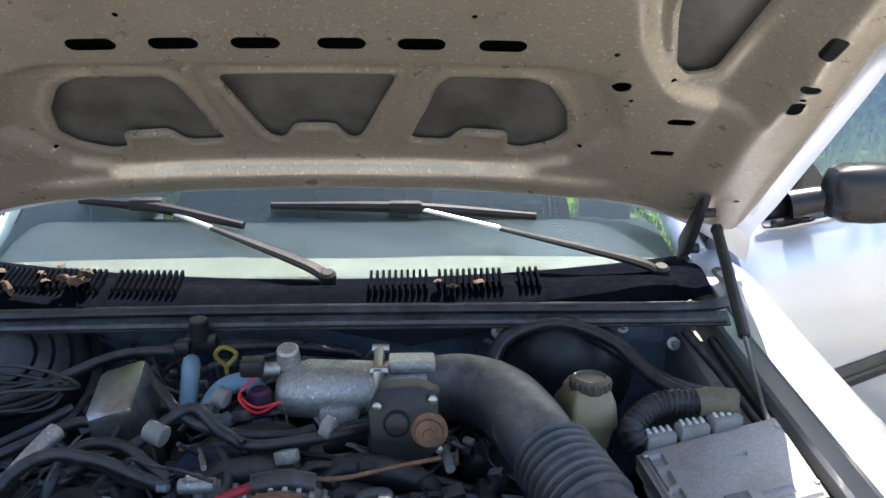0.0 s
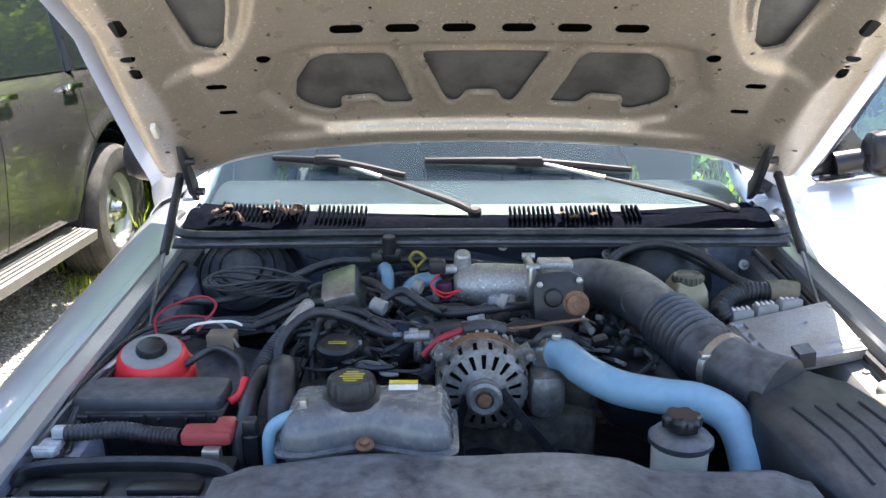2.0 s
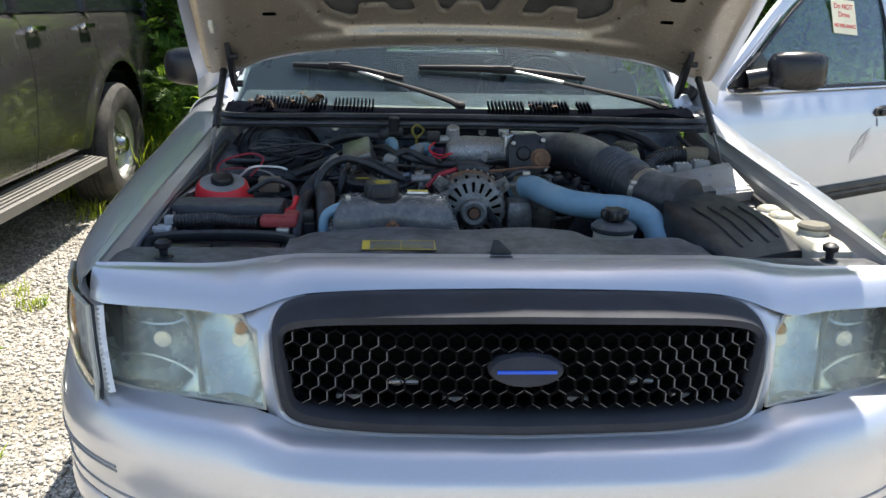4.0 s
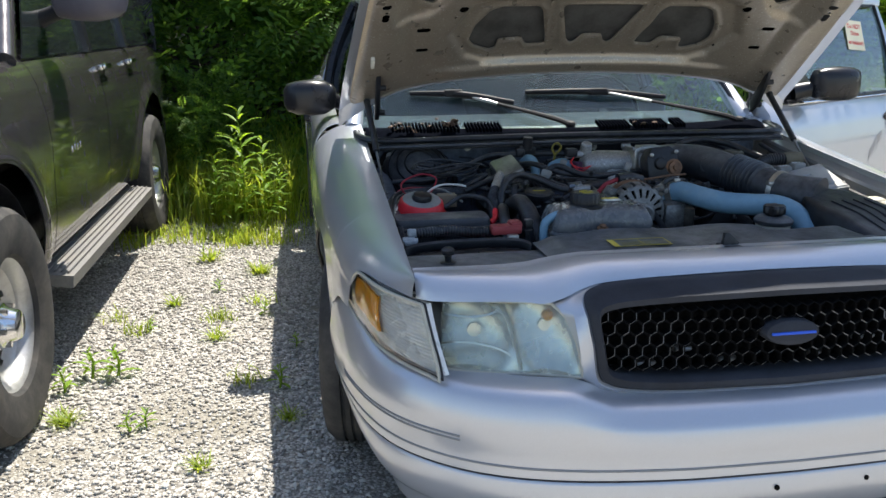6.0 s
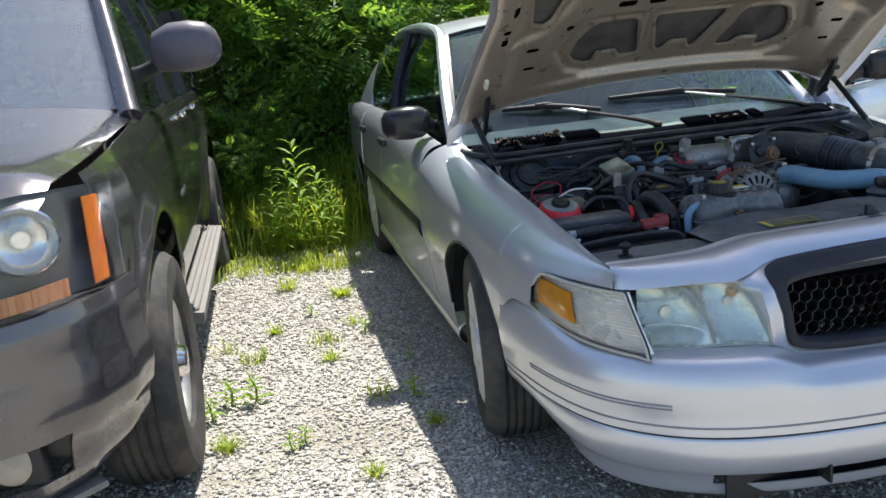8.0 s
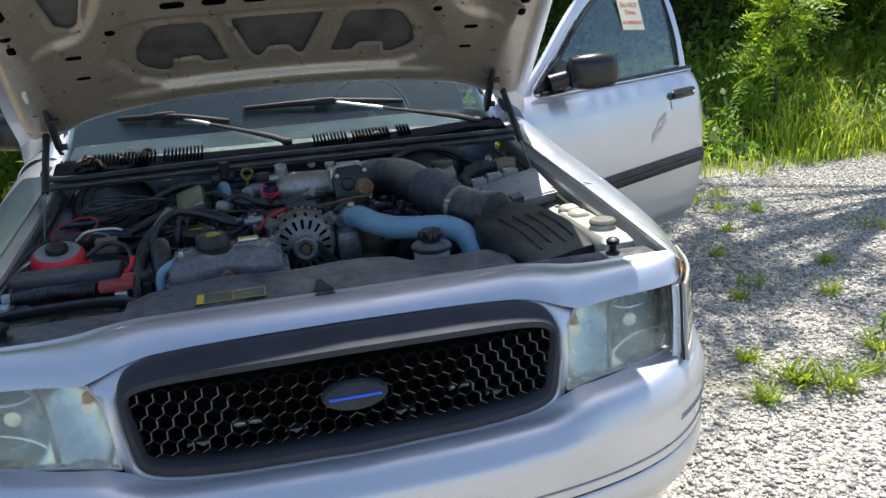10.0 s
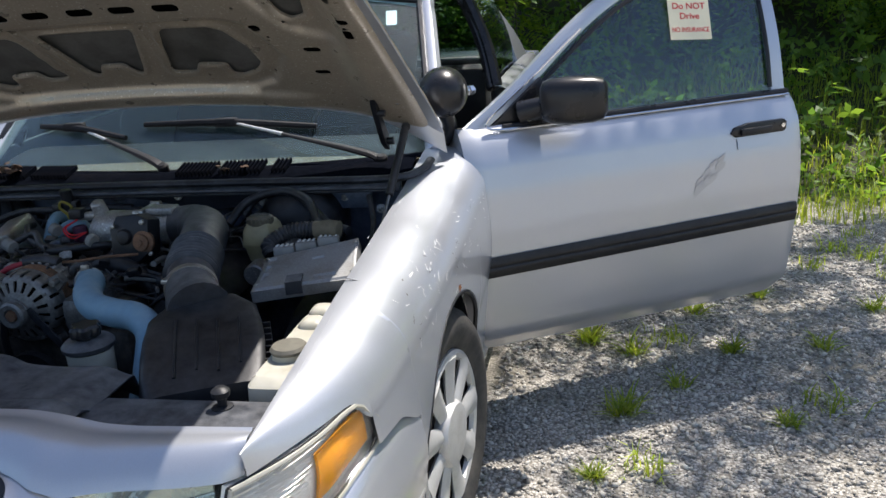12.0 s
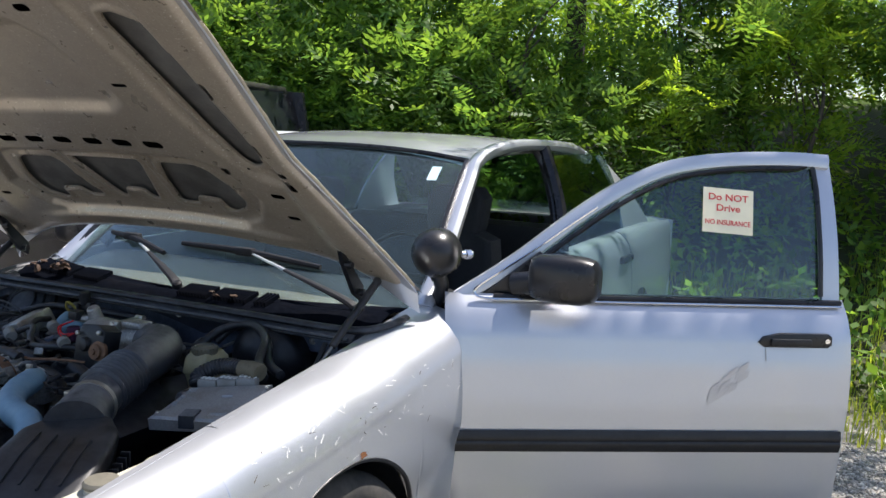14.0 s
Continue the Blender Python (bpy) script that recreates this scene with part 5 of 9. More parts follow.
lathe(bm, prof, sc + Vector((0.0, 0.02, 0)), (-0.15, 1, 0.05), 36, (False, True))
part("head", bm, M_BLACKG, spot, "glossy black lamp bowl")
bm = B()
cyl(bm, sc + Vector((0.055, 0.06, -0.005)), sc + Vector((0.085, 0.10, -0.008)), 0.012, seg=12, bev=0.002)
lathe(bm, [(0.010, 0), (0.017, 0.004), (0.017, 0.020), (0.010, 0.024)], sc + Vector((0.068, 0.078, -0.006)), (0.6, 0.8, 0), 6)
part("shaft_nut", bm, M_CHROME, spot, "chrome shaft nut")
bm = B()
tube(bm, [sc + Vector((0.0, 0.02, -0.06)), sc + Vector((0.01, 0.04, -0.11)), sc + Vector((-0.02, 0.06, -0.17))], [0.026, 0.024, 0.022], 10, 4)
part("bracket", bm, M_BLACK, spot, "black bracket")

# passenger-side door mirror
pm = thing("door_mirror", "black door mirror on the closed front door", "mirror")
HEADL = Matrix.Translation((-0.985, 1.80, 1.060))
bm = B()
secs = []
for x, sy, sz, oy in ((-0.115, 0.024, 0.030, 0.02), (-0.10, 0.045, 0.055, 0.010), (-0.06, 0.060, 0.068, 0.0), (0.0, 0.065, 0.073, 0.0), (0.05, 0.060, 0.068, 0.004), (0.085, 0.042, 0.05, 0.012), (0.10, 0.022, 0.03, 0.018)):
    secs.append([HEADL @ Vector((x, oy + cy * sy, cz * sz)) for cy, cz in soft_ring])
rings(bm, secs)
part("head", bm, M_BLACKG, pm)
bm = B()
tube(bm, [(-0.90, 1.815, 1.045), (-0.865, 1.83, 1.03), (-0.83, 1.85, 1.01)], [0.030, 0.028, 0.04], 10, 5)
part("arm", bm, M_BLACKG, pm)
bm = B()
prism(bm, rrect(0.17, 0.11, 0.03), HEADL @ Vector((-0.005, 0.0655, 0)), (-1, 0, 0), (0, 0, 1), 0.002)
part("mirror_glass", bm, M_CHROME, pm)

# cabin seen through the windscreen and the open door
cabin_mat = material("cabin_fabric", (0.018, 0.019, 0.022), 0.85, var=0.15, scale=90, bump=0.3, bscale=600)
bm = B()
sheet(bm, lambda u, v: Vector((-0.80 + 1.6 * u, 1.62 + 0.42 * v, 0.93 + 0.04 * math.sin(math.pi * v) - (0.0 if v < 0.9 else 0.06))), 10, 10, 0.02)
box(bm, (0, 2.02, 0.82), (1.5, 0.12, 0.24), 0.04)
part("dashboard", bm, material("dash_vinyl", (0.014, 0.015, 0.017), 0.8, var=0.1, scale=60, spec=0.25), car, "dark grey dashboard")
# tan strip along the front of the dark dashboard
bm = B()
sheet(bm, lambda u, v: Vector((-0.78 + 1.56 * u, 1.455 + 0.165 * (2 * u - 1) ** 2 * 0.9 + (0.185 - 0.02 * (2 * u - 1) ** 2) * v, 0.934 + 0.006 * v)), 24, 6, 0.01)
part("defroster_pad", bm, material("tan_vinyl", (0.10, 0.078, 0.056), 0.75, var=0.08, scale=40), car, "tan pad below the windscreen")
bm = B()
lathe(bm, [(0.185, -0.012), (0.197, 0), (0.185, 0.012), (0.173, 0)], (0.40, 2.18, 0.93), (0, 1, -0.45), 36, (False, False))
bm.faces.new([v for v in bm.verts][-36:])
box(bm, (0.40, 2.17, 0.93), (0.34, 0.02, 0.05), 0.008)
cyl(bm, (0.40, 2.17, 0.93), (0.40, 2.0, 0.86), 0.03)
part("steering_wheel", bm, M_BLACK, car, "black steering wheel")
for sx in (-0.40, 0.40):
    bm = B()
    secs = [[Vector((sx + cx * w, 2.62 + dy + cy * 0.07, z)) for cx, cy in ring[::6]] for z, w, dy in ((0.42, 0.24, -0.04), (0.6, 0.26, 0.0), (0.85, 0.24, 0.05), (1.04, 0.20, 0.10), (1.07, 0.12, 0.11), (1.10, 0.13, 0.11), (1.22, 0.14, 0.13), (1.27, 0.10, 0.13))]
    rings(bm, secs)
    box(bm, (sx, 2.38, 0.45), (0.5, 0.5, 0.16), 0.05)
    part("front_seat", bm, cabin_mat, car, "dark cloth front seat")
bm = B()
box(bm, (0, 3.35, 0.5), (1.5, 0.45, 0.25), 0.06)
box(bm, (0, 3.62, 0.78), (1.5, 0.16, 0.5), 0.06)
part("rear_bench", bm, cabin_mat, car, "dark rear bench")
bm = B()
sheet(bm, lambda u, v: Vector((-0.60 + 1.2 * u, 2.12 + 1.8 * v, 1.385 + 0.03 * math.sin(math.pi * v) - 0.03 * (2 * u - 1) ** 2)), 10, 10, 0.006)
greenhouse(bm)
part("headliner", bm, material("headliner_cloth", (0.22, 0.22, 0.22), 0.9, var=0.05), car, "grey headliner")
bm = B()
sheet(bm, lambda u, v: Vector((-0.78 + 1.56 * u, 1.52, 0.30 + 0.62 * v)), 4, 4, 0.01)
part("bulkhead", bm, M_BLACK, car, "dark bulkhead")

# ---------------------------------------------------------------- engine bay: structure
M_ALU = material("cast_aluminium", (0.40, 0.40, 0.395), 0.5, 0.65, specks=(0.75, 0.75, 0.74), var=0.22, scale=160, second=(0.22, 0.215, 0.20), mscale=16, mix=(0.5, 0.8), bump=0.5, bscale=260)
M_FOIL = material("foil_shield", (0.42, 0.43, 0.44), 0.33, 0.85, var=0.12, scale=70, second=(0.25, 0.24, 0.22), mscale=12, bump=0.6, bscale=90)
M_BHOSE = material("pale_blue_silicone", (0.17, 0.30, 0.40), 0.5, var=0.06, scale=60, second=(0.26, 0.36, 0.42), mscale=10, mix=(0.5, 0.85), rvar=0.1)
# hose and loom tints run bluish, painting in the sky's reflection
M_HOSE = material("black_rubber_hose", (0.012, 0.013, 0.016), 0.36, var=0.35, scale=90, bump=0.25, bscale=220, second=(0.075, 0.078, 0.085), mscale=12, mix=(0.5, 0.85), dust_toplight=(0.095, 0.10, 0.112, 0.7))
M_LOOM = material("loom_tape", (0.010, 0.011, 0.014), 0.42, var=0.25, scale=120, second=(0.065, 0.068, 0.076), mscale=14, mix=(0.45, 0.8), bump=0.3, bscale=200, dust_toplight=(0.095, 0.10, 0.112, 0.7))
M_REDP = material("red_plastic", (0.72, 0.025, 0.035), 0.4, var=0.05, scale=60, second=(0.50, 0.05, 0.05), mscale=14, mix=(0.5, 0.85))
M_REDW = material("old_red_wire", (0.30, 0.02, 0.035), 0.5, var=0.1)
M_LID = material("dusty_lid", (0.045, 0.047, 0.053), 0.5, var=0.15, scale=40, bump=0.15, bscale=200, dust_toplight=(0.20, 0.195, 0.19, 0.75))
M_PRINT = material("faded_print", (0.20, 0.17, 0.06), 0.6, var=0.2, scale=90)
M_GREYP = material("grey_plastic", (0.26, 0.26, 0.25), 0.55, var=0.06, scale=80, second=(0.20, 0.19, 0.17), mscale=14)
M_MILK = material("milky_plastic", (0.50, 0.485, 0.41), 0.45, var=0.05, scale=40, second=(0.38, 0.35, 0.26), mscale=9, mix=(0.45, 0.8), sss=0.25)
M_BAYPAINT = material("bay_paint", (0.19, 0.225, 0.30), 0.42, 0.35, var=0.2, scale=60, second=(0.06, 0.062, 0.068), mscale=9, mix=(0.42, 0.8), rvar=0.1)
M_STEEL = material("zinc_steel", (0.45, 0.44, 0.41), 0.38, 0.85, var=0.12, scale=120, second=(0.30, 0.25, 0.18), mscale=18, mix=(0.5, 0.85))
M_RUST = material("rusty_steel", (0.22, 0.12, 0.07), 0.75, 0.2, var=0.25, scale=120, second=(0.12, 0.07, 0.045), mscale=22)
M_YEL = material("yellow_print", (0.55, 0.42, 0.04), 0.5, var=0.04)
M_WHITE = material("white_print", (0.72, 0.72, 0.68), 0.55, var=0.05)
M_LEAF_DRY = material("dry_leaf", (0.07, 0.04, 0.026), 0.8, var=0.25, scale=60, per_object=0.2)
M_ECU = material("dusty_alloy", (0.34, 0.345, 0.345), 0.5, 0.35, var=0.14, scale=220, second=(0.28, 0.27, 0.25), mscale=12)

bay = thing("engine_bay", "blue-grey painted engine bay with dusty inner wings", "engine bay")
for s in (-1, 1):
    bm = B()
    def apron(u, v):
        y = 0.15 + 1.30 * u
        zt = lerp_table(FEND_TOP, y) - 0.048
        x = lerp_table([(0, 0.805), (0.06, 0.795), (0.16, 0.742), (0.22, 0.728), (1, 0.70)], v)
        z = lerp_table([(0, zt), (0.06, zt - 0.055), (0.16, zt - 0.058), (0.22, zt - 0.075), (1, 0.35)], v)
        return Vector((s * x, y, z))
    sheet(bm, apron, 44, 24, 0.004)
    for k in range(9):
        y = 0.25 + 0.13 * k
        cyl(bm, (s * 0.765, y, lerp_table(FEND_TOP, y) - 0.108), (s * 0.765, y, lerp_table(FEND_TOP, y) - 0.097), 0.008, seg=8)
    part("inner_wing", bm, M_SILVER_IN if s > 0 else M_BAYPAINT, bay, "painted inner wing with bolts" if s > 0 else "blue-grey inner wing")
bm = B()
sheet(bm, lambda u, v: Vector((-0.76 + 1.52 * u, 1.40 + 0.02 * math.sin(u * 9) + (0.04 if v < 0.4 else 0.0), 0.35 + 0.58 * v)), 40, 14, 0.006)
box(bm, (0.10, 1.37, 0.905), (0.62, 0.03, 0.05), 0.01)
part("firewall", bm, M_BAYPAINT, bay, "blue-grey firewall")
bm = B()
box(bm, (0, 0.75, 0.33), (1.46, 1.3, 0.02), 0.004)
box(bm, (0, 0.16, 0.55), (1.5, 0.06, 0.45), 0.01)
box(bm, (0, 0.26, 0.55), (1.0, 0.08, 0.40), 0.01)
part("bay_floor", bm, M_BLACK, bay, "black radiator support and undertray")

# added black strips that paint the shade in the fender gutters
for s in (-1, 1):
    bm = B()
    tube(bm, [(s * 0.786, 0.36 + 0.12 * k, lerp_table(FEND_TOP, 0.36 + 0.12 * k) - 0.084) for k in range(9)], 0.011, 8, 3)
    part("gutter_shade_strip", bm, M_BLACK, bay, "black strip added as shade in the fender gutter")
# cowl with grilles, seal and leaves
cowl = thing("cowl_panel", "black plastic cowl with slotted air grilles", "cowl")


def cowl_pt(x, v):
    y0, y1 = 1.275 + 0.10 * sstep(0.62, 0.82, abs(x)), 1.428 + 0.17 * (x / 0.82) ** 2
    z = 0.938 + 0.020 * v + 0.022 * math.sin(math.pi * min(1, v * 1.3)) * (1 if 0.05 < v else 0)
    return Vector((x, y0 + (y1 - y0) * v, z))


bm = B()
sheet(bm, lambda u, v: cowl_pt(-0.80 + 1.6 * u, v), 60, 12, 0.004)
M_COWL = material("clean_black_plastic", (0.004, 0.005, 0.008), 0.9, ior=1.0, var=0.3, scale=60, second=(0.009, 0.009, 0.011), mscale=7, mix=(0.5, 0.9))
part("panel", bm, M_COWL, cowl)
slat = B()
box(slat, (0, 0, 0), (0.0055, 0.075, 0.016), 0.0015, seg=1)
slat_src = None
for x0, n in ((-0.70, 10), (-0.575, 10), (-0.43, 11), (0.08, 10), (0.22, 11), (0.385, 4)):
    for k in range(n):
        x = x0 + 0.0125 * k
        p = cowl_pt(x, 0.42)
        m = Matrix.Translation(p + Vector((0, 0, 0.010))) @ Matrix.Rotation(radians(14), 4, "X")
        if slat_src is None:
            slat_src = part("slat", slat, M_COWL, cowl)
            slat_src.matrix_local = m
        else:
            share("slat", slat_src, cowl, m)
bm = B()
tube(bm, [(-0.83, 1.47, 0.955), (-0.825, 1.38, 0.95), (-0.78, 1.29, 0.945), (-0.68, 1.258, 0.945), (-0.4, 1.262, 0.948), (0.0, 1.262, 0.950), (0.4, 1.265, 0.948), (0.70, 1.27, 0.945), (0.80, 1.30, 0.945), (0.838, 1.38, 0.95), (0.842, 1.47, 0.955)], 0.014, 10, 8, flat=0.8)
part("seal", bm, M_HOSE, cowl, "black rubber hood seal")
bm = B()
tube(bm, [(-0.78, 1.235, 0.925), (-0.4, 1.235, 0.928), (0.0, 1.235, 0.930), (0.4, 1.24, 0.928), (0.78, 1.245, 0.925)], 0.006, 8, 6)
sheet(bm, lambda u, v: Vector((-0.79 + 1.58 * u, 1.240 + 0.03 * v, 0.918 + 0.018 * v)), 20, 3, 0.004)
part("cowl_lip", bm, M_DUSTY, cowl, "dusty dark cowl flange")
random.seed(5)
lf = B()
sheet(lf, lambda u, v: Vector(((u - 0.5) * 0.045 * math.sin(math.pi * (0.08 + 0.84 * v)), (v - 0.5) * 0.06, 0.010 * math.sin(math.pi * u) + 0.008 * math.sin(5 * v))), 3, 4)
leaf_src = solo("dry_leaf", lf, M_LEAF_DRY, "curled dry brown leaf on the cowl", "leaf", "dry leaves")
leaf_src.matrix_world = Matrix.Translation(cowl_pt(-0.50, 0.3) + Vector((0, 0, 0.02)))
for k in range(20):
    x = random.uniform(-0.74, -0.42) if k < 17 else random.uniform(0.20, 0.30)
    p = cowl_pt(x, random.uniform(0.12, 0.5)) + Vector((0, 0, 0.012 + 0.012 * random.random() + (0.02 if -0.56 < x < -0.44 else 0)))
    copy_thing(leaf_src, Matrix.Translation(p) @ Euler((random.uniform(-0.6, 0.6), random.uniform(-0.6, 0.6), random.uniform(0, 6.3))).to_matrix().to_4x4() @ Matrix.Scale(random.uniform(0.3, 0.6), 4))

# wipers
M_BLADE = material("wiper_black", (0.010, 0.010, 0.012), 0.6, var=0.2, scale=60, spec=0.3)


def on_screen(x, z, off=0.012):
    """The point of the windscreen at x and height z, lifted off the glass."""
    lo, hi = 0.0, 1.0
    for _ in range(30):
        v = (lo + hi) / 2
        hw = 0.82 - 0.135 * v
        lo, hi = (v, hi) if ws_fn((x / hw + 1) / 2, v).z < z else (lo, v)
    return ws_fn((x / hw + 1) / 2, v) + Vector((0, -0.6, 0.8)) * off


for pv, tip, b0, b1 in (((-0.012, 1.400, 0.968), on_screen(-0.433, 1.066), on_screen(-0.60, 1.072), on_screen(-0.205, 1.040)), ((0.700, 1.425, 0.968), on_screen(0.150, 1.066), on_screen(-0.149, 1.076), on_screen(0.450, 1.046))):
    wp = thing("wiper", "black wiper with a worn bare-metal arm", "wiper", "windscreen wipers")
    pv, tip, b0, b1 = map(Vector, (pv, tip, b0, b1))
    mid = pv.lerp(tip, 0.62)
    bm = B()
    tube(bm, [pv, pv.lerp(mid, 0.2) + Vector((0, 0, 0.012)), mid + Vector((0, 0, 0.012))], [0.017, 0.018, 0.009], 8, 6, flat=0.55)
    lathe(bm, [(0.018, -0.01), (0.018, 0.012), (0.012, 0.018)], pv, (0, -0.3, 1), 14)
    part("arm_base", bm, M_BLADE, wp, "black arm base")
    bm = B()
    tube(bm, [mid + Vector((0, 0, 0.012)), mid.lerp(tip, 0.5) + Vector((0, 0, 0.012)), tip + Vector((0, 0, 0.012))], [0.006, 0.005, 0.004], 8, 6)
    part("arm", bm, material("bare_arm", (0.66, 0.65, 0.62), 0.4, 0.6, var=0.1), wp, "bare metal arm")
    bm = B()
    tube(bm, [b0, on_screen((b0.x + b1.x) / 2, (b0.z + b1.z) / 2 - 0.003, 0.020), b1], [0.009, 0.013, 0.009], 8, 8)
    box(bm, tip + Vector((0, 0, 0.008)), (0.075, 0.03, 0.028), 0.006)
    part("blade", bm, M_BLADE, wp, "black blade")

# ---------------------------------------------------------------- front covers
cover = thing("radiator_cover", "dusty black plastic radiator cover with caution label", "cover")
bm = B()
def cov(u, v):
    x = -0.46 + 0.92 * u
    yb = 0.365 + 0.045 * (1 - (abs(x + 0.07) / 0.4) ** 2 if abs(x + 0.07) < 0.4 else 0)
    y = 0.113 + (yb - 0.113) * v
    z = 0.792 + 0.022 * sstep(0.0, 0.15, v) - 0.06 * sstep(0.90, 1.0, v) - 0.016 * sstep(0.40, 0.46, abs(x)) + 0.004 * math.sin(x * 20)
    if x > 0.17 and v > 0.25:
        z -= 0.012 * sstep(0.17, 0.22, x) * sstep(0.25, 0.35, v)
    return Vector((x, y, z))
sheet(bm, cov, 70, 24, 0.004)
part("panel", bm, M_DUSTY, cover)
for s in (-1, 1):
    bm = B()
    sheet(bm, lambda u, v: Vector((s * (0.445 + 0.36 * u), 0.140 + (0.20 if s < 0 else 0.13) * v, 0.782 + 0.006 * math.sin(math.pi * v) - 0.02 * sstep(0.9, 1, v))), 14, 6, 0.004)
    part("side_panel", bm, M_DUSTY, cover, "black side cover")
    bm = B()
    lathe(bm, [(0.020, 0.0), (0.019, 0.004), (0.008, 0.006), (0.009, 0.02), (0.016, 0.024), (0.017, 0.034), (0.010, 0.040), (0.001, 0.041)], (s * 0.702, 0.222, 0.786), (0, 0, 1), 16, (True, False))
    solo("hood_bumper_stop", bm, M_BLACK, "black adjustable rubber hood stop", "rubber stop", "hood stops")
bm = B()
p0, p1 = cov(0.18, 0.22), cov(0.345, 0.22)
prism(bm, [(0, 0), (0.152, 0), (0.152, 0.062), (0, 0.062)], (-0.297, 0.178, 0.8180), (1, 0, 0), (0, 1, 0.02), 0.0012)
lab = part("caution_label", bm, M_DUSTY, cover, "black and yellow caution label")
bm = B()
prism(bm, [(0, 0), (0.016, 0), (0.016, 0.062), (0, 0.062)], (-0.296, 0.1782, 0.8194), (1, 0, 0), (0, 1, 0.02), 0.0006)
part("yellow_block", bm, M_YEL, lab)
bm = B()
for x0, y0, w, h in ((0.018, 0.0, 0.133, 0.002), (0.018, 0.060, 0.133, 0.002), (0.149, 0.002, 0.002, 0.058), (0.080, 0.002, 0.0015, 0.058)):
    prism(bm, [(0, 0), (w, 0), (w, h), (0, h)], (-0.297 + x0, 0.178 + y0, 0.8194 + 0.02 * y0), (1, 0, 0), (0, 1, 0.02), 0.0005)
part("label_border", bm, M_YEL, lab)
for k in range(7):
    bm = B()
    prism(bm, [(0, 0), (0.118 - 0.02 * (k % 3), 0), (0.118 - 0.02 * (k % 3), 0.003), (0, 0.003)], (-0.272, 0.184 + 0.0075 * k, 0.8195), (1, 0, 0), (0, 1, 0.02), 0.0005)
    part("print_line", bm, M_PRINT, lab)
latch = B()
box(latch, (-0.02, 0.130, 0.815), (0.05, 0.05, 0.02), 0.004)
prism(latch, [(-0.022, 0), (0.018, 0.0), (0.022, 0.010), (-0.004, 0.034), (-0.014, 0.034)], (-0.02, 0.135, 0.818), (1, 0, 0), (0, 0.2, 1), 0.012, 0.002)
solo("hood_latch", latch, M_BLACK, "black hood latch hook", "latch")

# ---------------------------------------------------------------- battery corner
batt = thing("battery", "black car battery with strap and corroded clamps", "battery")
bm = B()
box(bm, (-0.615, 0.385, 0.665), (0.33, 0.17, 0.20), 0.012)
part("case", bm, M_BLACK, batt)
bm = B()
prism(bm, [(0, 0), (0.21, 0), (0.21, 0.026), (0, 0.026)], (-0.715, 0.424, 0.767), (1, 0, 0), (0, 1, 0), 0.0012)
part("label", bm, M_REDP, batt, "red and white label strip")
for x in (-0.715, -0.54):
    bm = B()
    prism(bm, [(0, 0), (0.034, 0), (0.034, 0.026), (0, 0.026)], (x, 0.424, 0.7684), (1, 0, 0), (0, 1, 0), 0.0006)
    part("label_end", bm, M_WHITE, batt)
bm = B()
tube(bm, [(-0.79, 0.385, 0.755), (-0.76, 0.398, 0.778), (-0.61, 0.402, 0.785), (-0.47, 0.398, 0.778), (-0.44, 0.38, 0.74)], 0.011, 8, 6, flat=1.3)
part("strap", bm, M_BLACK, batt, "black hold-down bar")
for x in (-0.69, -0.54):
    bm = B()
    box(bm, (x, 0.355, 0.770), (0.115, 0.034, 0.014), 0.005)
    part("vent_cap", bm, M_BLACKG, batt)
bm = B()
lathe(bm, [(0.012, 0), (0.010, 0.018)], (-0.765, 0.462, 0.770), (0, 0, 1), 14)
box(bm, (-0.765, 0.455, 0.785), (0.035, 0.05, 0.014), 0.004)
cyl(bm, (-0.785, 0.44, 0.79), (-0.745, 0.44, 0.79), 0.006, seg=8)
box(bm, (-0.752, 0.478, 0.802), (0.03, 0.02, 0.02), 0.004)
part("negative_clamp", bm, material("corroded_lead", (0.42, 0.44, 0.45), 0.75, 0.2, var=0.25, scale=90), batt, "pale corroded clamp")
bm = B()
box(bm, (-0.50, 0.462, 0.805), (0.085, 0.042, 0.026), 0.008)
box(bm, (-0.472, 0.47, 0.815), (0.035, 0.046, 0.022), 0.008)
part("positive_cover", bm, material("faded_red", (0.30, 0.045, 0.045), 0.55, var=0.15, scale=60), batt, "red terminal cover")
bm = B()
box(bm, (-0.487, 0.43, 0.782), (0.03, 0.02, 0.03), 0.003)
part("terminal", bm, M_STEEL, batt)
bm = B()
tube(bm, [(-0.745, 0.475, 0.800), (-0.66, 0.483, 0.803), (-0.60, 0.475, 0.798), (-0.545, 0.462, 0.80)], 0.0155, 10, 6, ribs=0.0025, pitch=0.008)
solo("battery_conduit", bm, M_LOOM, "black ribbed conduit across the battery", "conduit")
tray = B()
sheet(tray, lambda u, v: Vector((-0.80 + 0.36 * u, 0.20 + 0.13 * v, 0.765 + 0.004 * math.sin(9 * u))), 10, 5, 0.004)
solo("battery_tray_cover", tray, M_DUSTY, "dusty black plastic cover before the battery", "cover")

fuse = thing("fuse_box", "dusty black fuse box with a smooth lid", "fuse box")
bm = B()
rings(bm, [[Vector((-0.648 + cx * a, 0.638 + cy * b, z)) for cx, cy in ring[::3]] for a, b, z in ((0.136, 0.050, 0.776), (0.143, 0.057, 0.777), (0.143, 0.057, 0.784), (0.138, 0.052, 0.786), (0.138, 0.052, 0.803), (0.134, 0.048, 0.809), (0.128, 0.042, 0.810))])
part("lid", bm, M_LID, fuse, "dusty smooth lid")
bm = B()
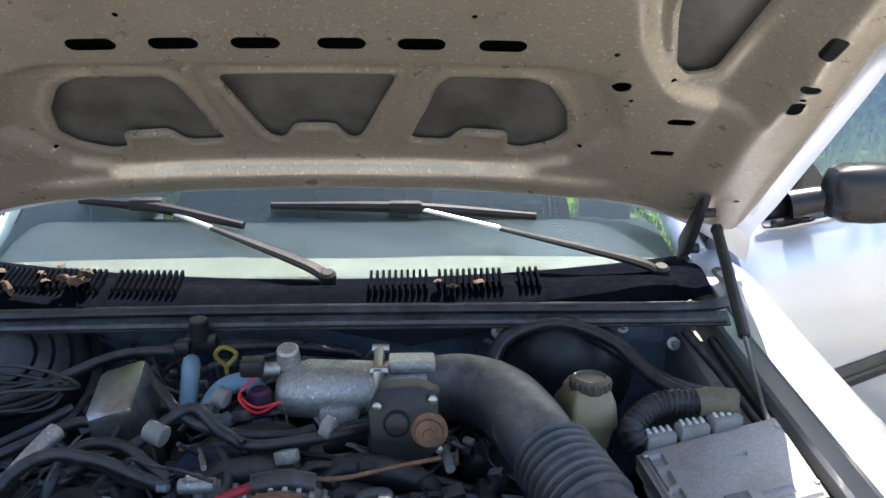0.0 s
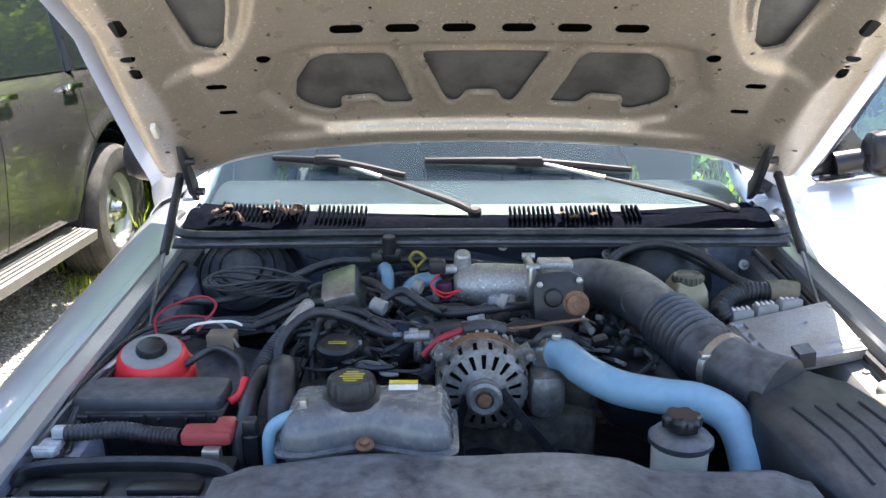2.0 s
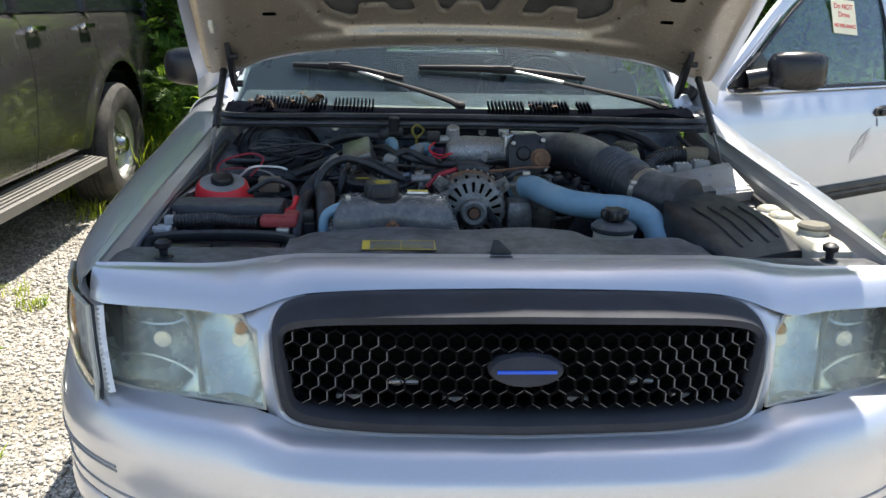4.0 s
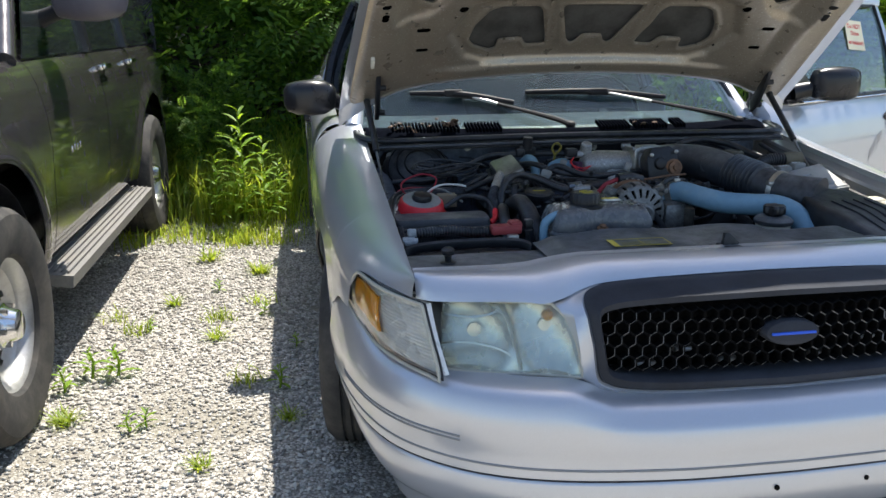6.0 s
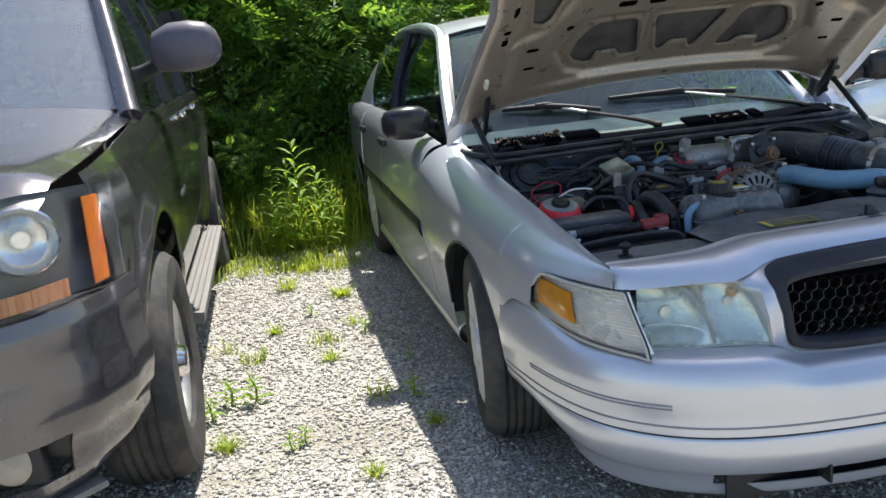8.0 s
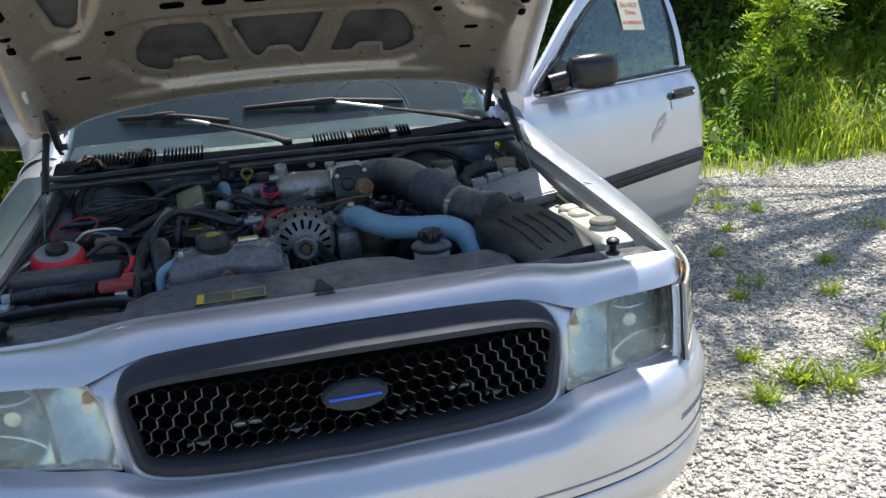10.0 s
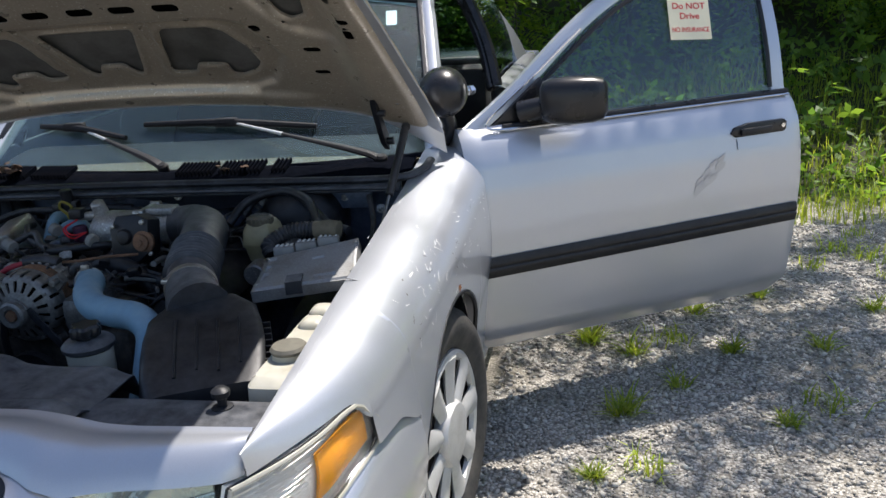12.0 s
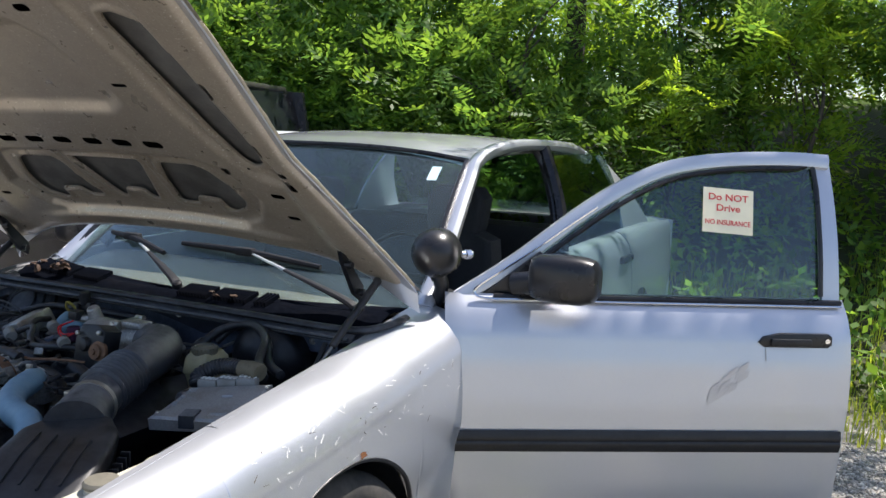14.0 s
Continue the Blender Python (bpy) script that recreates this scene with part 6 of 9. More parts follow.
box(bm, (-0.648, 0.63, 0.73), (0.29, 0.115, 0.11), 0.008)
part("body", bm, M_BLACK, fuse)
for k in range(6):
    bm = B()
    box(bm, (-0.77 + 0.05 * k, 0.570, 0.735), (0.006, 0.008, 0.09), 0.002)
    part("rib", bm, M_BLACK, fuse)
for x in (-0.76, -0.66, -0.55):
    bm = B()
    box(bm, (x, 0.571, 0.772), (0.03, 0.012, 0.03), 0.003)
    part("catch", bm, M_BLACK, fuse)

sw = thing("battery_switch", "round red battery cut-off switch with black knob", "switch")
SB = Vector((-0.690, 0.765, 0.790))
SA = Vector((0.05, -0.25, 1)).normalized()
bm = B()
lathe(bm, [(0.080, -0.03), (0.081, 0.004), (0.077, 0.010), (0.074, 0.012), (0.066, 0.040), (0.060, 0.046)], SB, SA, 36)
part("body", bm, M_REDP, sw, "red body")
bm = B()
lathe(bm, [(0.0595, 0.044), (0.058, 0.0475), (0.02, 0.048)], SB, SA, 36)
part("dial", bm, M_GREYP, sw, "grey dial plate")
bm = B()
loop = []
lathe(bm, [(0.030, 0.046), (0.031, 0.056), (0.027, 0.064), (0.012, 0.066)], SB, SA, 12)
part("knob", bm, M_BLACKG, sw, "black turning knob")
for k in range(3):
    bm = B()
    a = 2.1 * k + 0.6
    u, v, d = frame_of(SA)
    p = SB + d * 0.014 + u * 0.073 * math.cos(a) + v * 0.073 * math.sin(a)
    cyl(bm, p, p + d * 0.008, 0.007, seg=8)
    part("screw", bm, M_BLACK, sw)
box_b = B()
box(box_b, (-0.585, 0.90, 0.80), (0.06, 0.045, 0.04), 0.004)
solo("relay_block", box_b, material("tan_card", (0.24, 0.19, 0.13), 0.8, var=0.15), "small brown relay block beside the switch", "relay")

# wheelhouse hump behind, heater box
bm = B()
def hump(u, v):
    a = math.pi * v
    x = -0.72 + 0.30 * u
    r = 0.20 * (1 - 0.12 * u)
    return Vector((x, 0.93 - 0.22 * math.cos(a), 0.585 + (r - 0.05 * u) * math.sin(a)))
sheet(bm, hump, 8, 18, 0.006)
solo("wheelhouse_cover", bm, M_DUSTY, "dusty black rounded wheelhouse cover", "cover")
blower = thing("heater_blower", "dusty black domed heater blower on the firewall", "blower")
BLC, BLA = (-0.625, 1.335, 0.790), (0.05, -0.80, 0.75)
bm = B()
lathe(bm, [(0.001, 0.115), (0.04, 0.112), (0.09, 0.095), (0.125, 0.06), (0.135, 0.02), (0.14, -0.06)], BLC, BLA, 32, (False, True))
part("dome", bm, M_DUSTY, blower)
for r in (0.055, 0.085, 0.112):
    h = lerp_table([(0.04, 0.112), (0.09, 0.095), (0.125, 0.06)], r)
    bm = B()
    lathe(bm, [(r - 0.005, h), (r, h + 0.006), (r + 0.005, h - 0.004)], BLC, BLA, 32, (False, False))
    part("rib", bm, M_BLACK, blower)
bm = B()
lathe(bm, [(0.138, 0.0), (0.156, 0.004), (0.156, 0.016), (0.138, 0.022)], BLC, BLA, 32, (False, False))
part("flange", bm, M_BLACK, blower, "mounting flange")

# ---------------------------------------------------------------- coolant tank
tank = thing("coolant_tank", "dusty dark plastic coolant tank", "tank")
bm = B()
def tank_loop(z, grow):
    out = []
    for cx, cy in ring[::2]:
        x = -0.232 + cx * (0.142 + grow)
        y = 0.488 + cy * (0.082 + grow)
        if abs(x + 0.235) < 0.045 and cy < -0.5:
            y += 0.035 * (1 - (abs(x + 0.235) / 0.045) ** 2)
        out.append(Vector((x, y, z)))
    return out
rings(bm, [tank_loop(0.70, -0.012), tank_loop(0.790, -0.004), tank_loop(0.792, 0.009), tank_loop(0.797, 0.010), tank_loop(0.800, -0.002), tank_loop(0.812, 0.001), tank_loop(0.832, -0.004), tank_loop(0.850, -0.014), tank_loop(0.857, -0.030), tank_loop(0.860, -0.06)])
for k in range(2):
    tube(bm, [(-0.150 + 0.036 * k, 0.420, 0.80), (-0.150 + 0.036 * k, 0.431, 0.840), (-0.150 + 0.036 * k, 0.45, 0.852), (-0.150 + 0.036 * k, 0.54, 0.853)], 0.007, 8, 6)
M_TANK = material("smoked_plastic", (0.11, 0.115, 0.125), 0.25, var=0.12, scale=60, second=(0.20, 0.192, 0.178), mscale=22, mix=(0.44, 0.72), rvar=0.12)
part("body", bm, M_TANK, tank, "dusty smoked plastic body")
bm = B()
lathe(bm, [(0.016, 0.0), (0.016, 0.003), (0.009, 0.004), (0.009, 0.011), (0.001, 0.012)], (-0.235, 0.425, 0.803), (0, -0.25, 1), 12)
part("bolt", bm, M_RUST, tank, "rusty mounting bolt")
bm = B()
CB = Vector((-0.262, 0.500, 0.852))
lathe(bm, [(0.054, 0.0), (0.054, 0.007), (0.040, 0.010)], CB, (0, 0, 1), 32)
loops = []
for h, r in ((0.008, 0.040), (0.034, 0.040), (0.040, 0.036)):
    loops.append([CB + Vector((r * (1 + 0.03 * math.cos(18 * a)) * math.cos(a), r * (1 + 0.03 * math.cos(18 * a)) * math.sin(a), h)) for a in [2 * math.pi * k / 72 for k in range(72)]])
rings(bm, loops)
cap = part("cap", bm, M_BLACK, tank, "black cap with yellow print")
for k, (w, y) in enumerate(((0.022, 0.018), (0.036, 0.009), (0.040, 0.0), (0.034, -0.009), (0.022, -0.018))):
    bm = B()
    box(bm, CB + Vector((0.004 * (k % 2), y, 0.0405)), (w, 0.0026, 0.0008))
    part("print_line", bm, M_YEL, cap)
bm = B()
prism(bm, [(0, 0), (0.05, 0), (0.05, 0.014), (0, 0.014)], (-0.200, 0.533, 0.862), (1, 0, 0), (0, 0.9, 0.1), 0.001)
lb = part("warning_label", bm, M_YEL, tank, "yellow and white warning label")
bm = B()
prism(bm, [(0, 0), (0.05, 0), (0.05, 0.020), (0, 0.020)], (-0.200, 0.510, 0.8615), (1, 0, 0), (0, 1, 0.02), 0.001)
part("label_white", bm, M_WHITE, lb)
bm = B()
tube(bm, [(-0.335, 0.455, 0.842), (-0.365, 0.452, 0.838), (-0.393, 0.45, 0.815), (-0.395, 0.445, 0.76), (-0.39, 0.43, 0.70)], 0.012, 10, 6)
solo("overflow_hose", bm, M_BHOSE, "pale blue small coolant hose", "hose")
bm = B()
cyl(bm, (-0.345, 0.455, 0.842), (-0.330, 0.455, 0.843), 0.0165, seg=14)
box(bm, (-0.338, 0.462, 0.862), (0.012, 0.016, 0.014), 0.002)
solo("hose_clamp", bm, M_STEEL, "small steel hose clamp", "clamp", "hose clamps")
bm = B()
cyl(bm, (-0.428, 0.47, 0.70), (-0.432, 0.475, 0.80), 0.017, seg=8, bev=0.003)
box(bm, (-0.432, 0.475, 0.81), (0.024, 0.024, 0.035), 0.004)
solo("pressure_switch", bm, M_BLACK, "black plug on the coolant line", "switch")

# ---------------------------------------------------------------- alternator
alt = thing("alternator", "cast aluminium alternator with a slotted housing", "alternator")
AC = Vector((-0.027, 0.650, 0.785))


def slotted_bell(u, v):
    """Front bell of the housing: from the bearing out to the rim and back along the barrel."""
    r, d = (lerp_table([(0, 0.034), (0.12, 0.046), (0.55, 0.080), (0.66, 0.088), (1, 0.090)], v), lerp_table([(0, 0.004), (0.12, 0.008), (0.55, 0.020), (0.66, 0.030), (1, 0.066)], v))
    a = 2 * math.pi * u
    return AC + Vector((r * math.cos(a), d, r * math.sin(a)))


def not_slot(u, v):
    k = (u * 18) % 1.0
    if 0.16 < v < 0.50:
        return not 0.30 < k < 0.72
    if 0.60 < v < 0.92:
        return not 0.36 < (k + 0.5) % 1.0 < 0.68
    return True


bm = B()
sheet(bm, slotted_bell, 180, 25, 0.005, keep=not_slot)
for k in range(0, 360, 30):
    lathe(bm, [(0.0045, 0.0), (0.0045, 0.004), (0.002, 0.005)], AC + Vector((0.083 * math.cos(radians(k)), 0.019, 0.083 * math.sin(radians(k)))), (0, -1, 0), 6) if k % 90 == 30 else None
part("housing", bm, M_ALUD, alt, "slotted cast housing")
for a in (0.62, 2.50, 3.9, 5.4):
    c, s_ = math.cos(a), math.sin(a)
    fb = B()
    prism(fb, [(-0.020, -0.016), (0.020, -0.016), (0.014, 0.022), (-0.014, 0.022)], AC + Vector((0.096 * c, 0.052, 0.096 * s_)), (-s_, 0, c), (c, 0, s_), 0.022, 0.003)
    cyl(fb, AC + Vector((0.108 * c, 0.028, 0.108 * s_)), AC + Vector((0.108 * c, 0.075, 0.108 * s_)), 0.0085, seg=10, bev=0.002)
    part("mounting_lug", fb, M_ALUD, alt)
bm = B()
lathe(bm, [(0.030, 0.03), (0.078, 0.036), (0.082, 0.062), (0.082, 0.13), (0.07, 0.14)], AC, (0, 1, 0), 32)
part("core", bm, M_HOLE, alt, "dark winding core")
bm = B()
lathe(bm, [(0.083, 0.066), (0.0915, 0.068), (0.0915, 0.096), (0.083, 0.098)], AC, (0, 1, 0), 48, (False, False))
part("stator_band", bm, M_RUST, alt, "rusty brown stator band")
bm = B()
for k in range(30):
    a = 2 * math.pi * k / 30
    box(bm, AC + Vector((0.089 * math.cos(a), 0.116, -0.089 * math.sin(a))), (0.010, 0.034, 0.007), 0.0015, Matrix.Rotation(a, 4, "Y"), 1)
lathe(bm, [(0.070, 0.10), (0.087, 0.10), (0.087, 0.136), (0.070, 0.142)], AC, (0, 1, 0), 40)
part("rear_bell", bm, M_ALU, alt, "finned cast rear bell")
bm = B()
lathe(bm, [(0.012, -0.012), (0.016, -0.016), (0.018, -0.024), (0.028, -0.026), (0.034, -0.022), (0.034, -0.010), (0.029, -0.007), (0.034, -0.004), (0.034, 0.0), (0.029, 0.003), (0.034, 0.006), (0.034, 0.012), (0.02, 0.014)], AC, (0, 1, 0), 36)
pu = part("pulley", bm, M_ALUD, alt, "worn steel pulley")
bm = B()
lathe(bm, [(0.001, -0.026), (0.013, -0.026), (0.015, -0.014)], AC, (0, 1, 0), 12, (False, True))
part("nut", bm, M_RUST, pu)
bm = B()
tube(bm, [AC + Vector((-0.033, -0.002, 0.0)), AC + Vector((-0.05, -0.002, -0.09)), AC + Vector((-0.02, -0.002, -0.22))], 0.004, 6, 4, flat=2.6)
tube(bm, [AC + Vector((0.033, -0.002, 0.01)), AC + Vector((0.10, -0.002, -0.08)), AC + Vector((0.20, -0.002, -0.20))], 0.004, 6, 4, flat=2.6)
solo("drive_belt", bm, M_HOSE, "black ribbed drive belt", "belt")
bm = B()
for p, r in (((-0.03, 0.66, 0.60), 0.075), ((0.13, 0.66, 0.62), 0.05), ((-0.16, 0.66, 0.62), 0.05)):
    lathe(bm, [(0.012, -0.012), (r, -0.010), (r, 0.012), (0.02, 0.014)], p, (0, 1, 0), 28)
solo("lower_pulleys", bm, M_BLACK, "dark lower drive pulleys", "pulley", kind="stuff")
bm = B()
box(bm, (0.10, 0.725, 0.76), (0.075, 0.09, 0.095), 0.024)
box(bm, (0.13, 0.76, 0.80), (0.06, 0.06, 0.07), 0.015)
solo("thermostat_housing", bm, M_ALUD, "dull cast thermostat housing", "housing")
bm = B()
prism(bm, rounded([(-0.222, 0.745), (-0.222, 0.805), (-0.200, 0.835), (-0.112, 0.838), (-0.105, 0.745)], 3), (0, 0.715, 0), (1, 0, 0), (0, 0.25, 1), -0.05, 0.008)
solo("dark_blue_cover", bm, material("navy_plastic", (0.022, 0.035, 0.075), 0.5, var=0.15, scale=40, second=(0.06, 0.07, 0.10), mscale=12), "navy blue plastic sensor cover", "cover")

# ---------------------------------------------------------------- engine mass
eng = thing("engine", "dusty V8 engine with black valve covers", "engine")
bm = B()
box(bm, (0.0, 1.02, 0.56), (0.42, 0.60, 0.30), 0.03)
for k in range(10):
    random.seed(70 + k)
    box(bm, (random.uniform(-0.25, 0.25), random.uniform(0.76, 1.2), random.uniform(0.66, 0.74)), (random.uniform(0.05, 0.14), random.uniform(0.05, 0.14), random.uniform(0.05, 0.12)), 0.012, Matrix.Rotation(random.uniform(-0.4, 0.4), 4, "Z"))
part("block", bm, material("oily_block", (0.07, 0.068, 0.065), 0.55, 0.4, var=0.25, scale=60, second=(0.15, 0.135, 0.11), mscale=14), eng, "grimy engine block")
for s in (-1, 1):
    bm = B()
    box(bm, (s * 0.32, 1.02, 0.70), (0.16, 0.56, 0.14), 0.03, Matrix.Rotation(s * radians(28), 4, "Y"))
    for k in range(4):
        box(bm, (s * 0.27, 0.84 + 0.12 * k, 0.79), (0.05, 0.06, 0.05), 0.01, Matrix.Rotation(s * radians(28), 4, "Y"))
        cyl(bm, (s * 0.27, 0.84 + 0.12 * k, 0.79), (s * 0.29, 0.84 + 0.12 * k, 0.83), 0.012, seg=10)
    part("valve_cover", bm, M_BLACK, eng, "black valve cover with coils")
for k in range(8):
    bm = B()
    s = -1 if k < 4 else 1
    y = 0.86 + 0.11 * (k % 4)
    tube(bm, [(s * 0.24, y, 0.70), (s * 0.18, y + 0.01, 0.80), (s * 0.08, y + 0.02, 0.83), (s * 0.02, y + 0.03, 0.80)], 0.024, 10, 5)
    part("intake_runner", bm, M_BLACK, eng, "black intake runner")
bm = B()
cyl(bm, (-0.318, 0.78, 0.77), (-0.318, 0.775, 0.83), 0.032, seg=20)
oc = part("filler_neck", bm, M_BLACK, eng)
bm = B()
lathe(bm, [(0.042, 0.0), (0.043, 0.014), (0.036, 0.020)], (-0.318, 0.775, 0.826), (0, -0.15, 1), 20)
oil = part("oil_cap", bm, M_BLACK, oc, "black oil cap with yellow print")
for k in range(3):
    bm = B()
    box(bm, (-0.318, 0.762 + 0.010 * k, 0.8472 - 0.0005 * k), (0.036, 0.0022, 0.0008))
    part("print_line", bm, M_YEL, oc)

# plenum, throttle body and intake duct
plen = thing("intake_plenum", "rough cast aluminium intake plenum", "plenum")
bm = B()
secs = []
for x, ry, rz, dz, dy in ((-0.075, 0.035, 0.030, -0.01, 0.0), (-0.06, 0.05, 0.043, -0.004, 0.0), (-0.02, 0.058, 0.050, 0.0, 0.0), (0.05, 0.056, 0.048, 0.0, 0.0), (0.095, 0.050, 0.046, 0.0, 0.0)):
    secs.append([Vector((x, 1.085 + dy + ry * math.cos(2 * math.pi * k / 20), 0.868 + dz + rz * math.sin(2 * math.pi * k / 20))) for k in range(20)])
rings(bm, secs)
box(bm, (0.035, 1.045, 0.815), (0.07, 0.05, 0.09), 0.012)
box(bm, (0.0, 1.03, 0.775), (0.17, 0.06, 0.03), 0.01)
part("casting", bm, M_ALU, plen)
bm = B()
box(bm, (0.103, 1.075, 0.868), (0.018, 0.12, 0.125), 0.006)
for y, z in ((1.03, 0.925), (1.125, 0.925), (1.03, 0.815)):
    cyl(bm, (0.09, y, z), (0.12, y, z), 0.009, seg=8)
part("flange", bm, M_STEEL, plen, "steel flange with bolts")
bm = B()
cyl(bm, (0.112, 1.075, 0.868), (0.20, 1.07, 0.872), 0.050, 0.052, 24, 0.004)
box(bm, (0.16, 1.06, 0.925), (0.08, 0.05, 0.02), 0.005)
tb = part("throttle_body", bm, M_ALU, plen, "throttle body")
bm = B()
prism(bm, [(-0.055, -0.055), (0.02, -0.065), (0.05, -0.04), (0.052, 0.045), (0.02, 0.06), (-0.04, 0.055), (-0.06, 0.02)], (0.150, 0.955, 0.880), (1, 0, 0), (0, 0.25, 1), 0.06, 0.008)
part("valve_body", bm, M_BLACK, tb, "black control valve body")
bm = B()
lathe(bm, [(0.020, 0.0), (0.021, 0.014), (0.017, 0.02), (0.01, 0.022)], (0.135, 0.905, 0.895), (0, -1, 0.2), 20)
part("sensor", bm, M_BLACK, tb)
bm = B()
lathe(bm, [(0.030, 0.0), (0.030, 0.010), (0.022, 0.014), (0.021, 0.022), (0.009, 0.024), (0.008, 0.030)], (0.184, 0.905, 0.880), (0, -1, 0.2), 20)
part("rusty_cap", bm, M_RUST, tb, "rusty round cap")
for x, y, z in ((0.105, 0.9, 0.925), (0.19, 0.9, 0.935), (0.20, 0.9, 0.85), (0.115, 0.9, 0.84)):
    bm = B()
    lathe(bm, [(0.007, 0), (0.007, 0.006), (0.003, 0.008)], (x, y, z), (0, -1, 0.2), 6)
    part("screw", bm, M_STEEL, tb)

duct = thing("intake_duct", "black rubber intake duct with bellows", "duct")
bm = B()
tube(bm, [(0.195, 1.07, 0.872), (0.25, 1.06, 0.878), (0.305, 1.01, 0.88), (0.335, 0.94, 0.878), (0.355, 0.87, 0.872), (0.368, 0.83, 0.868)], [0.056, 0.058, 0.060, 0.060, 0.058, 0.056], 24, 8)
lathe(bm, [(0.032, 0.0), (0.030, 0.020), (0.024, 0.026)], (0.318, 0.90, 0.882), (-0.75, -0.5, 0.25), 18)
part("elbow", bm, M_DUSTY, duct, "smooth black elbow")
bm = B()
tube(bm, [(0.366, 0.838, 0.869), (0.385, 0.775, 0.860), (0.405, 0.715, 0.850)], 0.066, 28, 8, ribs=0.010, pitch=0.0165)
part("bellows", bm, M_DUSTY, duct, "ribbed bellows")
bm = B()
tube(bm, [(0.402, 0.722, 0.851), (0.425, 0.675, 0.842), (0.455, 0.62, 0.835), (0.50, 0.56, 0.825)], [0.056, 0.058, 0.060, 0.072], 24, 8)
part("collar", bm, M_DUSTY, duct)
bm = B()
tube(bm, [(0.4265, 0.672, 0.8415), (0.4335, 0.658, 0.840)], 0.0612, 28, 1)
box(bm, (0.385, 0.642, 0.868), (0.02, 0.022, 0.012), 0.003)
part("clamp", bm, M_STEEL, duct, "steel band clamp")

abox = thing("air_box", "ribbed black plastic air filter box", "air box")
bm = B()
def ab_loop(f):
    """f 0..1 from the duct end towards the front corner."""
    c = Vector((0.50, 0.565, 0.80)).lerp(Vector((0.615, 0.300, 0.715)), f)
    w = lerp_table([(0, 0.075), (0.2, 0.115), (0.5, 0.125), (0.9, 0.120), (1, 0.105)], f)
    h = lerp_table([(0, 0.055), (0.25, 0.068), (0.6, 0.075), (1, 0.06)], f)
    ux = Vector((0.88, 0.38, 0.02)).normalized()
    uz = Vector((0.05, 0.25, 1)).normalized()
    out = []
    for cx, cy in ring[::4]:
        hh = h if cy > 0 else 0.12
        out.append(c + ux * (cx * w) + uz * (cy * hh))
    return out
rings(bm, [ab_loop(f) for f in (0.0, 0.06, 0.2, 0.4, 0.6, 0.8, 0.94, 1.0)])
for k in range(4):
    a, b = 0.30 + 0.03 * k, 0.88 - 0.04 * (k % 2)
    ux = Vector((0.88, 0.38, 0.02)).normalized()
    def top(f, q):
        c = Vector((0.50, 0.565, 0.80)).lerp(Vector((0.615, 0.300, 0.715)), f)
        return c + ux * q + Vector((0.05, 0.25, 1)).normalized() * (lerp_table([(0, 0.055), (0.25, 0.068), (0.6, 0.075), (1, 0.06)], f) + 0.001)
    q = -0.055 + 0.042 * k
    rib_bm = B()
    tube(rib_bm, [top(a, q), top((a + b) / 2, q), top(b, q)], 0.0032, 6, 4)
    part("rib", rib_bm, M_BLACK, abox)
part("lid", bm, M_BLACK, abox, "matt black ribbed lid")
for k in range(12):
    bm = B()
    ux = Vector((0.88, 0.38, 0.02)).normalized()
    f = 0.15 + 0.07 * k
    c = Vector((0.50, 0.565, 0.775)).lerp(Vector((0.615, 0.300, 0.70)), f) + ux * 0.132
    box(bm, c, (0.022, 0.006, 0.06), 0.001, Matrix.Rotation(radians(24), 4, "Z"), 1)
    part("fin", bm, M_BLACK, abox)
bm = B()
box(bm, (0.625, 0.44, 0.66), (0.24, 0.34, 0.10), 0.02, Matrix.Rotation(radians(24), 4, "Z"))
part("base", bm, M_DUSTY, abox)

# ---------------------------------------------------------------- driver side units
ecu = thing("control_module", "flat grey alloy control module with multi-pin plugs", "control unit")
E0, E1, E2, E3 = Vector((0.540, 0.735, 0.805)), Vector((0.778, 0.800, 0.815)), Vector((0.752, 0.945, 0.870)), Vector((0.515, 0.905, 0.832))
EU, EV = (E1 - E0), (E3 - E0)
bm = B()
def eq(u, v):
    return E0.lerp(E1, u).lerp(E3.lerp(E2, u), v)
nE = EU.cross(EV).normalized()
POCKETS = ((0.085, 0.36, 0.030, 0.085, 0.007), (0.085, 0.60, 0.024, 0.075, 0.007), (0.10, 0.83, 0.035, 0.055, 0.006), (0.70, 0.15, 0.105, 0.035, 0.004), (0.60, 0.66, 0.055, 0.012, 0.005))


def case_relief(u, v):
    """Pressed relief of the lid: a stepped rim, shallow pockets and a groove."""
    h = 0.004 * sstep(0.015, 0.03, min(u, 1 - u, v * 0.7, 0.75 * (1 - v))) - 0.004 * (1 - sstep(0.04, 0.05, u)) * sstep(0.2, 0.22, v)
    for cu, cv, hu, hv_, deep_ in POCKETS:
        h -= deep_ * sstep(0.012, -0.004, max(abs(u - cu) - hu, (abs(v - cv) - hv_) * 0.7))
    return h


sheet(bm, lambda u, v: eq(u, v) + nE * case_relief(u, v), 96, 64, 0.03)
part("case", bm, M_ECU, ecu, sharp=30)
bm = B()
sheet(bm, lambda a, b: eq(0.41 + 0.16 * (a - 0.5), -0.03 + 0.24 * b) + nE * (0.012 - 0.030 * sstep(0.16, 0.0, b)), 6, 12, 0.006)
part("clamp", bm, M_DUSTY, ecu, "dark plastic clamp over the edge")
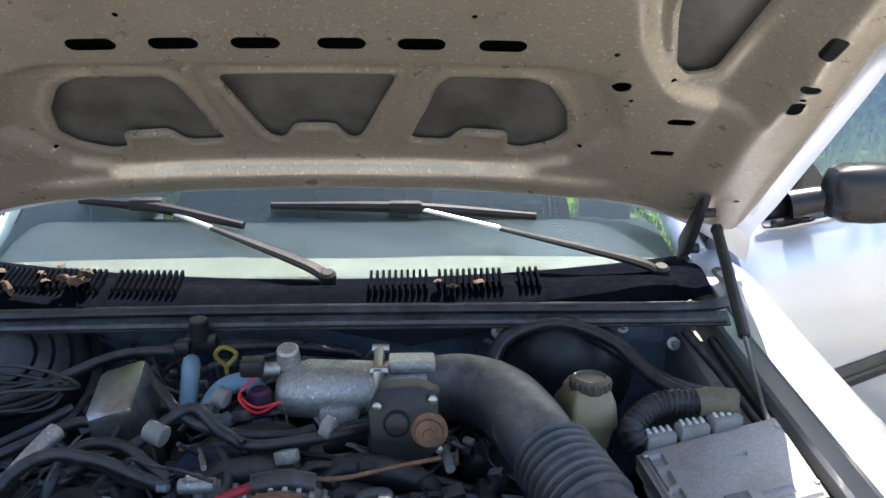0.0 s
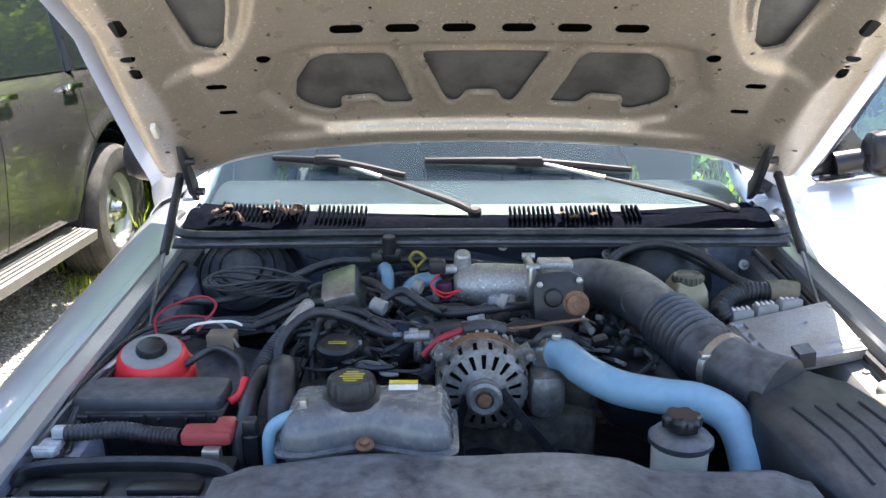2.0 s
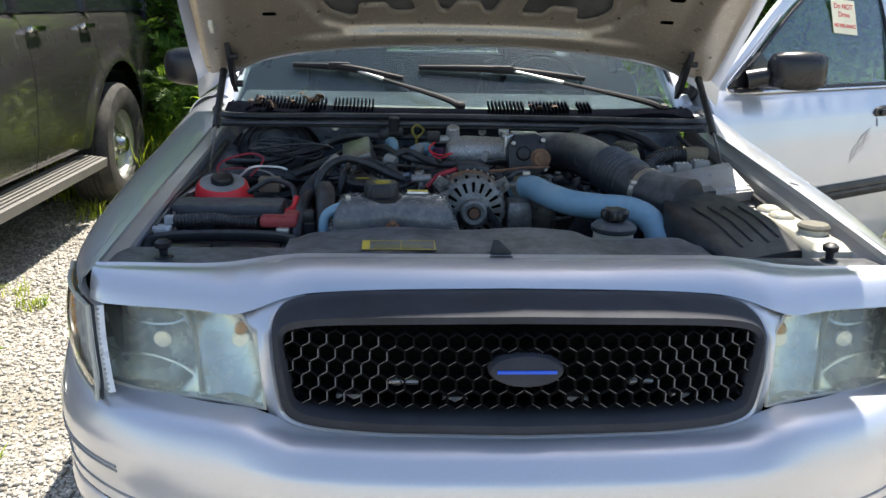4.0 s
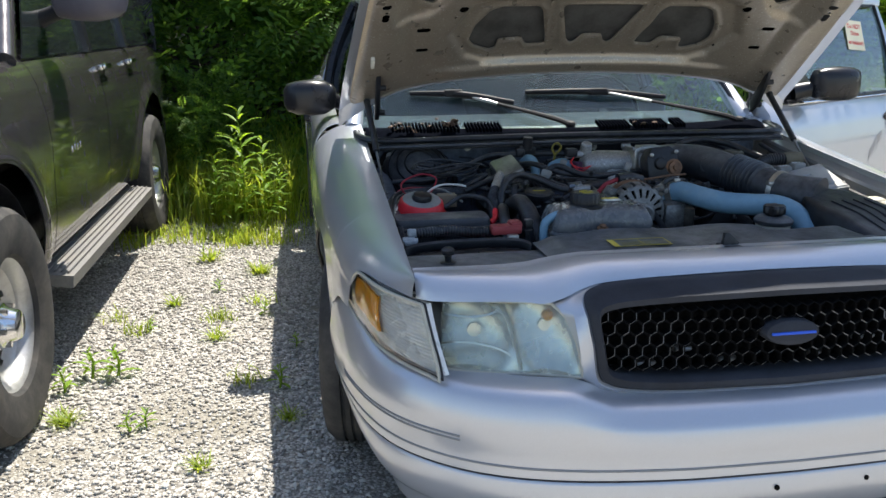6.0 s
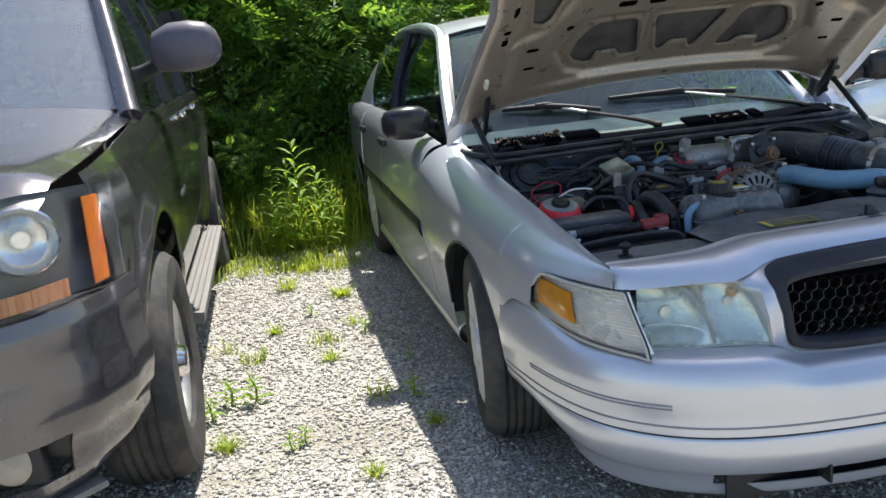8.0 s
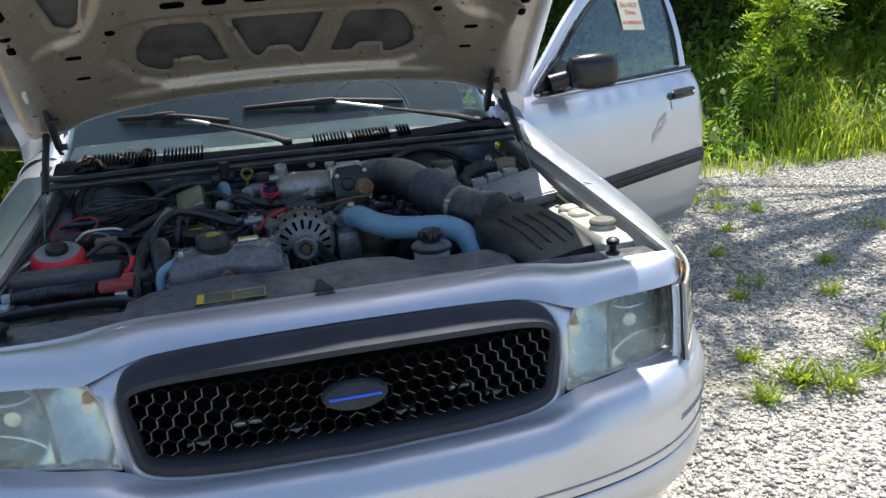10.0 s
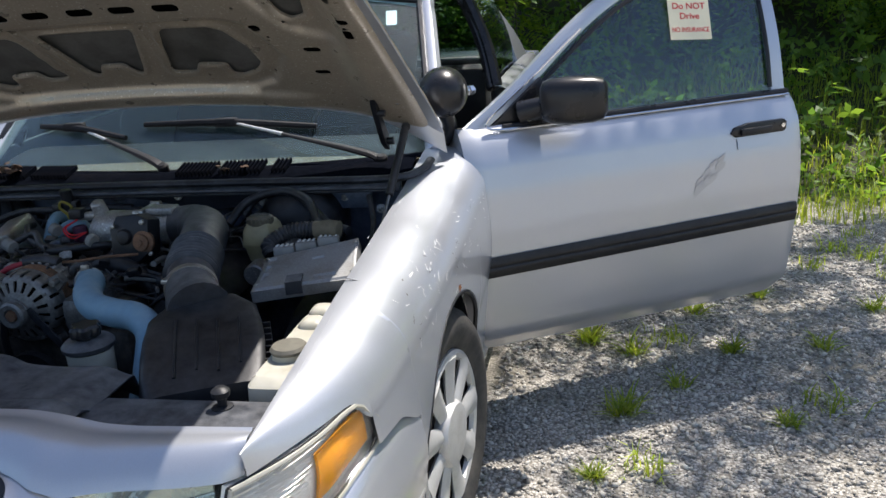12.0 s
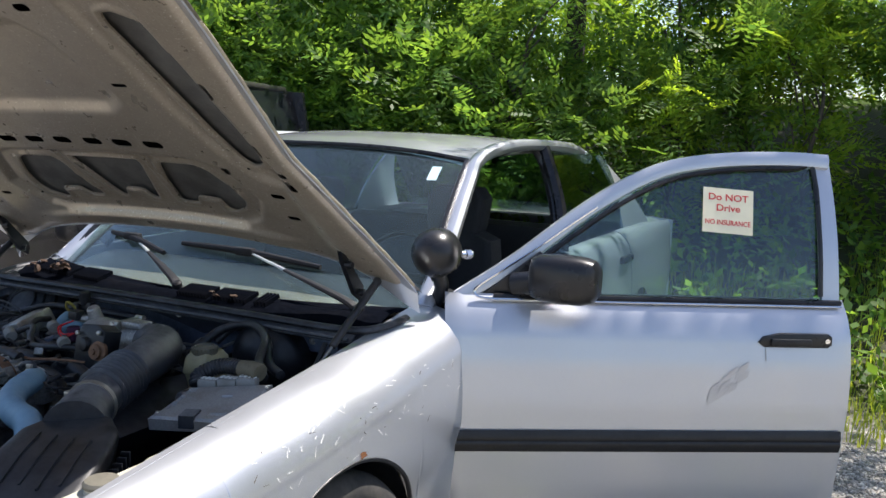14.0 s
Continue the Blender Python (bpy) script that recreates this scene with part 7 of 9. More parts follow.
for u, v in ((0.03, 0.16), (0.97, 0.16), (0.97, 0.88), (0.035, 0.93)):
    bm = B()
    c = eq(u, v)
    lathe(bm, [(0.006, -0.002), (0.006, 0.004), (0.004, 0.006), (0.001, 0.006)], c, nE, 8)
    part("screw", bm, M_STEEL, ecu)
for k in range(3):
    bm = B()
    c = eq(0.18 + 0.24 * k, 1.03)
    box(bm, c + Vector((0, 0.012, 0.004)), (0.055, 0.03, 0.026), 0.006, Matrix.Rotation(radians(14), 4, "Z"))
    pg = part("plug", bm, M_GREYP, ecu, "grey plug")
    bm = B()
    for j in range(4):
        box(bm, c + Vector((-0.018 + 0.012 * j, 0.012 + 0.003 * j, 0.018)), (0.006, 0.018, 0.004), 0.001, None, 1)
    part("latch", bm, M_WHITE, pg)
bm = B()
tube(bm, [eq(0.05, 1.08), eq(0.02, 1.2) + Vector((0, 0, 0.02)), eq(0.25, 1.35) + Vector((0, 0, 0.03)), eq(0.55, 1.30) + Vector((0, 0, 0.02))], 0.022, 12, 6, ribs=0.003, pitch=0.010)
solo("module_conduit", bm, M_LOOM, "black corrugated wiring conduit", "conduit")
bm = B()
tube(bm, [eq(0.52, 1.30) + Vector((0, 0, 0.02)), eq(0.66, 1.27) + Vector((0, 0, 0.018)), eq(0.78, 1.22) + Vector((0, 0, 0.012))], 0.024, 12, 4)
solo("taped_loom", bm, material("brown_tape", (0.14, 0.12, 0.08), 0.7, var=0.2, scale=70), "brown taped wiring loom end", "loom")

brk = thing("brake_reservoir", "translucent brake fluid reservoir with dark cap", "reservoir")
bm = B()
loops = []
for z, sx, sy in ((0.800, 0.030, 0.045), (0.835, 0.036, 0.052), (0.842, 0.041, 0.056), (0.848, 0.041, 0.056), (0.880, 0.038, 0.050), (0.898, 0.030, 0.036)):
    loops.append([Vector((0.462 + sx * cx, 1.025 + sy * cy, z)) for cx, cy in ring[::4]])
rings(bm, loops)
part("body", bm, material("aged_milky_plastic", (0.32, 0.285, 0.17), 0.4, var=0.1, scale=40, second=(0.24, 0.21, 0.14), mscale=14, mix=(0.45, 0.75), sss=0.2), brk, "yellowed translucent body")
bm = B()
lathe(bm, [(0.034, 0.0), (0.035, 0.004), (0.033, 0.018), (0.028, 0.022), (0.026, 0.0225), (0.024, 0.018), (0.001, 0.018)], (0.462, 1.018, 0.892), (0, 0, 1), 24)
for k in range(20):
    q = 2 * math.pi * k / 20
    box(bm, (0.462 + 0.034 * math.cos(q), 1.018 + 0.034 * math.sin(q), 0.902), (0.005, 0.005, 0.015), 0.0012, Matrix.Rotation(q, 4, "Z"), 1)
part("cap", bm, material("aged_cap", (0.085, 0.078, 0.055), 0.55, var=0.15, scale=90, dust_toplight=(0.20, 0.19, 0.16, 0.5)), brk, "dusty grey-brown cap")
bm = B()
cyl(bm, (0.462, 0.93, 0.775), (0.465, 1.20, 0.785), 0.030, seg=18, bev=0.004)
solo("master_cylinder", bm, M_ALU, "cast brake master cylinder", "cylinder")
bm = B()
lathe(bm, [(0.03, -0.09), (0.06, -0.085), (0.10, -0.06), (0.128, -0.03), (0.132, -0.02), (0.132, 0.0), (0.125, 0.01), (0.12, 0.10)], (0.475, 1.29, 0.80), (0, 1, 0.12), 40)
solo("brake_booster", bm, M_BLACK, "round black brake booster", "booster")

ps = thing("steering_fluid_reservoir", "white fluid reservoir with black star cap", "reservoir")
bm = B()
lathe(bm, [(0.040, 0.0), (0.046, 0.03), (0.048, 0.09)], (0.292, 0.455, 0.70), (0, 0, 1), 28)
part("body", bm, M_MILK, ps)
bm = B()
lathe(bm, [(0.050, 0.0), (0.054, 0.004), (0.054, 0.012), (0.046, 0.020), (0.028, 0.024)], (0.292, 0.455, 0.788), (0, 0, 1), 32)
part("collar", bm, M_DUSTY, ps, "dusty black collar")
bm = B()
loops = []
for h, r in ((0.022, 0.018), (0.030, 0.030), (0.046, 0.031), (0.052, 0.026)):
    loops.append([Vector((0.292 + r * (1 + 0.12 * math.cos(6 * a)) * math.cos(a), 0.455 + r * (1 + 0.12 * math.cos(6 * a)) * math.sin(a), 0.790 + h)) for a in [2 * math.pi * k / 48 for k in range(48)]])
rings(bm, loops)
part("cap", bm, M_BLACKG, ps, "black lobed cap")

wash = thing("washer_bottle", "yellowed white washer bottle", "bottle")
bm = B()
loops = []
for z, sx, sy, oy in ((0.62, 0.055, 0.16, 0.0), (0.74, 0.060, 0.18, 0.0), (0.785, 0.058, 0.175, 0.0), (0.798, 0.045, 0.155, 0.0)):
    loops.append([Vector((0.755 + sx * cx * 0.8, 0.47 + oy + sy * cy, z)) for cx, cy in ring[::4]])
rings(bm, loops)
for k in range(2):
    box(bm, (0.752, 0.565 + 0.07 * k, 0.79), (0.06, 0.062, 0.045), 0.020, None, 4)
cyl(bm, (0.758, 0.41, 0.78), (0.758, 0.41, 0.812), 0.036, 0.033, 24, 0.003)
part("body", bm, M_MILK, wash)
bm = B()
lathe(bm, [(0.036, 0.0), (0.037, 0.006), (0.032, 0.012), (0.012, 0.013)], (0.758, 0.41, 0.810), (0, 0, 1), 28)
part("cap", bm, material("old_cap", (0.15, 0.14, 0.11), 0.6, var=0.15, scale=60), wash, "dull brown cap")

# ---------------------------------------------------------------- the pale blue radiator hose
bm = B()
tube(bm, [(0.095, 0.765, 0.822), (0.135, 0.725, 0.835), (0.165, 0.66, 0.830), (0.215, 0.605, 0.822), (0.285, 0.570, 0.820), (0.355, 0.548, 0.818), (0.402, 0.515, 0.795), (0.416, 0.465, 0.74), (0.412, 0.42, 0.66)], 0.0325, 20, 8)
solo("radiator_hose", bm, M_BHOSE, "thick pale blue radiator hose", "hose")
bm = B()
tube(bm, [(0.105, 0.757, 0.826), (0.118, 0.744, 0.831)], 0.0348, 20, 1)
box(bm, (0.12, 0.735, 0.870), (0.02, 0.016, 0.014), 0.003)
solo("hose_clamp", bm, M_STEEL, "steel clamp on the blue hose", "clamp", "hose clamps")

# ---------------------------------------------------------------- hoses, looms and wires
def hose(name, label, cat, mat, pts, r, group="", ribs=0.0, pitch=0.009):
    bm = B()
    tube(bm, pts, r, 10 if r > 0.006 else 6, 7, ribs=ribs, pitch=pitch)
    return solo(name, bm, mat, label, cat, group)


HS = "engine hoses"
hose("heater_hose", "thick black rubber hose loop", "hose", M_HOSE, [(-0.385, 0.50, 0.66), (-0.392, 0.52, 0.76), (-0.402, 0.60, 0.825), (-0.412, 0.68, 0.830), (-0.42, 0.74, 0.78), (-0.42, 0.76, 0.68)], 0.026, HS)
hose("heater_hose", "black rubber hose beside the fuse box", "hose", M_HOSE, [(-0.465, 0.52, 0.66), (-0.468, 0.56, 0.75), (-0.462, 0.63, 0.80), (-0.45, 0.70, 0.81), (-0.44, 0.78, 0.76)], 0.017, HS)
hose("refrigerant_line", "corrugated black conduit rising to a metal fitting", "conduit", M_LOOM, [(-0.475, 0.60, 0.70), (-0.476, 0.66, 0.765), (-0.470, 0.73, 0.80), (-0.455, 0.80, 0.82), (-0.435, 0.86, 0.835)], 0.019, ribs=0.003, pitch=0.009)
hose("alloy_fitting", "dull alloy pipe fitting", "fitting", M_ALU, [(-0.438, 0.855, 0.834), (-0.42, 0.90, 0.852), (-0.40, 0.945, 0.868)], 0.015)
hose("vacuum_hose", "grey-black arched vacuum hose", "hose", M_HOSE, [(-0.375, 0.80, 0.74), (-0.378, 0.84, 0.82), (-0.35, 0.89, 0.865), (-0.29, 0.90, 0.865), (-0.235, 0.87, 0.845), (-0.20, 0.845, 0.835)], 0.010, HS)
hose("loom_branch", "taped wiring loom with a white tag", "loom", M_LOOM, [(-0.30, 1.12, 0.87), (-0.26, 1.04, 0.885), (-0.20, 0.97, 0.868), (-0.12, 0.945, 0.856), (-0.04, 0.95, 0.85), (0.0, 0.97, 0.85)], 0.009)
hose("loom_branch", "black taped loom across the firewall", "loom", M_LOOM, [(-0.74, 1.08, 0.83), (-0.62, 1.05, 0.84), (-0.50, 1.12, 0.86), (-0.38, 1.20, 0.885), (-0.22, 1.24, 0.89), (-0.05, 1.25, 0.885)], 0.009)
hose("loom_branch", "black loom along the inner wing", "loom", M_LOOM, [(-0.75, 0.96, 0.80), (-0.60, 0.96, 0.80), (-0.50, 1.0, 0.825), (-0.42, 1.06, 0.85)], 0.009)
hose("brake_vacuum_hose", "black hose over the brake booster", "hose", M_HOSE, [(0.30, 1.16, 0.85), (0.34, 1.22, 0.90), (0.44, 1.24, 0.925), (0.54, 1.18, 0.91), (0.60, 1.08, 0.875), (0.68, 1.0, 0.86)], 0.013, HS)
hose("crossover_hose", "thick black crossover hose behind the alternator", "hose", M_HOSE, [(-0.14, 0.82, 0.74), (-0.10, 0.84, 0.79), (0.0, 0.86, 0.80), (0.10, 0.85, 0.785), (0.14, 0.82, 0.75)], 0.026, HS)
hose("bypass_hose", "short pale blue hose at the firewall", "hose", M_BHOSE, [(-0.255, 1.22, 0.85), (-0.245, 1.17, 0.882), (-0.235, 1.12, 0.875), (-0.235, 1.08, 0.82)], 0.016, HS)
hose("bypass_hose", "short pale blue bent hose", "hose", M_BHOSE, [(-0.20, 1.06, 0.83), (-0.17, 1.09, 0.868), (-0.12, 1.10, 0.868), (-0.10, 1.06, 0.80)], 0.018, HS)
hose("alternator_cable", "red battery cable with grey boot", "cable", M_REDW, [(-0.145, 0.735, 0.83), (-0.11, 0.745, 0.862), (-0.06, 0.765, 0.875)], 0.007)
hose("cable_boot", "grey rubber cable boot", "boot", M_HOSE, [(-0.065, 0.762, 0.876), (-0.02, 0.77, 0.878), (0.02, 0.775, 0.868)], 0.016)
hose("switch_cable", "dark cable with a pink end", "cable", M_LOOM, [(-0.62, 0.745, 0.81), (-0.56, 0.755, 0.84), (-0.50, 0.70, 0.838), (-0.485, 0.66, 0.81)], 0.007)
hose("cable_end", "pink insulated cable end", "cable", M_REDP, [(-0.482, 0.665, 0.815), (-0.487, 0.64, 0.795), (-0.505, 0.625, 0.785)], 0.0085)
hose("brake_pipe", "bent brown brake pipe", "pipe", M_RUST, [(0.0, 0.80, 0.862), (0.06, 0.79, 0.868), (0.13, 0.81, 0.872), (0.20, 0.84, 0.868)], 0.0035)
for k, (c0, pts) in enumerate(((M_REDW, [(-0.70, 0.84, 0.80), (-0.73, 0.92, 0.85), (-0.66, 0.99, 0.87), (-0.61, 0.96, 0.86), (-0.64, 0.90, 0.82)]), (M_REDW, [(-0.77, 0.74, 0.80), (-0.76, 0.88, 0.82), (-0.70, 0.97, 0.83), (-0.58, 0.97, 0.82)]), (M_GREYP, [(-0.80, 0.45, 0.77), (-0.788, 0.60, 0.80), (-0.76, 0.80, 0.815), (-0.70, 0.94, 0.825), (-0.60, 0.93, 0.83), (-0.54, 0.86, 0.80)]), (M_WHITE, [(-0.805, 0.40, 0.76), (-0.795, 0.56, 0.79), (-0.77, 0.72, 0.81), (-0.74, 0.84, 0.815)]), (M_WHITE, [(-0.66, 0.87, 0.83), (-0.62, 0.84, 0.86), (-0.56, 0.87, 0.855), (-0.53, 0.86, 0.85)]), (M_LOOM, [(-0.79, 0.50, 0.76), (-0.775, 0.66, 0.79), (-0.74, 0.84, 0.80), (-0.66, 0.92, 0.80)]), (M_HOSE, [(-0.80, 0.42, 0.74), (-0.79, 0.56, 0.78), (-0.775, 0.62, 0.79)]))):
    hose("loose_wire", ("thin red wire" if c0 is M_REDW else "thin pale wire" if c0 in (M_WHITE, M_GREYP) else "thin black cable") + " along the inner wing", "wire", c0, pts, 0.0032 if k < 5 else 0.006, "loose wires")
bm = B()
for k in range(5):
    r = 0.07 + 0.006 * k
    tube(bm, [(-0.545 + r * 1.35 * math.cos(a), 1.09 + r * 0.6 * math.sin(a), 0.858 + 0.006 * k + 0.012 * math.sin(2 * a + k)) for a in [2 * math.pi * j / 12 for j in range(13)]], 0.0035, 6, 3)
solo("coiled_cable", bm, M_LOOM, "coiled spare cable tied in a bundle", "cable")
bm = B()
box(bm, (-0.335, 1.08, 0.835), (0.09, 0.14, 0.10), 0.012, Matrix.Rotation(radians(-18), 4, "Y") @ Matrix.Rotation(radians(14), 4, "X"))
solo("heat_shield", bm, M_FOIL, "crinkled silver foil heat shield", "heat shield")
valve = thing("control_valve", "small black solenoid valve with plugs", "valve", "engine valves")
bm = B()
box(bm, (-0.235, 1.215, 0.905), (0.06, 0.03, 0.03), 0.006)
cyl(bm, (-0.235, 1.21, 0.91), (-0.235, 1.205, 0.955), 0.018, seg=14, bev=0.003)
part("body", bm, M_BLACK, valve)
bm = B()
box(bm, (-0.265, 1.20, 0.90), (0.03, 0.03, 0.03), 0.006)
part("plug", bm, M_BLACK, valve)
egr = thing("egr_valve", "valve with dull brass body and red wires", "valve", "engine valves")
bm = B()
cyl(bm, (-0.055, 1.10, 0.905), (-0.055, 1.085, 0.945), 0.022, 0.019, 18, 0.004)
cyl(bm, (-0.13, 1.08, 0.905), (-0.07, 1.09, 0.905), 0.012, seg=12)
part("body", bm, M_ALU, egr)
bm = B()
box(bm, (-0.115, 1.075, 0.915), (0.04, 0.035, 0.03), 0.006)
part("solenoid", bm, M_BLACK, egr)
bm = B()
cyl(bm, (-0.10, 1.05, 0.84), (-0.10, 1.05, 0.885), 0.020, seg=14, bev=0.004)
part("purple_cap", bm, material("plum_plastic", (0.06, 0.02, 0.05), 0.5, var=0.1), egr, "dark plum cap")
for k in range(2):
    bm = B()
    tube(bm, [(-0.11, 1.06, 0.90), (-0.13, 1.03 - 0.01 * k, 0.885), (-0.10, 1.01, 0.87 - 0.01 * k), (-0.06, 1.02, 0.875)], 0.0022, 6, 5)
    part("red_wire", bm, M_REDP, egr)
dip = B()
tube(dip, [(-0.165, 1.10, 0.905), (-0.18, 1.09, 0.93), (-0.165, 1.085, 0.948), (-0.145, 1.095, 0.93), (-0.165, 1.10, 0.905)], 0.004, 6, 4)
tube(dip, [(-0.165, 1.10, 0.905), (-0.17, 1.13, 0.80)], 0.004, 6, 1)
solo("dipstick", dip, material("dull_yellow", (0.20, 0.17, 0.03), 0.6, var=0.15), "yellow looped engine dipstick handle", "dipstick")
for k, (x, y, z) in enumerate(((-0.185, 0.835, 0.832), (-0.155, 0.845, 0.815), (-0.165, 0.86, 0.80))):
    bm = B()
    cyl(bm, (x, y, z), (x + 0.055, y - 0.005, z + 0.004), 0.012, seg=10, bev=0.002)
    box(bm, (x + 0.02, y, z + 0.012), (0.02, 0.018, 0.012), 0.003)
    cyl(bm, (x + 0.03, y, z), (x + 0.03, y, z - 0.05), 0.011, seg=10)
    solo("alloy_connector", bm, M_ALU, "dull alloy hose connector", "connector", "hose connectors")
# small connectors, clips and wiring between the runners
random.seed(11)
for k in range(190):
    x, y = random.uniform(-0.42, 0.36), random.uniform(0.74, 1.30)
    z = 0.775 + 0.06 * random.random() + 0.03 * (y - 0.74)
    pts = [Vector((x, y, z))]
    d = Vector((random.uniform(-1, 1), random.uniform(-1, 1), 0)).normalized()
    for j in range(4):
        d = (d + Vector((random.uniform(-0.8, 0.8), random.uniform(-0.8, 0.8), random.uniform(-0.35, 0.25)))).normalized()
        q = pts[-1] + d * random.uniform(0.03, 0.07)
        q.x, q.y, q.z = max(-0.46, min(0.33, q.x)), max(0.74, min(1.33, q.y)), max(0.70, min(0.872, q.z))
        pts.append(q)
    mt = random.choice([M_LOOM, M_LOOM, M_HOSE, M_LOOM, M_LOOM, M_HOSE, M_GREYP])
    hose("wiring", "black wiring strand among the intake runners", "wire", mt, pts, random.choice([0.002, 0.003, 0.004, 0.005, 0.006, 0.008]), "engine wiring")
for k in range(95):
    x, y = random.uniform(-0.40, 0.30), random.uniform(0.76, 1.28)
    z = 0.80 + 0.05 * random.random() + 0.05 * (y - 0.76)
    bm = B()
    R1 = Euler((random.uniform(-0.4, 0.4), random.uniform(-0.4, 0.4), random.uniform(0, 3))).to_matrix().to_4x4()
    sx = random.uniform(0.016, 0.034)
    box(bm, (x, y, z), (sx, sx * 0.7, sx * 0.6), 0.003, R1)
    solo("connector", bm, random.choice([M_BLACK, M_BLACK, M_BLACK, M_DUSTY, M_GREYP, M_ALU, M_BAYPAINT]), "small plastic wiring connector", "connector", "wiring connectors")

# firewall fittings: brackets, pads, studs and lines
bm = B()
prism(bm, [(-0.31, 0.0), (0.29, 0.0), (0.22, -0.055), (0.06, -0.085), (-0.10, -0.05), (-0.24, -0.03)], (0.10, 1.338, 0.925), (1, 0, 0), (0, 0, 1), -0.012, 0.004)
solo("firewall_pad", bm, material("navy_pad", (0.020, 0.024, 0.038), 0.65, var=0.25, scale=45, bump=0.6, bscale=120, dust_toplight=(0.10, 0.10, 0.11, 0.5)), "dark padded insulation sheet on the firewall", "insulation")
for x, z in ((-0.43, 0.905), (0.06, 0.895), (0.34, 0.87), (0.60, 0.88), (-0.72, 0.88), (0.71, 0.84)):
    st_ = thing("firewall_stud", "zinc stud and washer on the firewall", "stud", "firewall studs")
    bm = B()
    lathe(bm, [(0.014, 0.0), (0.014, 0.004), (0.008, 0.005)], (x, 1.335, z), (0, -1, 0.3), 14)
    part("washer", bm, M_STEEL, st_)
    bm = B()
    lathe(bm, [(0.007, 0.0), (0.007, 0.012), (0.004, 0.014)], (x, 1.332, z), (0, -1, 0.3), 6)
    part("nut", bm, M_STEEL, st_)
bm = B()
box(bm, (0.61, 1.335, 0.875), (0.15, 0.012, 0.06), 0.004)
solo("firewall_bracket", bm, M_BAYPAINT, "blue-grey steel bracket on the firewall", "bracket")
bm = B()
for q in ((0.47, 0.0), (0.60, 0.004)):
    box(bm, (0.53, 1.262, 0.921 + q[1]), (0.12, 0.004, 0.010), 0.001)
solo("firewall_tag", bm, M_WHITE, "narrow white sticker below the cowl", "sticker")
hose("long_loom", "thick black loom along the firewall", "loom", M_LOOM, [(-0.50, 1.12, 0.86), (-0.38, 1.18, 0.895), (-0.25, 1.21, 0.89), (-0.10, 1.24, 0.885), (0.05, 1.26, 0.86)], 0.009, "looms")
hose("long_loom", "thick black loom across the intake", "loom", M_LOOM, [(-0.28, 0.93, 0.845), (-0.20, 0.98, 0.885), (-0.14, 0.93, 0.868), (-0.08, 0.90, 0.86), (0.03, 0.91, 0.87), (0.09, 0.95, 0.86)], 0.010, "looms")
hose("arched_hose", "arched black hose over the valve cover", "hose", M_HOSE, [(-0.44, 0.72, 0.74), (-0.435, 0.78, 0.84), (-0.38, 0.83, 0.885), (-0.31, 0.85, 0.87), (-0.24, 0.845, 0.84), (-0.20, 0.84, 0.83)], 0.0105, "hoses")
hose("vacuum_line", "dull black vacuum pipe over the runners", "pipe", M_HOSE, [(-0.52, 0.93, 0.82), (-0.46, 0.95, 0.84), (-0.40, 1.0, 0.85), (-0.36, 1.02, 0.84)], 0.010)
hose("booster_hose", "thick black brake booster hose", "hose", M_HOSE, [(0.32, 1.22, 0.86), (0.36, 1.26, 0.905), (0.46, 1.25, 0.92), (0.55, 1.18, 0.89), (0.62, 1.10, 0.865), (0.69, 1.06, 0.855)], 0.013, "hoses")
hose("strut_cable", "black cable beside the gas strut", "cable", M_LOOM, [(0.70, 1.25, 0.90), (0.735, 1.15, 0.86), (0.755, 1.05, 0.83), (0.77, 0.92, 0.80)], 0.008)
# bundle of thin wires along the passenger inner wing
rw = random.Random(31)
for k in range(14):
    o, h = rw.uniform(-0.02, 0.02), rw.uniform(0, 0.02)
    hose("wing_wire", "thin cable in the bundle along the inner wing", "wire", rw.choice([M_LOOM, M_LOOM, M_LOOM, M_HOSE, M_GREYP]), [(-0.775 + o, 0.42 + o, 0.70 + h), (-0.78 + o, 0.60, 0.785 + h), (-0.775 + o, 0.75 + 2 * o, 0.80 + h), (-0.74 + o, 0.88, 0.815 + h), (-0.62 + o, 0.955 + o, 0.815 + h), (-0.48, 0.99 + 2 * o, 0.80 + h)], rw.choice([0.003, 0.004, 0.005]), "inner wing wires")
# printed rings and corrugated sleeves on the looms
for x, y, z, ln in ((-0.26, 0.945, 0.868, 0.03), (-0.17, 1.03, 0.885, 0.02), (0.02, 0.915, 0.886, 0.016)):
    bm = B()
    cyl(bm, (x, y, z), (x + ln, y - 0.4 * ln, z - 0.3 * ln), 0.0175, seg=14, bev=0.002)
    solo("loom_tag", bm, M_GREYP, "pale grey tape wrapped round a loom", "tag", "loom tags")

# ---------------------------------------------------------------- the dark sport utility vehicle alongside
M_SUV = material("dark_metallic_paint", (0.095, 0.089, 0.093), 0.22, 0.6, var=0.06, scale=500, coat=1.0, second=(0.11, 0.10, 0.09), mscale=5, mix=(0.48, 0.85), rvar=0.08)
M_SUVTRIM = material("grey_step_board", (0.18, 0.175, 0.165), 0.7, var=0.10, scale=80, second=(0.20, 0.19, 0.17), mscale=8, bump=0.3, bscale=300)
suv = thing("sport_utility_vehicle", "dusty dark grey full-size utility vehicle parked alongside", "car")
SX = -3.005
S_AF, S_AR, S_WZ = 1.095, 4.04, 0.395
S_HALF = [(0.40, 0.935), (0.50, 0.965), (0.62, 0.985), (0.90, 1.0), (1.02, 0.992), (1.12, 0.972), (1.20, 0.94), (1.23, 0.90)]
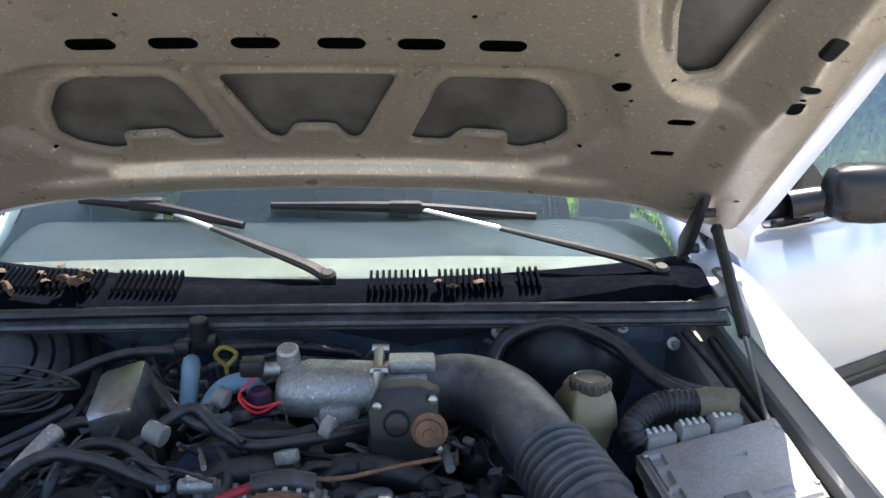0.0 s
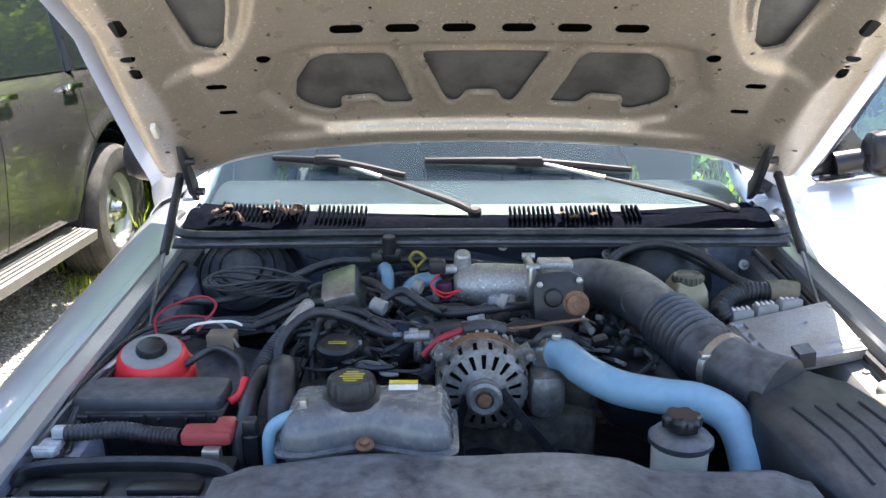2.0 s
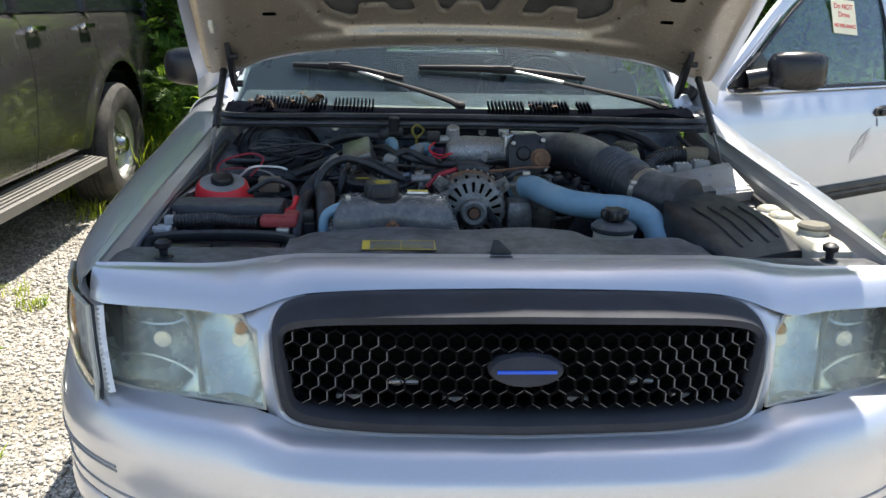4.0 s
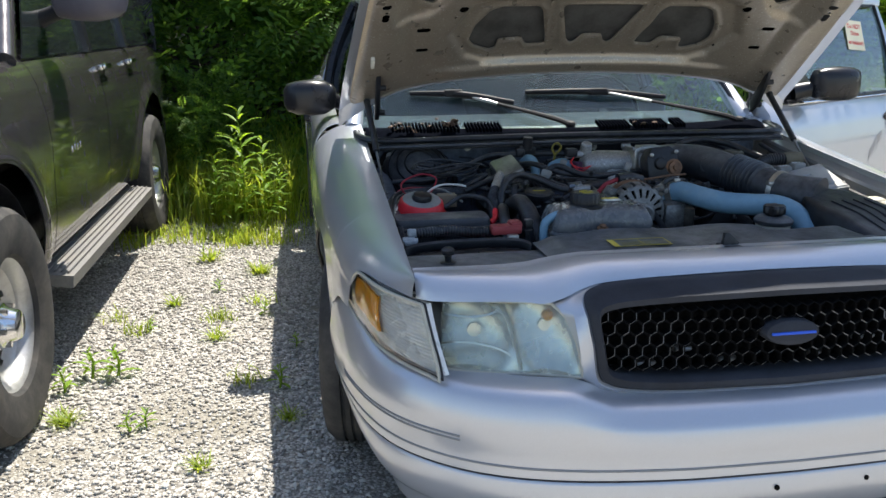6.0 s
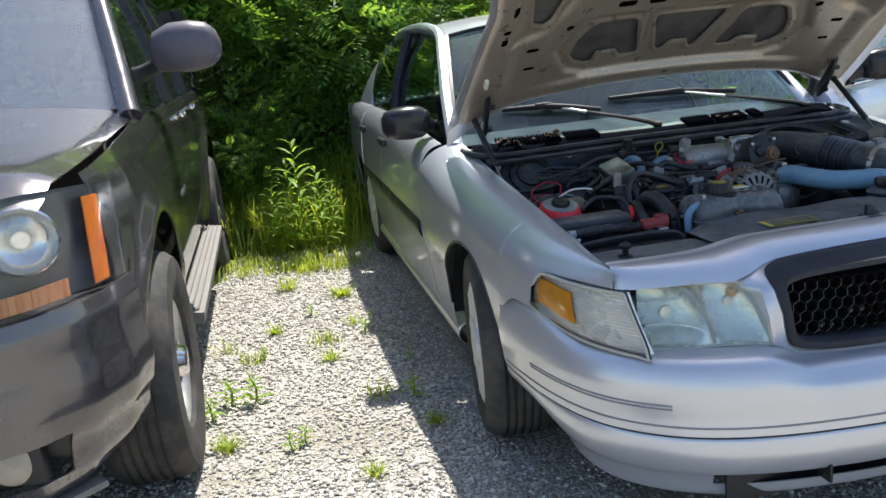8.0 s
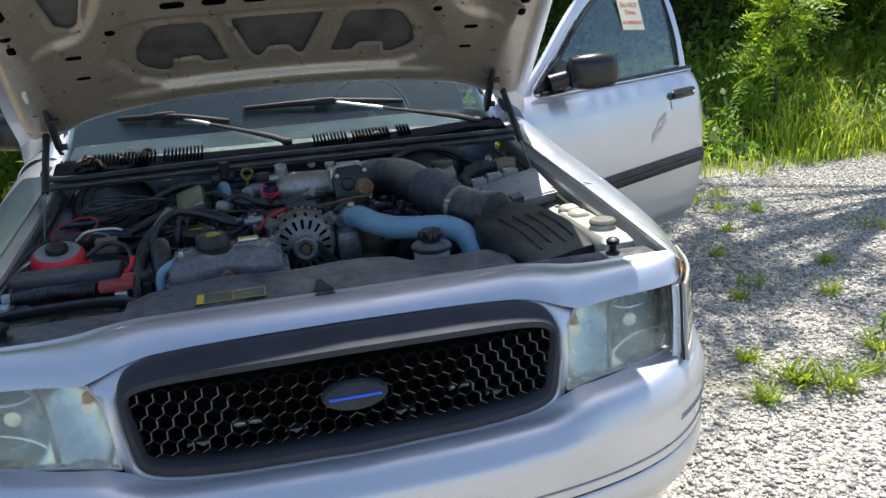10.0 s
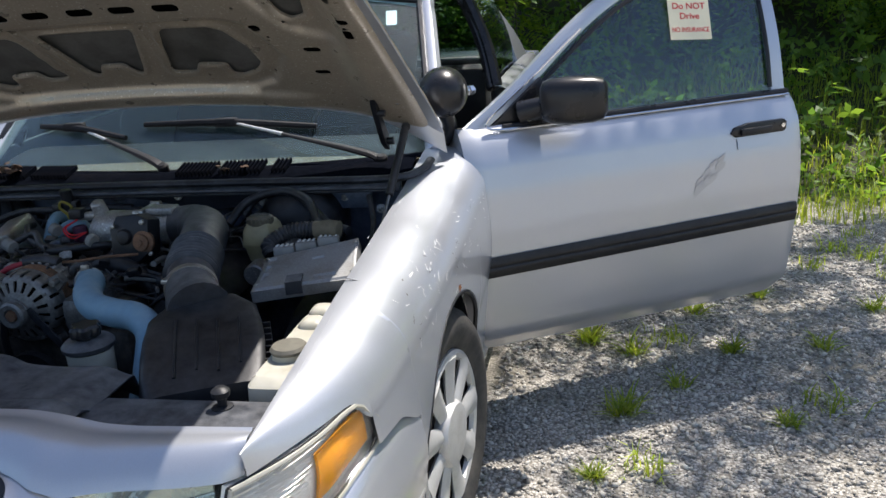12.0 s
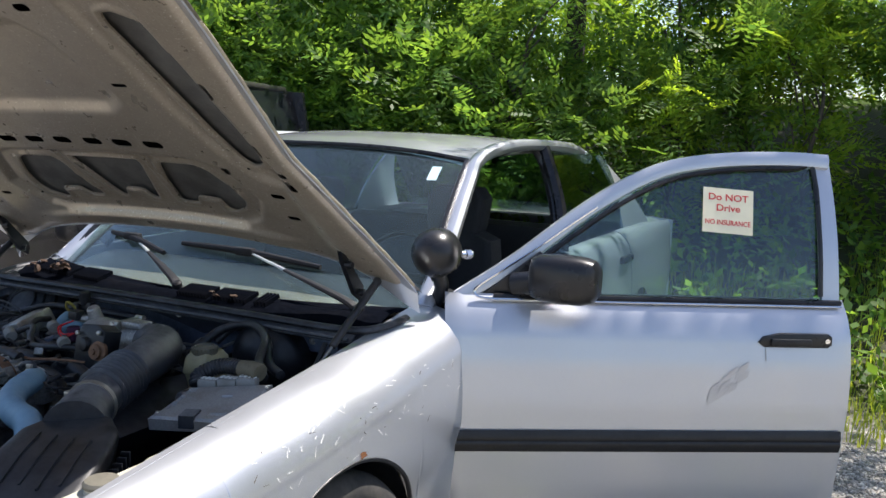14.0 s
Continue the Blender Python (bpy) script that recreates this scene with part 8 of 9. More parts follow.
S_FRONT = [(0.10, 0.80), (0.25, 0.875), (0.40, 0.93), (0.60, 0.972), (0.85, 0.995), (1.1, 1.0), (4.6, 1.0), (5.1, 0.95)]


def suv_x(y, z):
    x = lerp_table(S_HALF, z) * lerp_table(S_FRONT, y)
    for c in (S_AF, S_AR):
        r = math.hypot(y - c, z - S_WZ)
        x += 0.026 * math.exp(-((r - 0.545) / 0.05) ** 2)
    return x


def suv_bottom(y):
    for c in (S_AF, S_AR):
        if abs(y - c) < 0.50:
            return max(0.46, S_WZ + 0.03 + math.sqrt(0.50 ** 2 - (y - c) ** 2))
    return 0.46


def suv_top(y):
    return lerp_table([(0.1, 1.10), (0.45, 1.145), (1.0, 1.19), (1.75, 1.225), (5.2, 1.225)], y)


def suv_sheet(y0, y1, zb=suv_bottom, n=40, rows=22):
    bm = B()
    def fn(u, v):
        y = y0 + (y1 - y0) * u
        zt, b = suv_top(y), zb(y)
        z = zt + (b - zt) * v
        return Vector((SX + suv_x(y, z), y, z))
    sheet(bm, fn, n, rows, 0.006)
    return bm


def both(nm, maker, mat, label="", parent=suv):
    a = part(nm, maker(), mat, parent, label)
    bm = maker()
    bmesh.ops.transform(bm, matrix=Matrix.Translation((2 * SX, 0, 0)) @ MIRX, verts=bm.verts)
    bmesh.ops.reverse_faces(bm, faces=bm.faces)
    part(nm, bm, mat, parent, label)
    return a


both("fender", lambda: suv_sheet(0.52, 1.775, n=70), M_SUV, "dark grey front fender")
fd = both("front_door", lambda: suv_sheet(1.783, 2.80, lambda y: 0.46), M_SUV)
rd = both("rear_door", lambda: suv_sheet(2.808, 3.72, suv_bottom), M_SUV)
both("quarter_panel", lambda: suv_sheet(3.728, 5.15, n=60), M_SUV)


def arch_liner(c):
    bm = B()
    sheet(bm, lambda u, v: Vector((SX + 0.50 + 0.47 * v, c + 0.475 * math.cos(math.pi * u), S_WZ + 0.475 * math.sin(math.pi * u))), 18, 2, 0.004)
    return bm


for c in (S_AF, S_AR):
    both("wheel_arch_liner", lambda: arch_liner(c), M_BLACK)
bm = B()
box(bm, (SX, 2.6, 0.52), (1.7, 4.6, 0.14), 0.03)
part("chassis", bm, M_BLACK, suv, "dark chassis")


# front: hood, lamp, bumper
def suv_hood():
    bm = B()
    def fn(u, v):
        y = 0.36 + 1.36 * v
        xi = lerp_table(S_FRONT, y) * 0.905
        x = xi * u
        z = suv_top(y) + 0.012 + 0.085 * (1 - u ** 2.5) * (0.5 + 0.5 * v) - 0.055 * (1 - sstep(0.0, 0.10, v)) - 0.018 * sstep(0.93, 1.0, u)
        return Vector((SX + x, y, z))
    sheet(bm, fn, 24, 24, 0.008)
    return bm


both("hood", suv_hood, M_SUV, "dark grey hood")


def suv_bumper():
    bm = B()
    prof = [(0.86, -0.06), (0.85, 0.0), (0.80, 0.012), (0.72, 0.010), (0.66, 0.020), (0.60, 0.022), (0.54, 0.010), (0.50, -0.01), (0.42, -0.02), (0.36, -0.05), (0.31, -0.10)]
    plan = [(0.0, 0.0, 0.10), (0.3, 0.35, 0.115), (0.5, 0.58, 0.15), (0.65, 0.76, 0.215), (0.78, 0.885, 0.33), (0.9, 0.955, 0.47), (1.0, 0.985, 0.60)]
    def fn(u, v):
        px, py = lerp_table([(a, b) for a, b, c in plan], u), lerp_table([(a, c) for a, b, c in plan], u)
        tx = lerp_table([(a, b) for a, b, c in plan], min(1, u + 0.02)) - lerp_table([(a, b) for a, b, c in plan], u - 0.02)
        ty = lerp_table([(a, c) for a, b, c in plan], min(1, u + 0.02)) - lerp_table([(a, c) for a, b, c in plan], u - 0.02)
        ln = math.hypot(tx, ty)
        k = v * (len(prof) - 1)
        i = min(int(k), len(prof) - 2)
        z = prof[i][0] + (prof[i + 1][0] - prof[i][0]) * (k - i)
        o = prof[i][1] + (prof[i + 1][1] - prof[i][1]) * (k - i)
        z += 0.07 * u ** 3 * sstep(0.5, 0.31, z)
        return Vector((SX + px + ty / ln * o, py - tx / ln * o, z))
    sheet(bm, fn, 36, 30, 0.006, keep=lambda u, v: not (0.60 < v < 0.80 and 0.50 < u < 0.72))
    return bm


sb = both("bumper", suv_bumper, M_SUV, "dusty dark grey bumper")
bm = B()
box(bm, (SX + 0.62, 0.26, 0.49), (0.30, 0.06, 0.12), 0.02)
fog = part("fog_lamp_recess", bm, M_BLACK, suv, "black fog lamp recess")
bm = B()
lathe(bm, [(0.052, 0.0), (0.052, 0.012), (0.040, 0.020), (0.001, 0.026)], (SX + 0.70, 0.238, 0.50), (0.35, -1, 0), 28, (True, False))
part("fog_lamp", bm, material("dull_fog_lens", (0.30, 0.27, 0.22), 0.3, var=0.1, coat=0.3), fog, "dull round fog lamp")
bm = B()
box(bm, (SX + 0.78, 0.36, 0.335), (0.16, 0.08, 0.02), 0.004, Matrix.Rotation(radians(40), 4, "Z"))
part("valance_lip", bm, M_SUVTRIM, suv)


def suv_lamp_pt(u, v, d):
    plan = [(0.0, 0.55, 0.165), (0.25, 0.68, 0.20), (0.5, 0.80, 0.265), (0.7, 0.89, 0.355), (0.85, 0.945, 0.45), (1.0, 0.975, 0.545)]
    px, py = lerp_table([(a, b) for a, b, c in plan], u), lerp_table([(a, c) for a, b, c in plan], u)
    zb, zt = 0.845 + 0.02 * u, 1.095 + 0.02 * u + 0.02 * math.sin(math.pi * u)
    return Vector((SX + px + 0.6 * d, py - 0.8 * d + 0.04 * v, zb + (zt - zb) * v))


bm = B()
sheet(bm, lambda u, v: suv_lamp_pt(u, v, -0.05 + 0.03 * math.cos(2 * math.pi * u)), 20, 8, 0.004)
sl = part("headlamp", bm, material("lamp_bowl", (0.05, 0.055, 0.065), 0.25, 0.3, var=0.2, scale=30), suv, "large clear headlamp with amber side reflector")
bm = B()
for k, u in enumerate((0.14, 0.53)):
    c = suv_lamp_pt(u, 0.63, -0.012)
    lathe(bm, [(0.080, 0.0), (0.074, 0.018), (0.048, 0.040), (0.012, 0.05)], c, (-0.35, 1, 0), 28, (False, True))
    lathe(bm, [(0.081, -0.004), (0.085, 0.0), (0.081, 0.006)], c, (-0.35, 1, 0), 28, (False, False))
    lathe(bm, [(0.020, 0.0), (0.022, 0.01), (0.012, 0.02)], c + Vector((-0.008, 0.02, 0)), (-0.35, 1, 0), 16)
part("reflector", bm, M_REFL, sl, "chrome reflector bowls")
for k in range(2):
    bm = B()
    u0 = 0.02 + 0.36 * k
    sheet(bm, lambda u, v: suv_lamp_pt(u0 + 0.30 * u, 0.04 + 0.16 * v, -0.010 + 0.003 * math.sin(60 * u)), 24, 3, 0.004)
    part("turn_lamp", bm, material("turn_amber", (0.62, 0.25, 0.10), 0.35, var=0.1) if k else M_REFL, sl, "ribbed turn lamp")
bm = B()
sheet(bm, lambda u, v: suv_lamp_pt(0.80 + 0.085 * u, 0.05 + 0.85 * v, -0.006), 4, 8, 0.004)
part("side_reflector", bm, material("deep_amber", (0.72, 0.20, 0.02), 0.35, var=0.08, second=(0.55, 0.12, 0.02), mscale=20), sl, "amber side reflector strip")
bm = B()
sheet(bm, lambda u, v: suv_lamp_pt(u, v, 0.004), 24, 8, 0.003)
sln = part("lens", bm, M_LENSC, sl, "clear lens")
sln.visible_shadow = False
bm = B()
box(bm, (SX + 0.25, 0.14, 0.98), (0.62, 0.05, 0.24), 0.02)
for k in range(5):
    box(bm, (SX + 0.25, 0.11, 0.90 + 0.04 * k), (0.60, 0.012, 0.010), 0.003)
part("grille", bm, M_BLACK, suv, "black grille")

# glasshouse
def suv_ws(u, v):
    x = (-1 + 2 * u)
    hw = 0.86 - 0.14 * v
    return Vector((SX + hw * x, 1.60 + 0.62 * v + 0.13 * x * x * (1 - 0.4 * v), 1.255 + 0.56 * v - 0.02 * abs(x) ** 3 * v))


# pale blue haze and raised IOR paint in the sky's glare
bm = B()
sheet(bm, suv_ws, 20, 12, 0.006)
part("windscreen", bm, material("suv_glass", (0.70, 0.78, 0.86), 0.03, trans=0.88, ior=1.9), suv, "windscreen with the sky's glare painted in as pale haze")
bm = B()
sheet(bm, lambda u, v: Vector((SX + (-0.76 + 1.52 * u), 2.22 + 2.85 * v + 0.08 * (2 * u - 1) ** 2 * (1 - v), 1.83 + 0.075 * math.sin(math.pi * (0.15 + 0.75 * v)) - 0.07 * abs(2 * u - 1) ** 4)), 20, 20, 0.012)
part("roof", bm, M_SUV, suv)
M_SGLASS = material("dark_privacy_glass", (0.10, 0.13, 0.13), 0.03, trans=0.85, ior=1.5)


def rail():
    bm = B()
    tube(bm, [(SX + 0.905, 1.66, 1.22), (SX + 0.855, 1.90, 1.44), (SX + 0.79, 2.18, 1.70), (SX + 0.755, 2.36, 1.80), (SX + 0.745, 2.8, 1.83), (SX + 0.74, 4.0, 1.83), (SX + 0.73, 4.9, 1.80)], [0.045, 0.042, 0.04, 0.04, 0.04, 0.04, 0.04], 10, 5)
    return bm


both("roof_rail", rail, M_SUV)
for a0, a1, b0, b1 in ((1.80, 2.76, 2.34, 2.78), (2.84, 3.68, 2.86, 3.72), (3.78, 4.9, 3.82, 4.85)):
    def win():
        bm = B()
        sheet(bm, lambda u, v: Vector((SX + 0.925 - 0.155 * v + 0.02 * math.sin(math.pi * v), a0 + (b0 - a0) * v + ((a1 + (b1 - a1) * v) - (a0 + (b0 - a0) * v)) * u, 1.225 + 0.56 * v)), 8, 8, 0.006)
        return bm
    both("side_window", win, M_SGLASS, "dark side glass")
for y0, y1 in ((2.80, 2.82), (3.73, 3.77)):
    def post():
        bm = B()
        tube(bm, [(SX + 0.93, y0, 1.22), (SX + 0.87, (y0 + y1) / 2, 1.5), (SX + 0.765, y1, 1.79)], 0.035, 8, 5)
        return bm
    both("pillar", post, M_BLACKG)
def cblank():
    bm = B()
    sheet(bm, lambda u, v: Vector((SX + 0.91 - 0.16 * v, 4.86 + 0.26 * u, 1.22 + 0.58 * v)), 4, 6, 0.01)
    return bm
both("rear_pillar", cblank, M_SUV)
bm = B()
sheet(bm, lambda u, v: Vector((SX - 0.93 + 1.86 * u, 5.14 - 0.10 * (2 * u - 1) ** 4 - 0.12 * v ** 3, 0.5 + 1.3 * v)), 14, 12, 0.02)
part("tailgate", bm, M_SUV, suv)
def belt_seal():
    bm = B()
    tube(bm, [(SX + 0.915, 1.80 + 0.32 * k, 1.228) for k in range(10)], 0.012, 6, 1)
    return bm
both("belt_seal", belt_seal, M_BLACKG)
bm = B()
box(bm, (SX, 2.6, 1.0), (1.5, 1.9, 0.55), 0.1)
part("cabin_interior", bm, material("tan_cabin", (0.10, 0.09, 0.08), 0.9, var=0.1), suv, "dim cabin seats")

# doors' furniture, mirror, step
for yy, pn in ((2.915, rd), (3.62, rd)):
    bm = B()
    x = SX + suv_x(yy, 1.12)
    lathe(bm, [(0.001, 0.004), (0.045, 0.003), (0.052, 0.0)], (0, 0, 0), (1, 0, 0), 24, (False, True))
    bmesh.ops.scale(bm, vec=(1, 1.15, 0.95), verts=bm.verts)
    bmesh.ops.translate(bm, vec=(x + 0.0, yy, 1.115), verts=bm.verts)
    pk = part("handle_pocket", bm, M_BLACK, pn, "dark handle pocket")
    bm = B()
    box(bm, (x + 0.030, yy - 0.005, 1.15), (0.022, 0.17, 0.030), 0.010)
    box(bm, (x + 0.014, yy + 0.04, 1.15), (0.03, 0.03, 0.024), 0.006)
    box(bm, (x + 0.014, yy - 0.07, 1.145), (0.03, 0.03, 0.03), 0.006)
    part("handle", bm, M_CHROME, pk, "chrome door handle")
bm = B()
for k in range(4):
    box(bm, (SX + suv_x(2.15, 0.84) + 0.006, 2.08 + 0.045 * k, 0.838 + 0.004 * (k % 2)), (0.006, 0.034, 0.030), 0.003)
part("badge", bm, M_CHROME, fd, "small chrome badge")
mm = Matrix.Translation((SX + 1.115, 2.18, 1.475)) @ Matrix.Rotation(radians(-8), 4, "Z")
bm = B()
secs = []
ell = [(math.copysign(abs(math.cos(a)) ** 0.8, math.cos(a)), math.copysign(abs(math.sin(a)) ** 0.8, math.sin(a))) for a in [2 * math.pi * k / 24 for k in range(24)]]
for x, sy, sz, oz in ((-0.15, 0.03, 0.05, -0.02), (-0.13, 0.065, 0.085, -0.01), (-0.06, 0.085, 0.108, 0.0), (0.03, 0.088, 0.112, 0.0), (0.10, 0.075, 0.098, 0.0), (0.14, 0.05, 0.065, -0.005), (0.155, 0.02, 0.03, -0.01)):
    secs.append([mm @ Vector((x, cy * sy, oz + cz * sz)) for cy, cz in ell])
rings(bm, secs)
sm = part("door_mirror", bm, material("satin_mirror_shell", (0.10, 0.092, 0.11), 0.42, var=0.1, scale=40, rvar=0.08), suv, "large dark door mirror")
bm = B()
tube(bm, [mm @ Vector((-0.11, 0.0, -0.06)), mm @ Vector((-0.19, 0.0, -0.09)), mm @ Vector((-0.27, 0.0, -0.12))], [0.035, 0.035, 0.05], 10, 5)
part("arm", bm, M_BLACK, sm)
bm = B()
prism(bm, rrect(0.24, 0.19, 0.04), mm @ Vector((0.0, 0.086, 0)), mm.to_3x3() @ Vector((-1, 0, 0)), (0, 0, 1), 0.003)
part("mirror_glass", bm, M_CHROME, sm)
def step():
    bm = B()
    sheet(bm, lambda u, v: Vector((SX + 0.885 + 0.165 * v, 1.68 + 1.90 * u, 0.405 - 0.02 * v)), 10, 8, 0.05)
    for k in range(5):
        box(bm, (SX + 0.92 + 0.026 * k, 2.63, 0.409 - 0.0035 * k), (0.008, 1.84, 0.008), 0.002, None, 1)
    return bm
both("running_board", step, M_SUVTRIM, "dusty grey running board")


def suv_wheel(x, y, out):
    bm = B()
    tyre_mesh(bm, 0.395, 0.265, 0.222)
    w = part("wheel", bm, M_TYRE, suv, "dusty tyre on a silver steel wheel")
    w.matrix_local = Matrix.Translation((x, y, S_WZ)) @ Matrix.Diagonal((out, 1, 1, 1))
    bm = B()
    lathe(bm, [(0.225, -0.10), (0.205, -0.08), (0.195, 0.06), (0.205, 0.085), (0.222, 0.105), (0.232, 0.108), (0.230, 0.098), (0.210, 0.078), (0.198, 0.066), (0.190, 0.050), (0.176, 0.040)], (0, 0, 0), (1, 0, 0), 48, (False, False))
    def disc(u, v):
        a = 2 * math.pi * u
        r = 0.075 + 0.105 * v
        return Vector((0.075 - 0.040 * math.sin(math.pi * v) ** 1 + 0.0 * v - 0.03 * v, r * math.cos(a), r * math.sin(a)))
    sheet(bm, disc, 80, 10, 0.0, keep=lambda u, v: not (0.42 < v < 0.86 and ((u * 8) % 1 - 0.5) ** 2 * 6 + ((v - 0.64) / 0.22) ** 2 < 1.0))
    part("rim", bm, M_RIM, w, "silver steel rim with oval holes")
    bm = B()
    lathe(bm, [(0.078, 0.055), (0.076, 0.085), (0.060, 0.100), (0.050, 0.128), (0.042, 0.134), (0.001, 0.136)], (0, 0, 0), (1, 0, 0), 36, (False, False))
    for k in range(6):
        a = 2 * math.pi * k / 6
        cyl(bm, (0.080, 0.064 * math.cos(a), 0.064 * math.sin(a)), (0.108, 0.064 * math.cos(a), 0.064 * math.sin(a)), 0.011, seg=6)
    part("centre_cap", bm, M_CHROME, w, "chrome centre cap")
    bm = B()
    lathe(bm, [(0.185, -0.02), (0.05, -0.02)], (0, 0, 0), (1, 0, 0), 24, (False, True))
    part("brake", bm, M_HOLE, w)


for y in (S_AF, S_AR):
    suv_wheel(SX + 0.895, y, 1)
    suv_wheel(SX - 0.865, y, -1)

# ---------------------------------------------------------------- plants
def leaf_material(name, base, tip, trans=0.35):
    m = bpy.data.materials.new(name)
    m.use_nodes = True
    nt = m.node_tree
    L, N = nt.links.new, nt.nodes.new
    p = nt.nodes["Principled BSDF"]
    g = N("ShaderNodeNewGeometry")
    ramp = N("ShaderNodeMix")
    ramp.data_type = "RGBA"
    L(g.outputs["Random Per Island"], ramp.inputs["Factor"])
    ramp.inputs["A"].default_value, ramp.inputs["B"].default_value = (*base, 1), (*tip, 1)
    tc = N("ShaderNodeTexCoord")
    n = N("ShaderNodeTexNoise")
    n.inputs["Scale"].default_value = 1.3
    L(tc.outputs["Object"], n.inputs["Vector"])
    mr = N("ShaderNodeMapRange")
    mr.inputs["From Min"].default_value, mr.inputs["From Max"].default_value = 0.3, 0.7
    mr.inputs["To Min"].default_value, mr.inputs["To Max"].default_value = 0.65, 1.3
    L(n.outputs["Fac"], mr.inputs["Value"])
    hsv = N("ShaderNodeHueSaturation")
    L(ramp.outputs["Result"], hsv.inputs["Color"])
    L(mr.outputs[0], hsv.inputs["Value"])
    L(hsv.outputs[0], p.inputs["Base Color"])
    p.inputs["Roughness"].default_value = 0.5
    p.inputs["Specular IOR Level"].default_value = 0.35
    t = N("ShaderNodeBsdfTranslucent")
    h2 = N("ShaderNodeHueSaturation")
    h2.inputs["Saturation"].default_value, h2.inputs["Value"].default_value, h2.inputs["Hue"].default_value = 1.1, 2.0, 0.480
    L(hsv.outputs[0], h2.inputs["Color"])
    L(h2.outputs[0], t.inputs["Color"])
    mx = N("ShaderNodeMixShader")
    mx.inputs[0].default_value = trans
    L(p.outputs[0], mx.inputs[1])
    L(t.outputs[0], mx.inputs[2])
    L(mx.outputs[0], nt.nodes["Material Output"].inputs["Surface"])
    return m


M_LEAF = leaf_material("leaf_green", (0.06, 0.14, 0.03), (0.17, 0.29, 0.05), 0.5)
M_LEAFD = leaf_material("leaf_dark", (0.045, 0.105, 0.022), (0.15, 0.26, 0.045), 0.5)
M_LEAFB = leaf_material("leaf_bright", (0.15, 0.28, 0.04), (0.30, 0.42, 0.06), 0.5)
M_GRASS = leaf_material("grass_blade", (0.16, 0.26, 0.035), (0.36, 0.42, 0.08), 0.45)
M_BARK = material("bark", (0.085, 0.070, 0.055), 0.9, var=0.25, scale=25, second=(0.05, 0.042, 0.034), mscale=9, bump=0.8, bscale=40, distance=0.01)
RNG = np.random.default_rng(7)


def unit(v):
    return v / np.maximum(np.linalg.norm(v, axis=-1, keepdims=True), 1e-9)


def quads_mesh(name, quads, mat):
    n = len(quads)
    me = bpy.data.meshes.new(name)
    v = quads.reshape(-1, 3)
    me.vertices.add(len(v))
    me.vertices.foreach_set("co", v.astype(np.float32).ravel())
    me.loops.add(n * 4)
    me.loops.foreach_set("vertex_index", np.arange(n * 4, dtype=np.int32))
    me.polygons.add(n)
    me.polygons.foreach_set("loop_start", np.arange(0, n * 4, 4, dtype=np.int32))
    me.polygons.foreach_set("loop_total", np.full(n, 4, dtype=np.int32))
    me.materials.append(mat)
    me.update(calc_edges=True)
    me.validate()
    return me


def leaflets(p, d, n, length, width):
    """Pointed leaf blades: base p, direction d, normal n (arrays)."""
    s = unit(np.cross(d, n))
    L, W = length[:, None], width[:, None]
    mid = p + d * L * 0.45
    return np.stack([p, mid + s * W * 0.5 - n * W * 0.12, p + d * L - n * L * 0.10, mid - s * W * 0.5 - n * W * 0.12], axis=1)


def fronds(origin, direc, flen, pairs, lsize, wide=0.42):
    """Pinnate leaves: pairs of leaflets along a drooping stalk."""
    k = len(origin)
    up = unit(np.array([0, 0, 1.0]) + 0.5 * RNG.normal(size=(k, 3)))
    side = unit(np.cross(direc, up))
    nrm = unit(np.cross(side, direc))
    out = []
    for i in range(pairs):
        f = (i + 0.6) / pairs
        base = origin + direc * (flen * f)[:, None] - np.array([0, 0, 1.0]) * (flen * 0.25 * f * f)[:, None]
        for s in (-1, 1):
            d = unit(side * s + direc * 0.45 + RNG.normal(size=(k, 3)) * 0.10)
            ls = lsize * (1.1 - 0.5 * abs(f - 0.45)) * RNG.uniform(0.85, 1.15, k)
            out.append(leaflets(base, d, nrm, ls, ls * wide))
    end = origin + direc * flen[:, None] - np.array([0, 0, 1.0]) * (flen * 0.25)[:, None]
    out.append(leaflets(end, direc, nrm, lsize * np.ones(k), lsize * wide * np.ones(k)))
    return np.concatenate(out)


def blob_points(n, blobs, shell=0.45):
    """Points in lumpy crowns: blobs are (x, y, z, rx, ry, rz)."""
    b = np.array(blobs)
    vol = b[:, 3] * b[:, 4] * b[:, 5]
    idx = RNG.choice(len(b), n, p=vol ** 0.75 / (vol ** 0.75).sum())
    d = unit(RNG.normal(size=(n, 3)))
    r = shell + (1 - shell) * RNG.random(n) ** 0.7
    r = r * (1 + 0.18 * RNG.normal(size=n))
    return b[idx, :3] + d * b[idx, 3:] * r[:, None], d


def crown_blobs(n, rad, height, base, seed, flat=0.75):
    g = np.random.default_rng(seed)
    out = []
    for _ in range(n):
        a, q, h = g.uniform(0, 6.28), g.random() ** 0.6, g.random()
        rr = rad * (1 - 0.55 * abs(h - 0.4) * 1.3)
        s = g.uniform(0.22, 0.42) * rad
        out.append((math.cos(a) * q * rr, math.sin(a) * q * rr, base + h * height, s, s, s * flat))
    return out


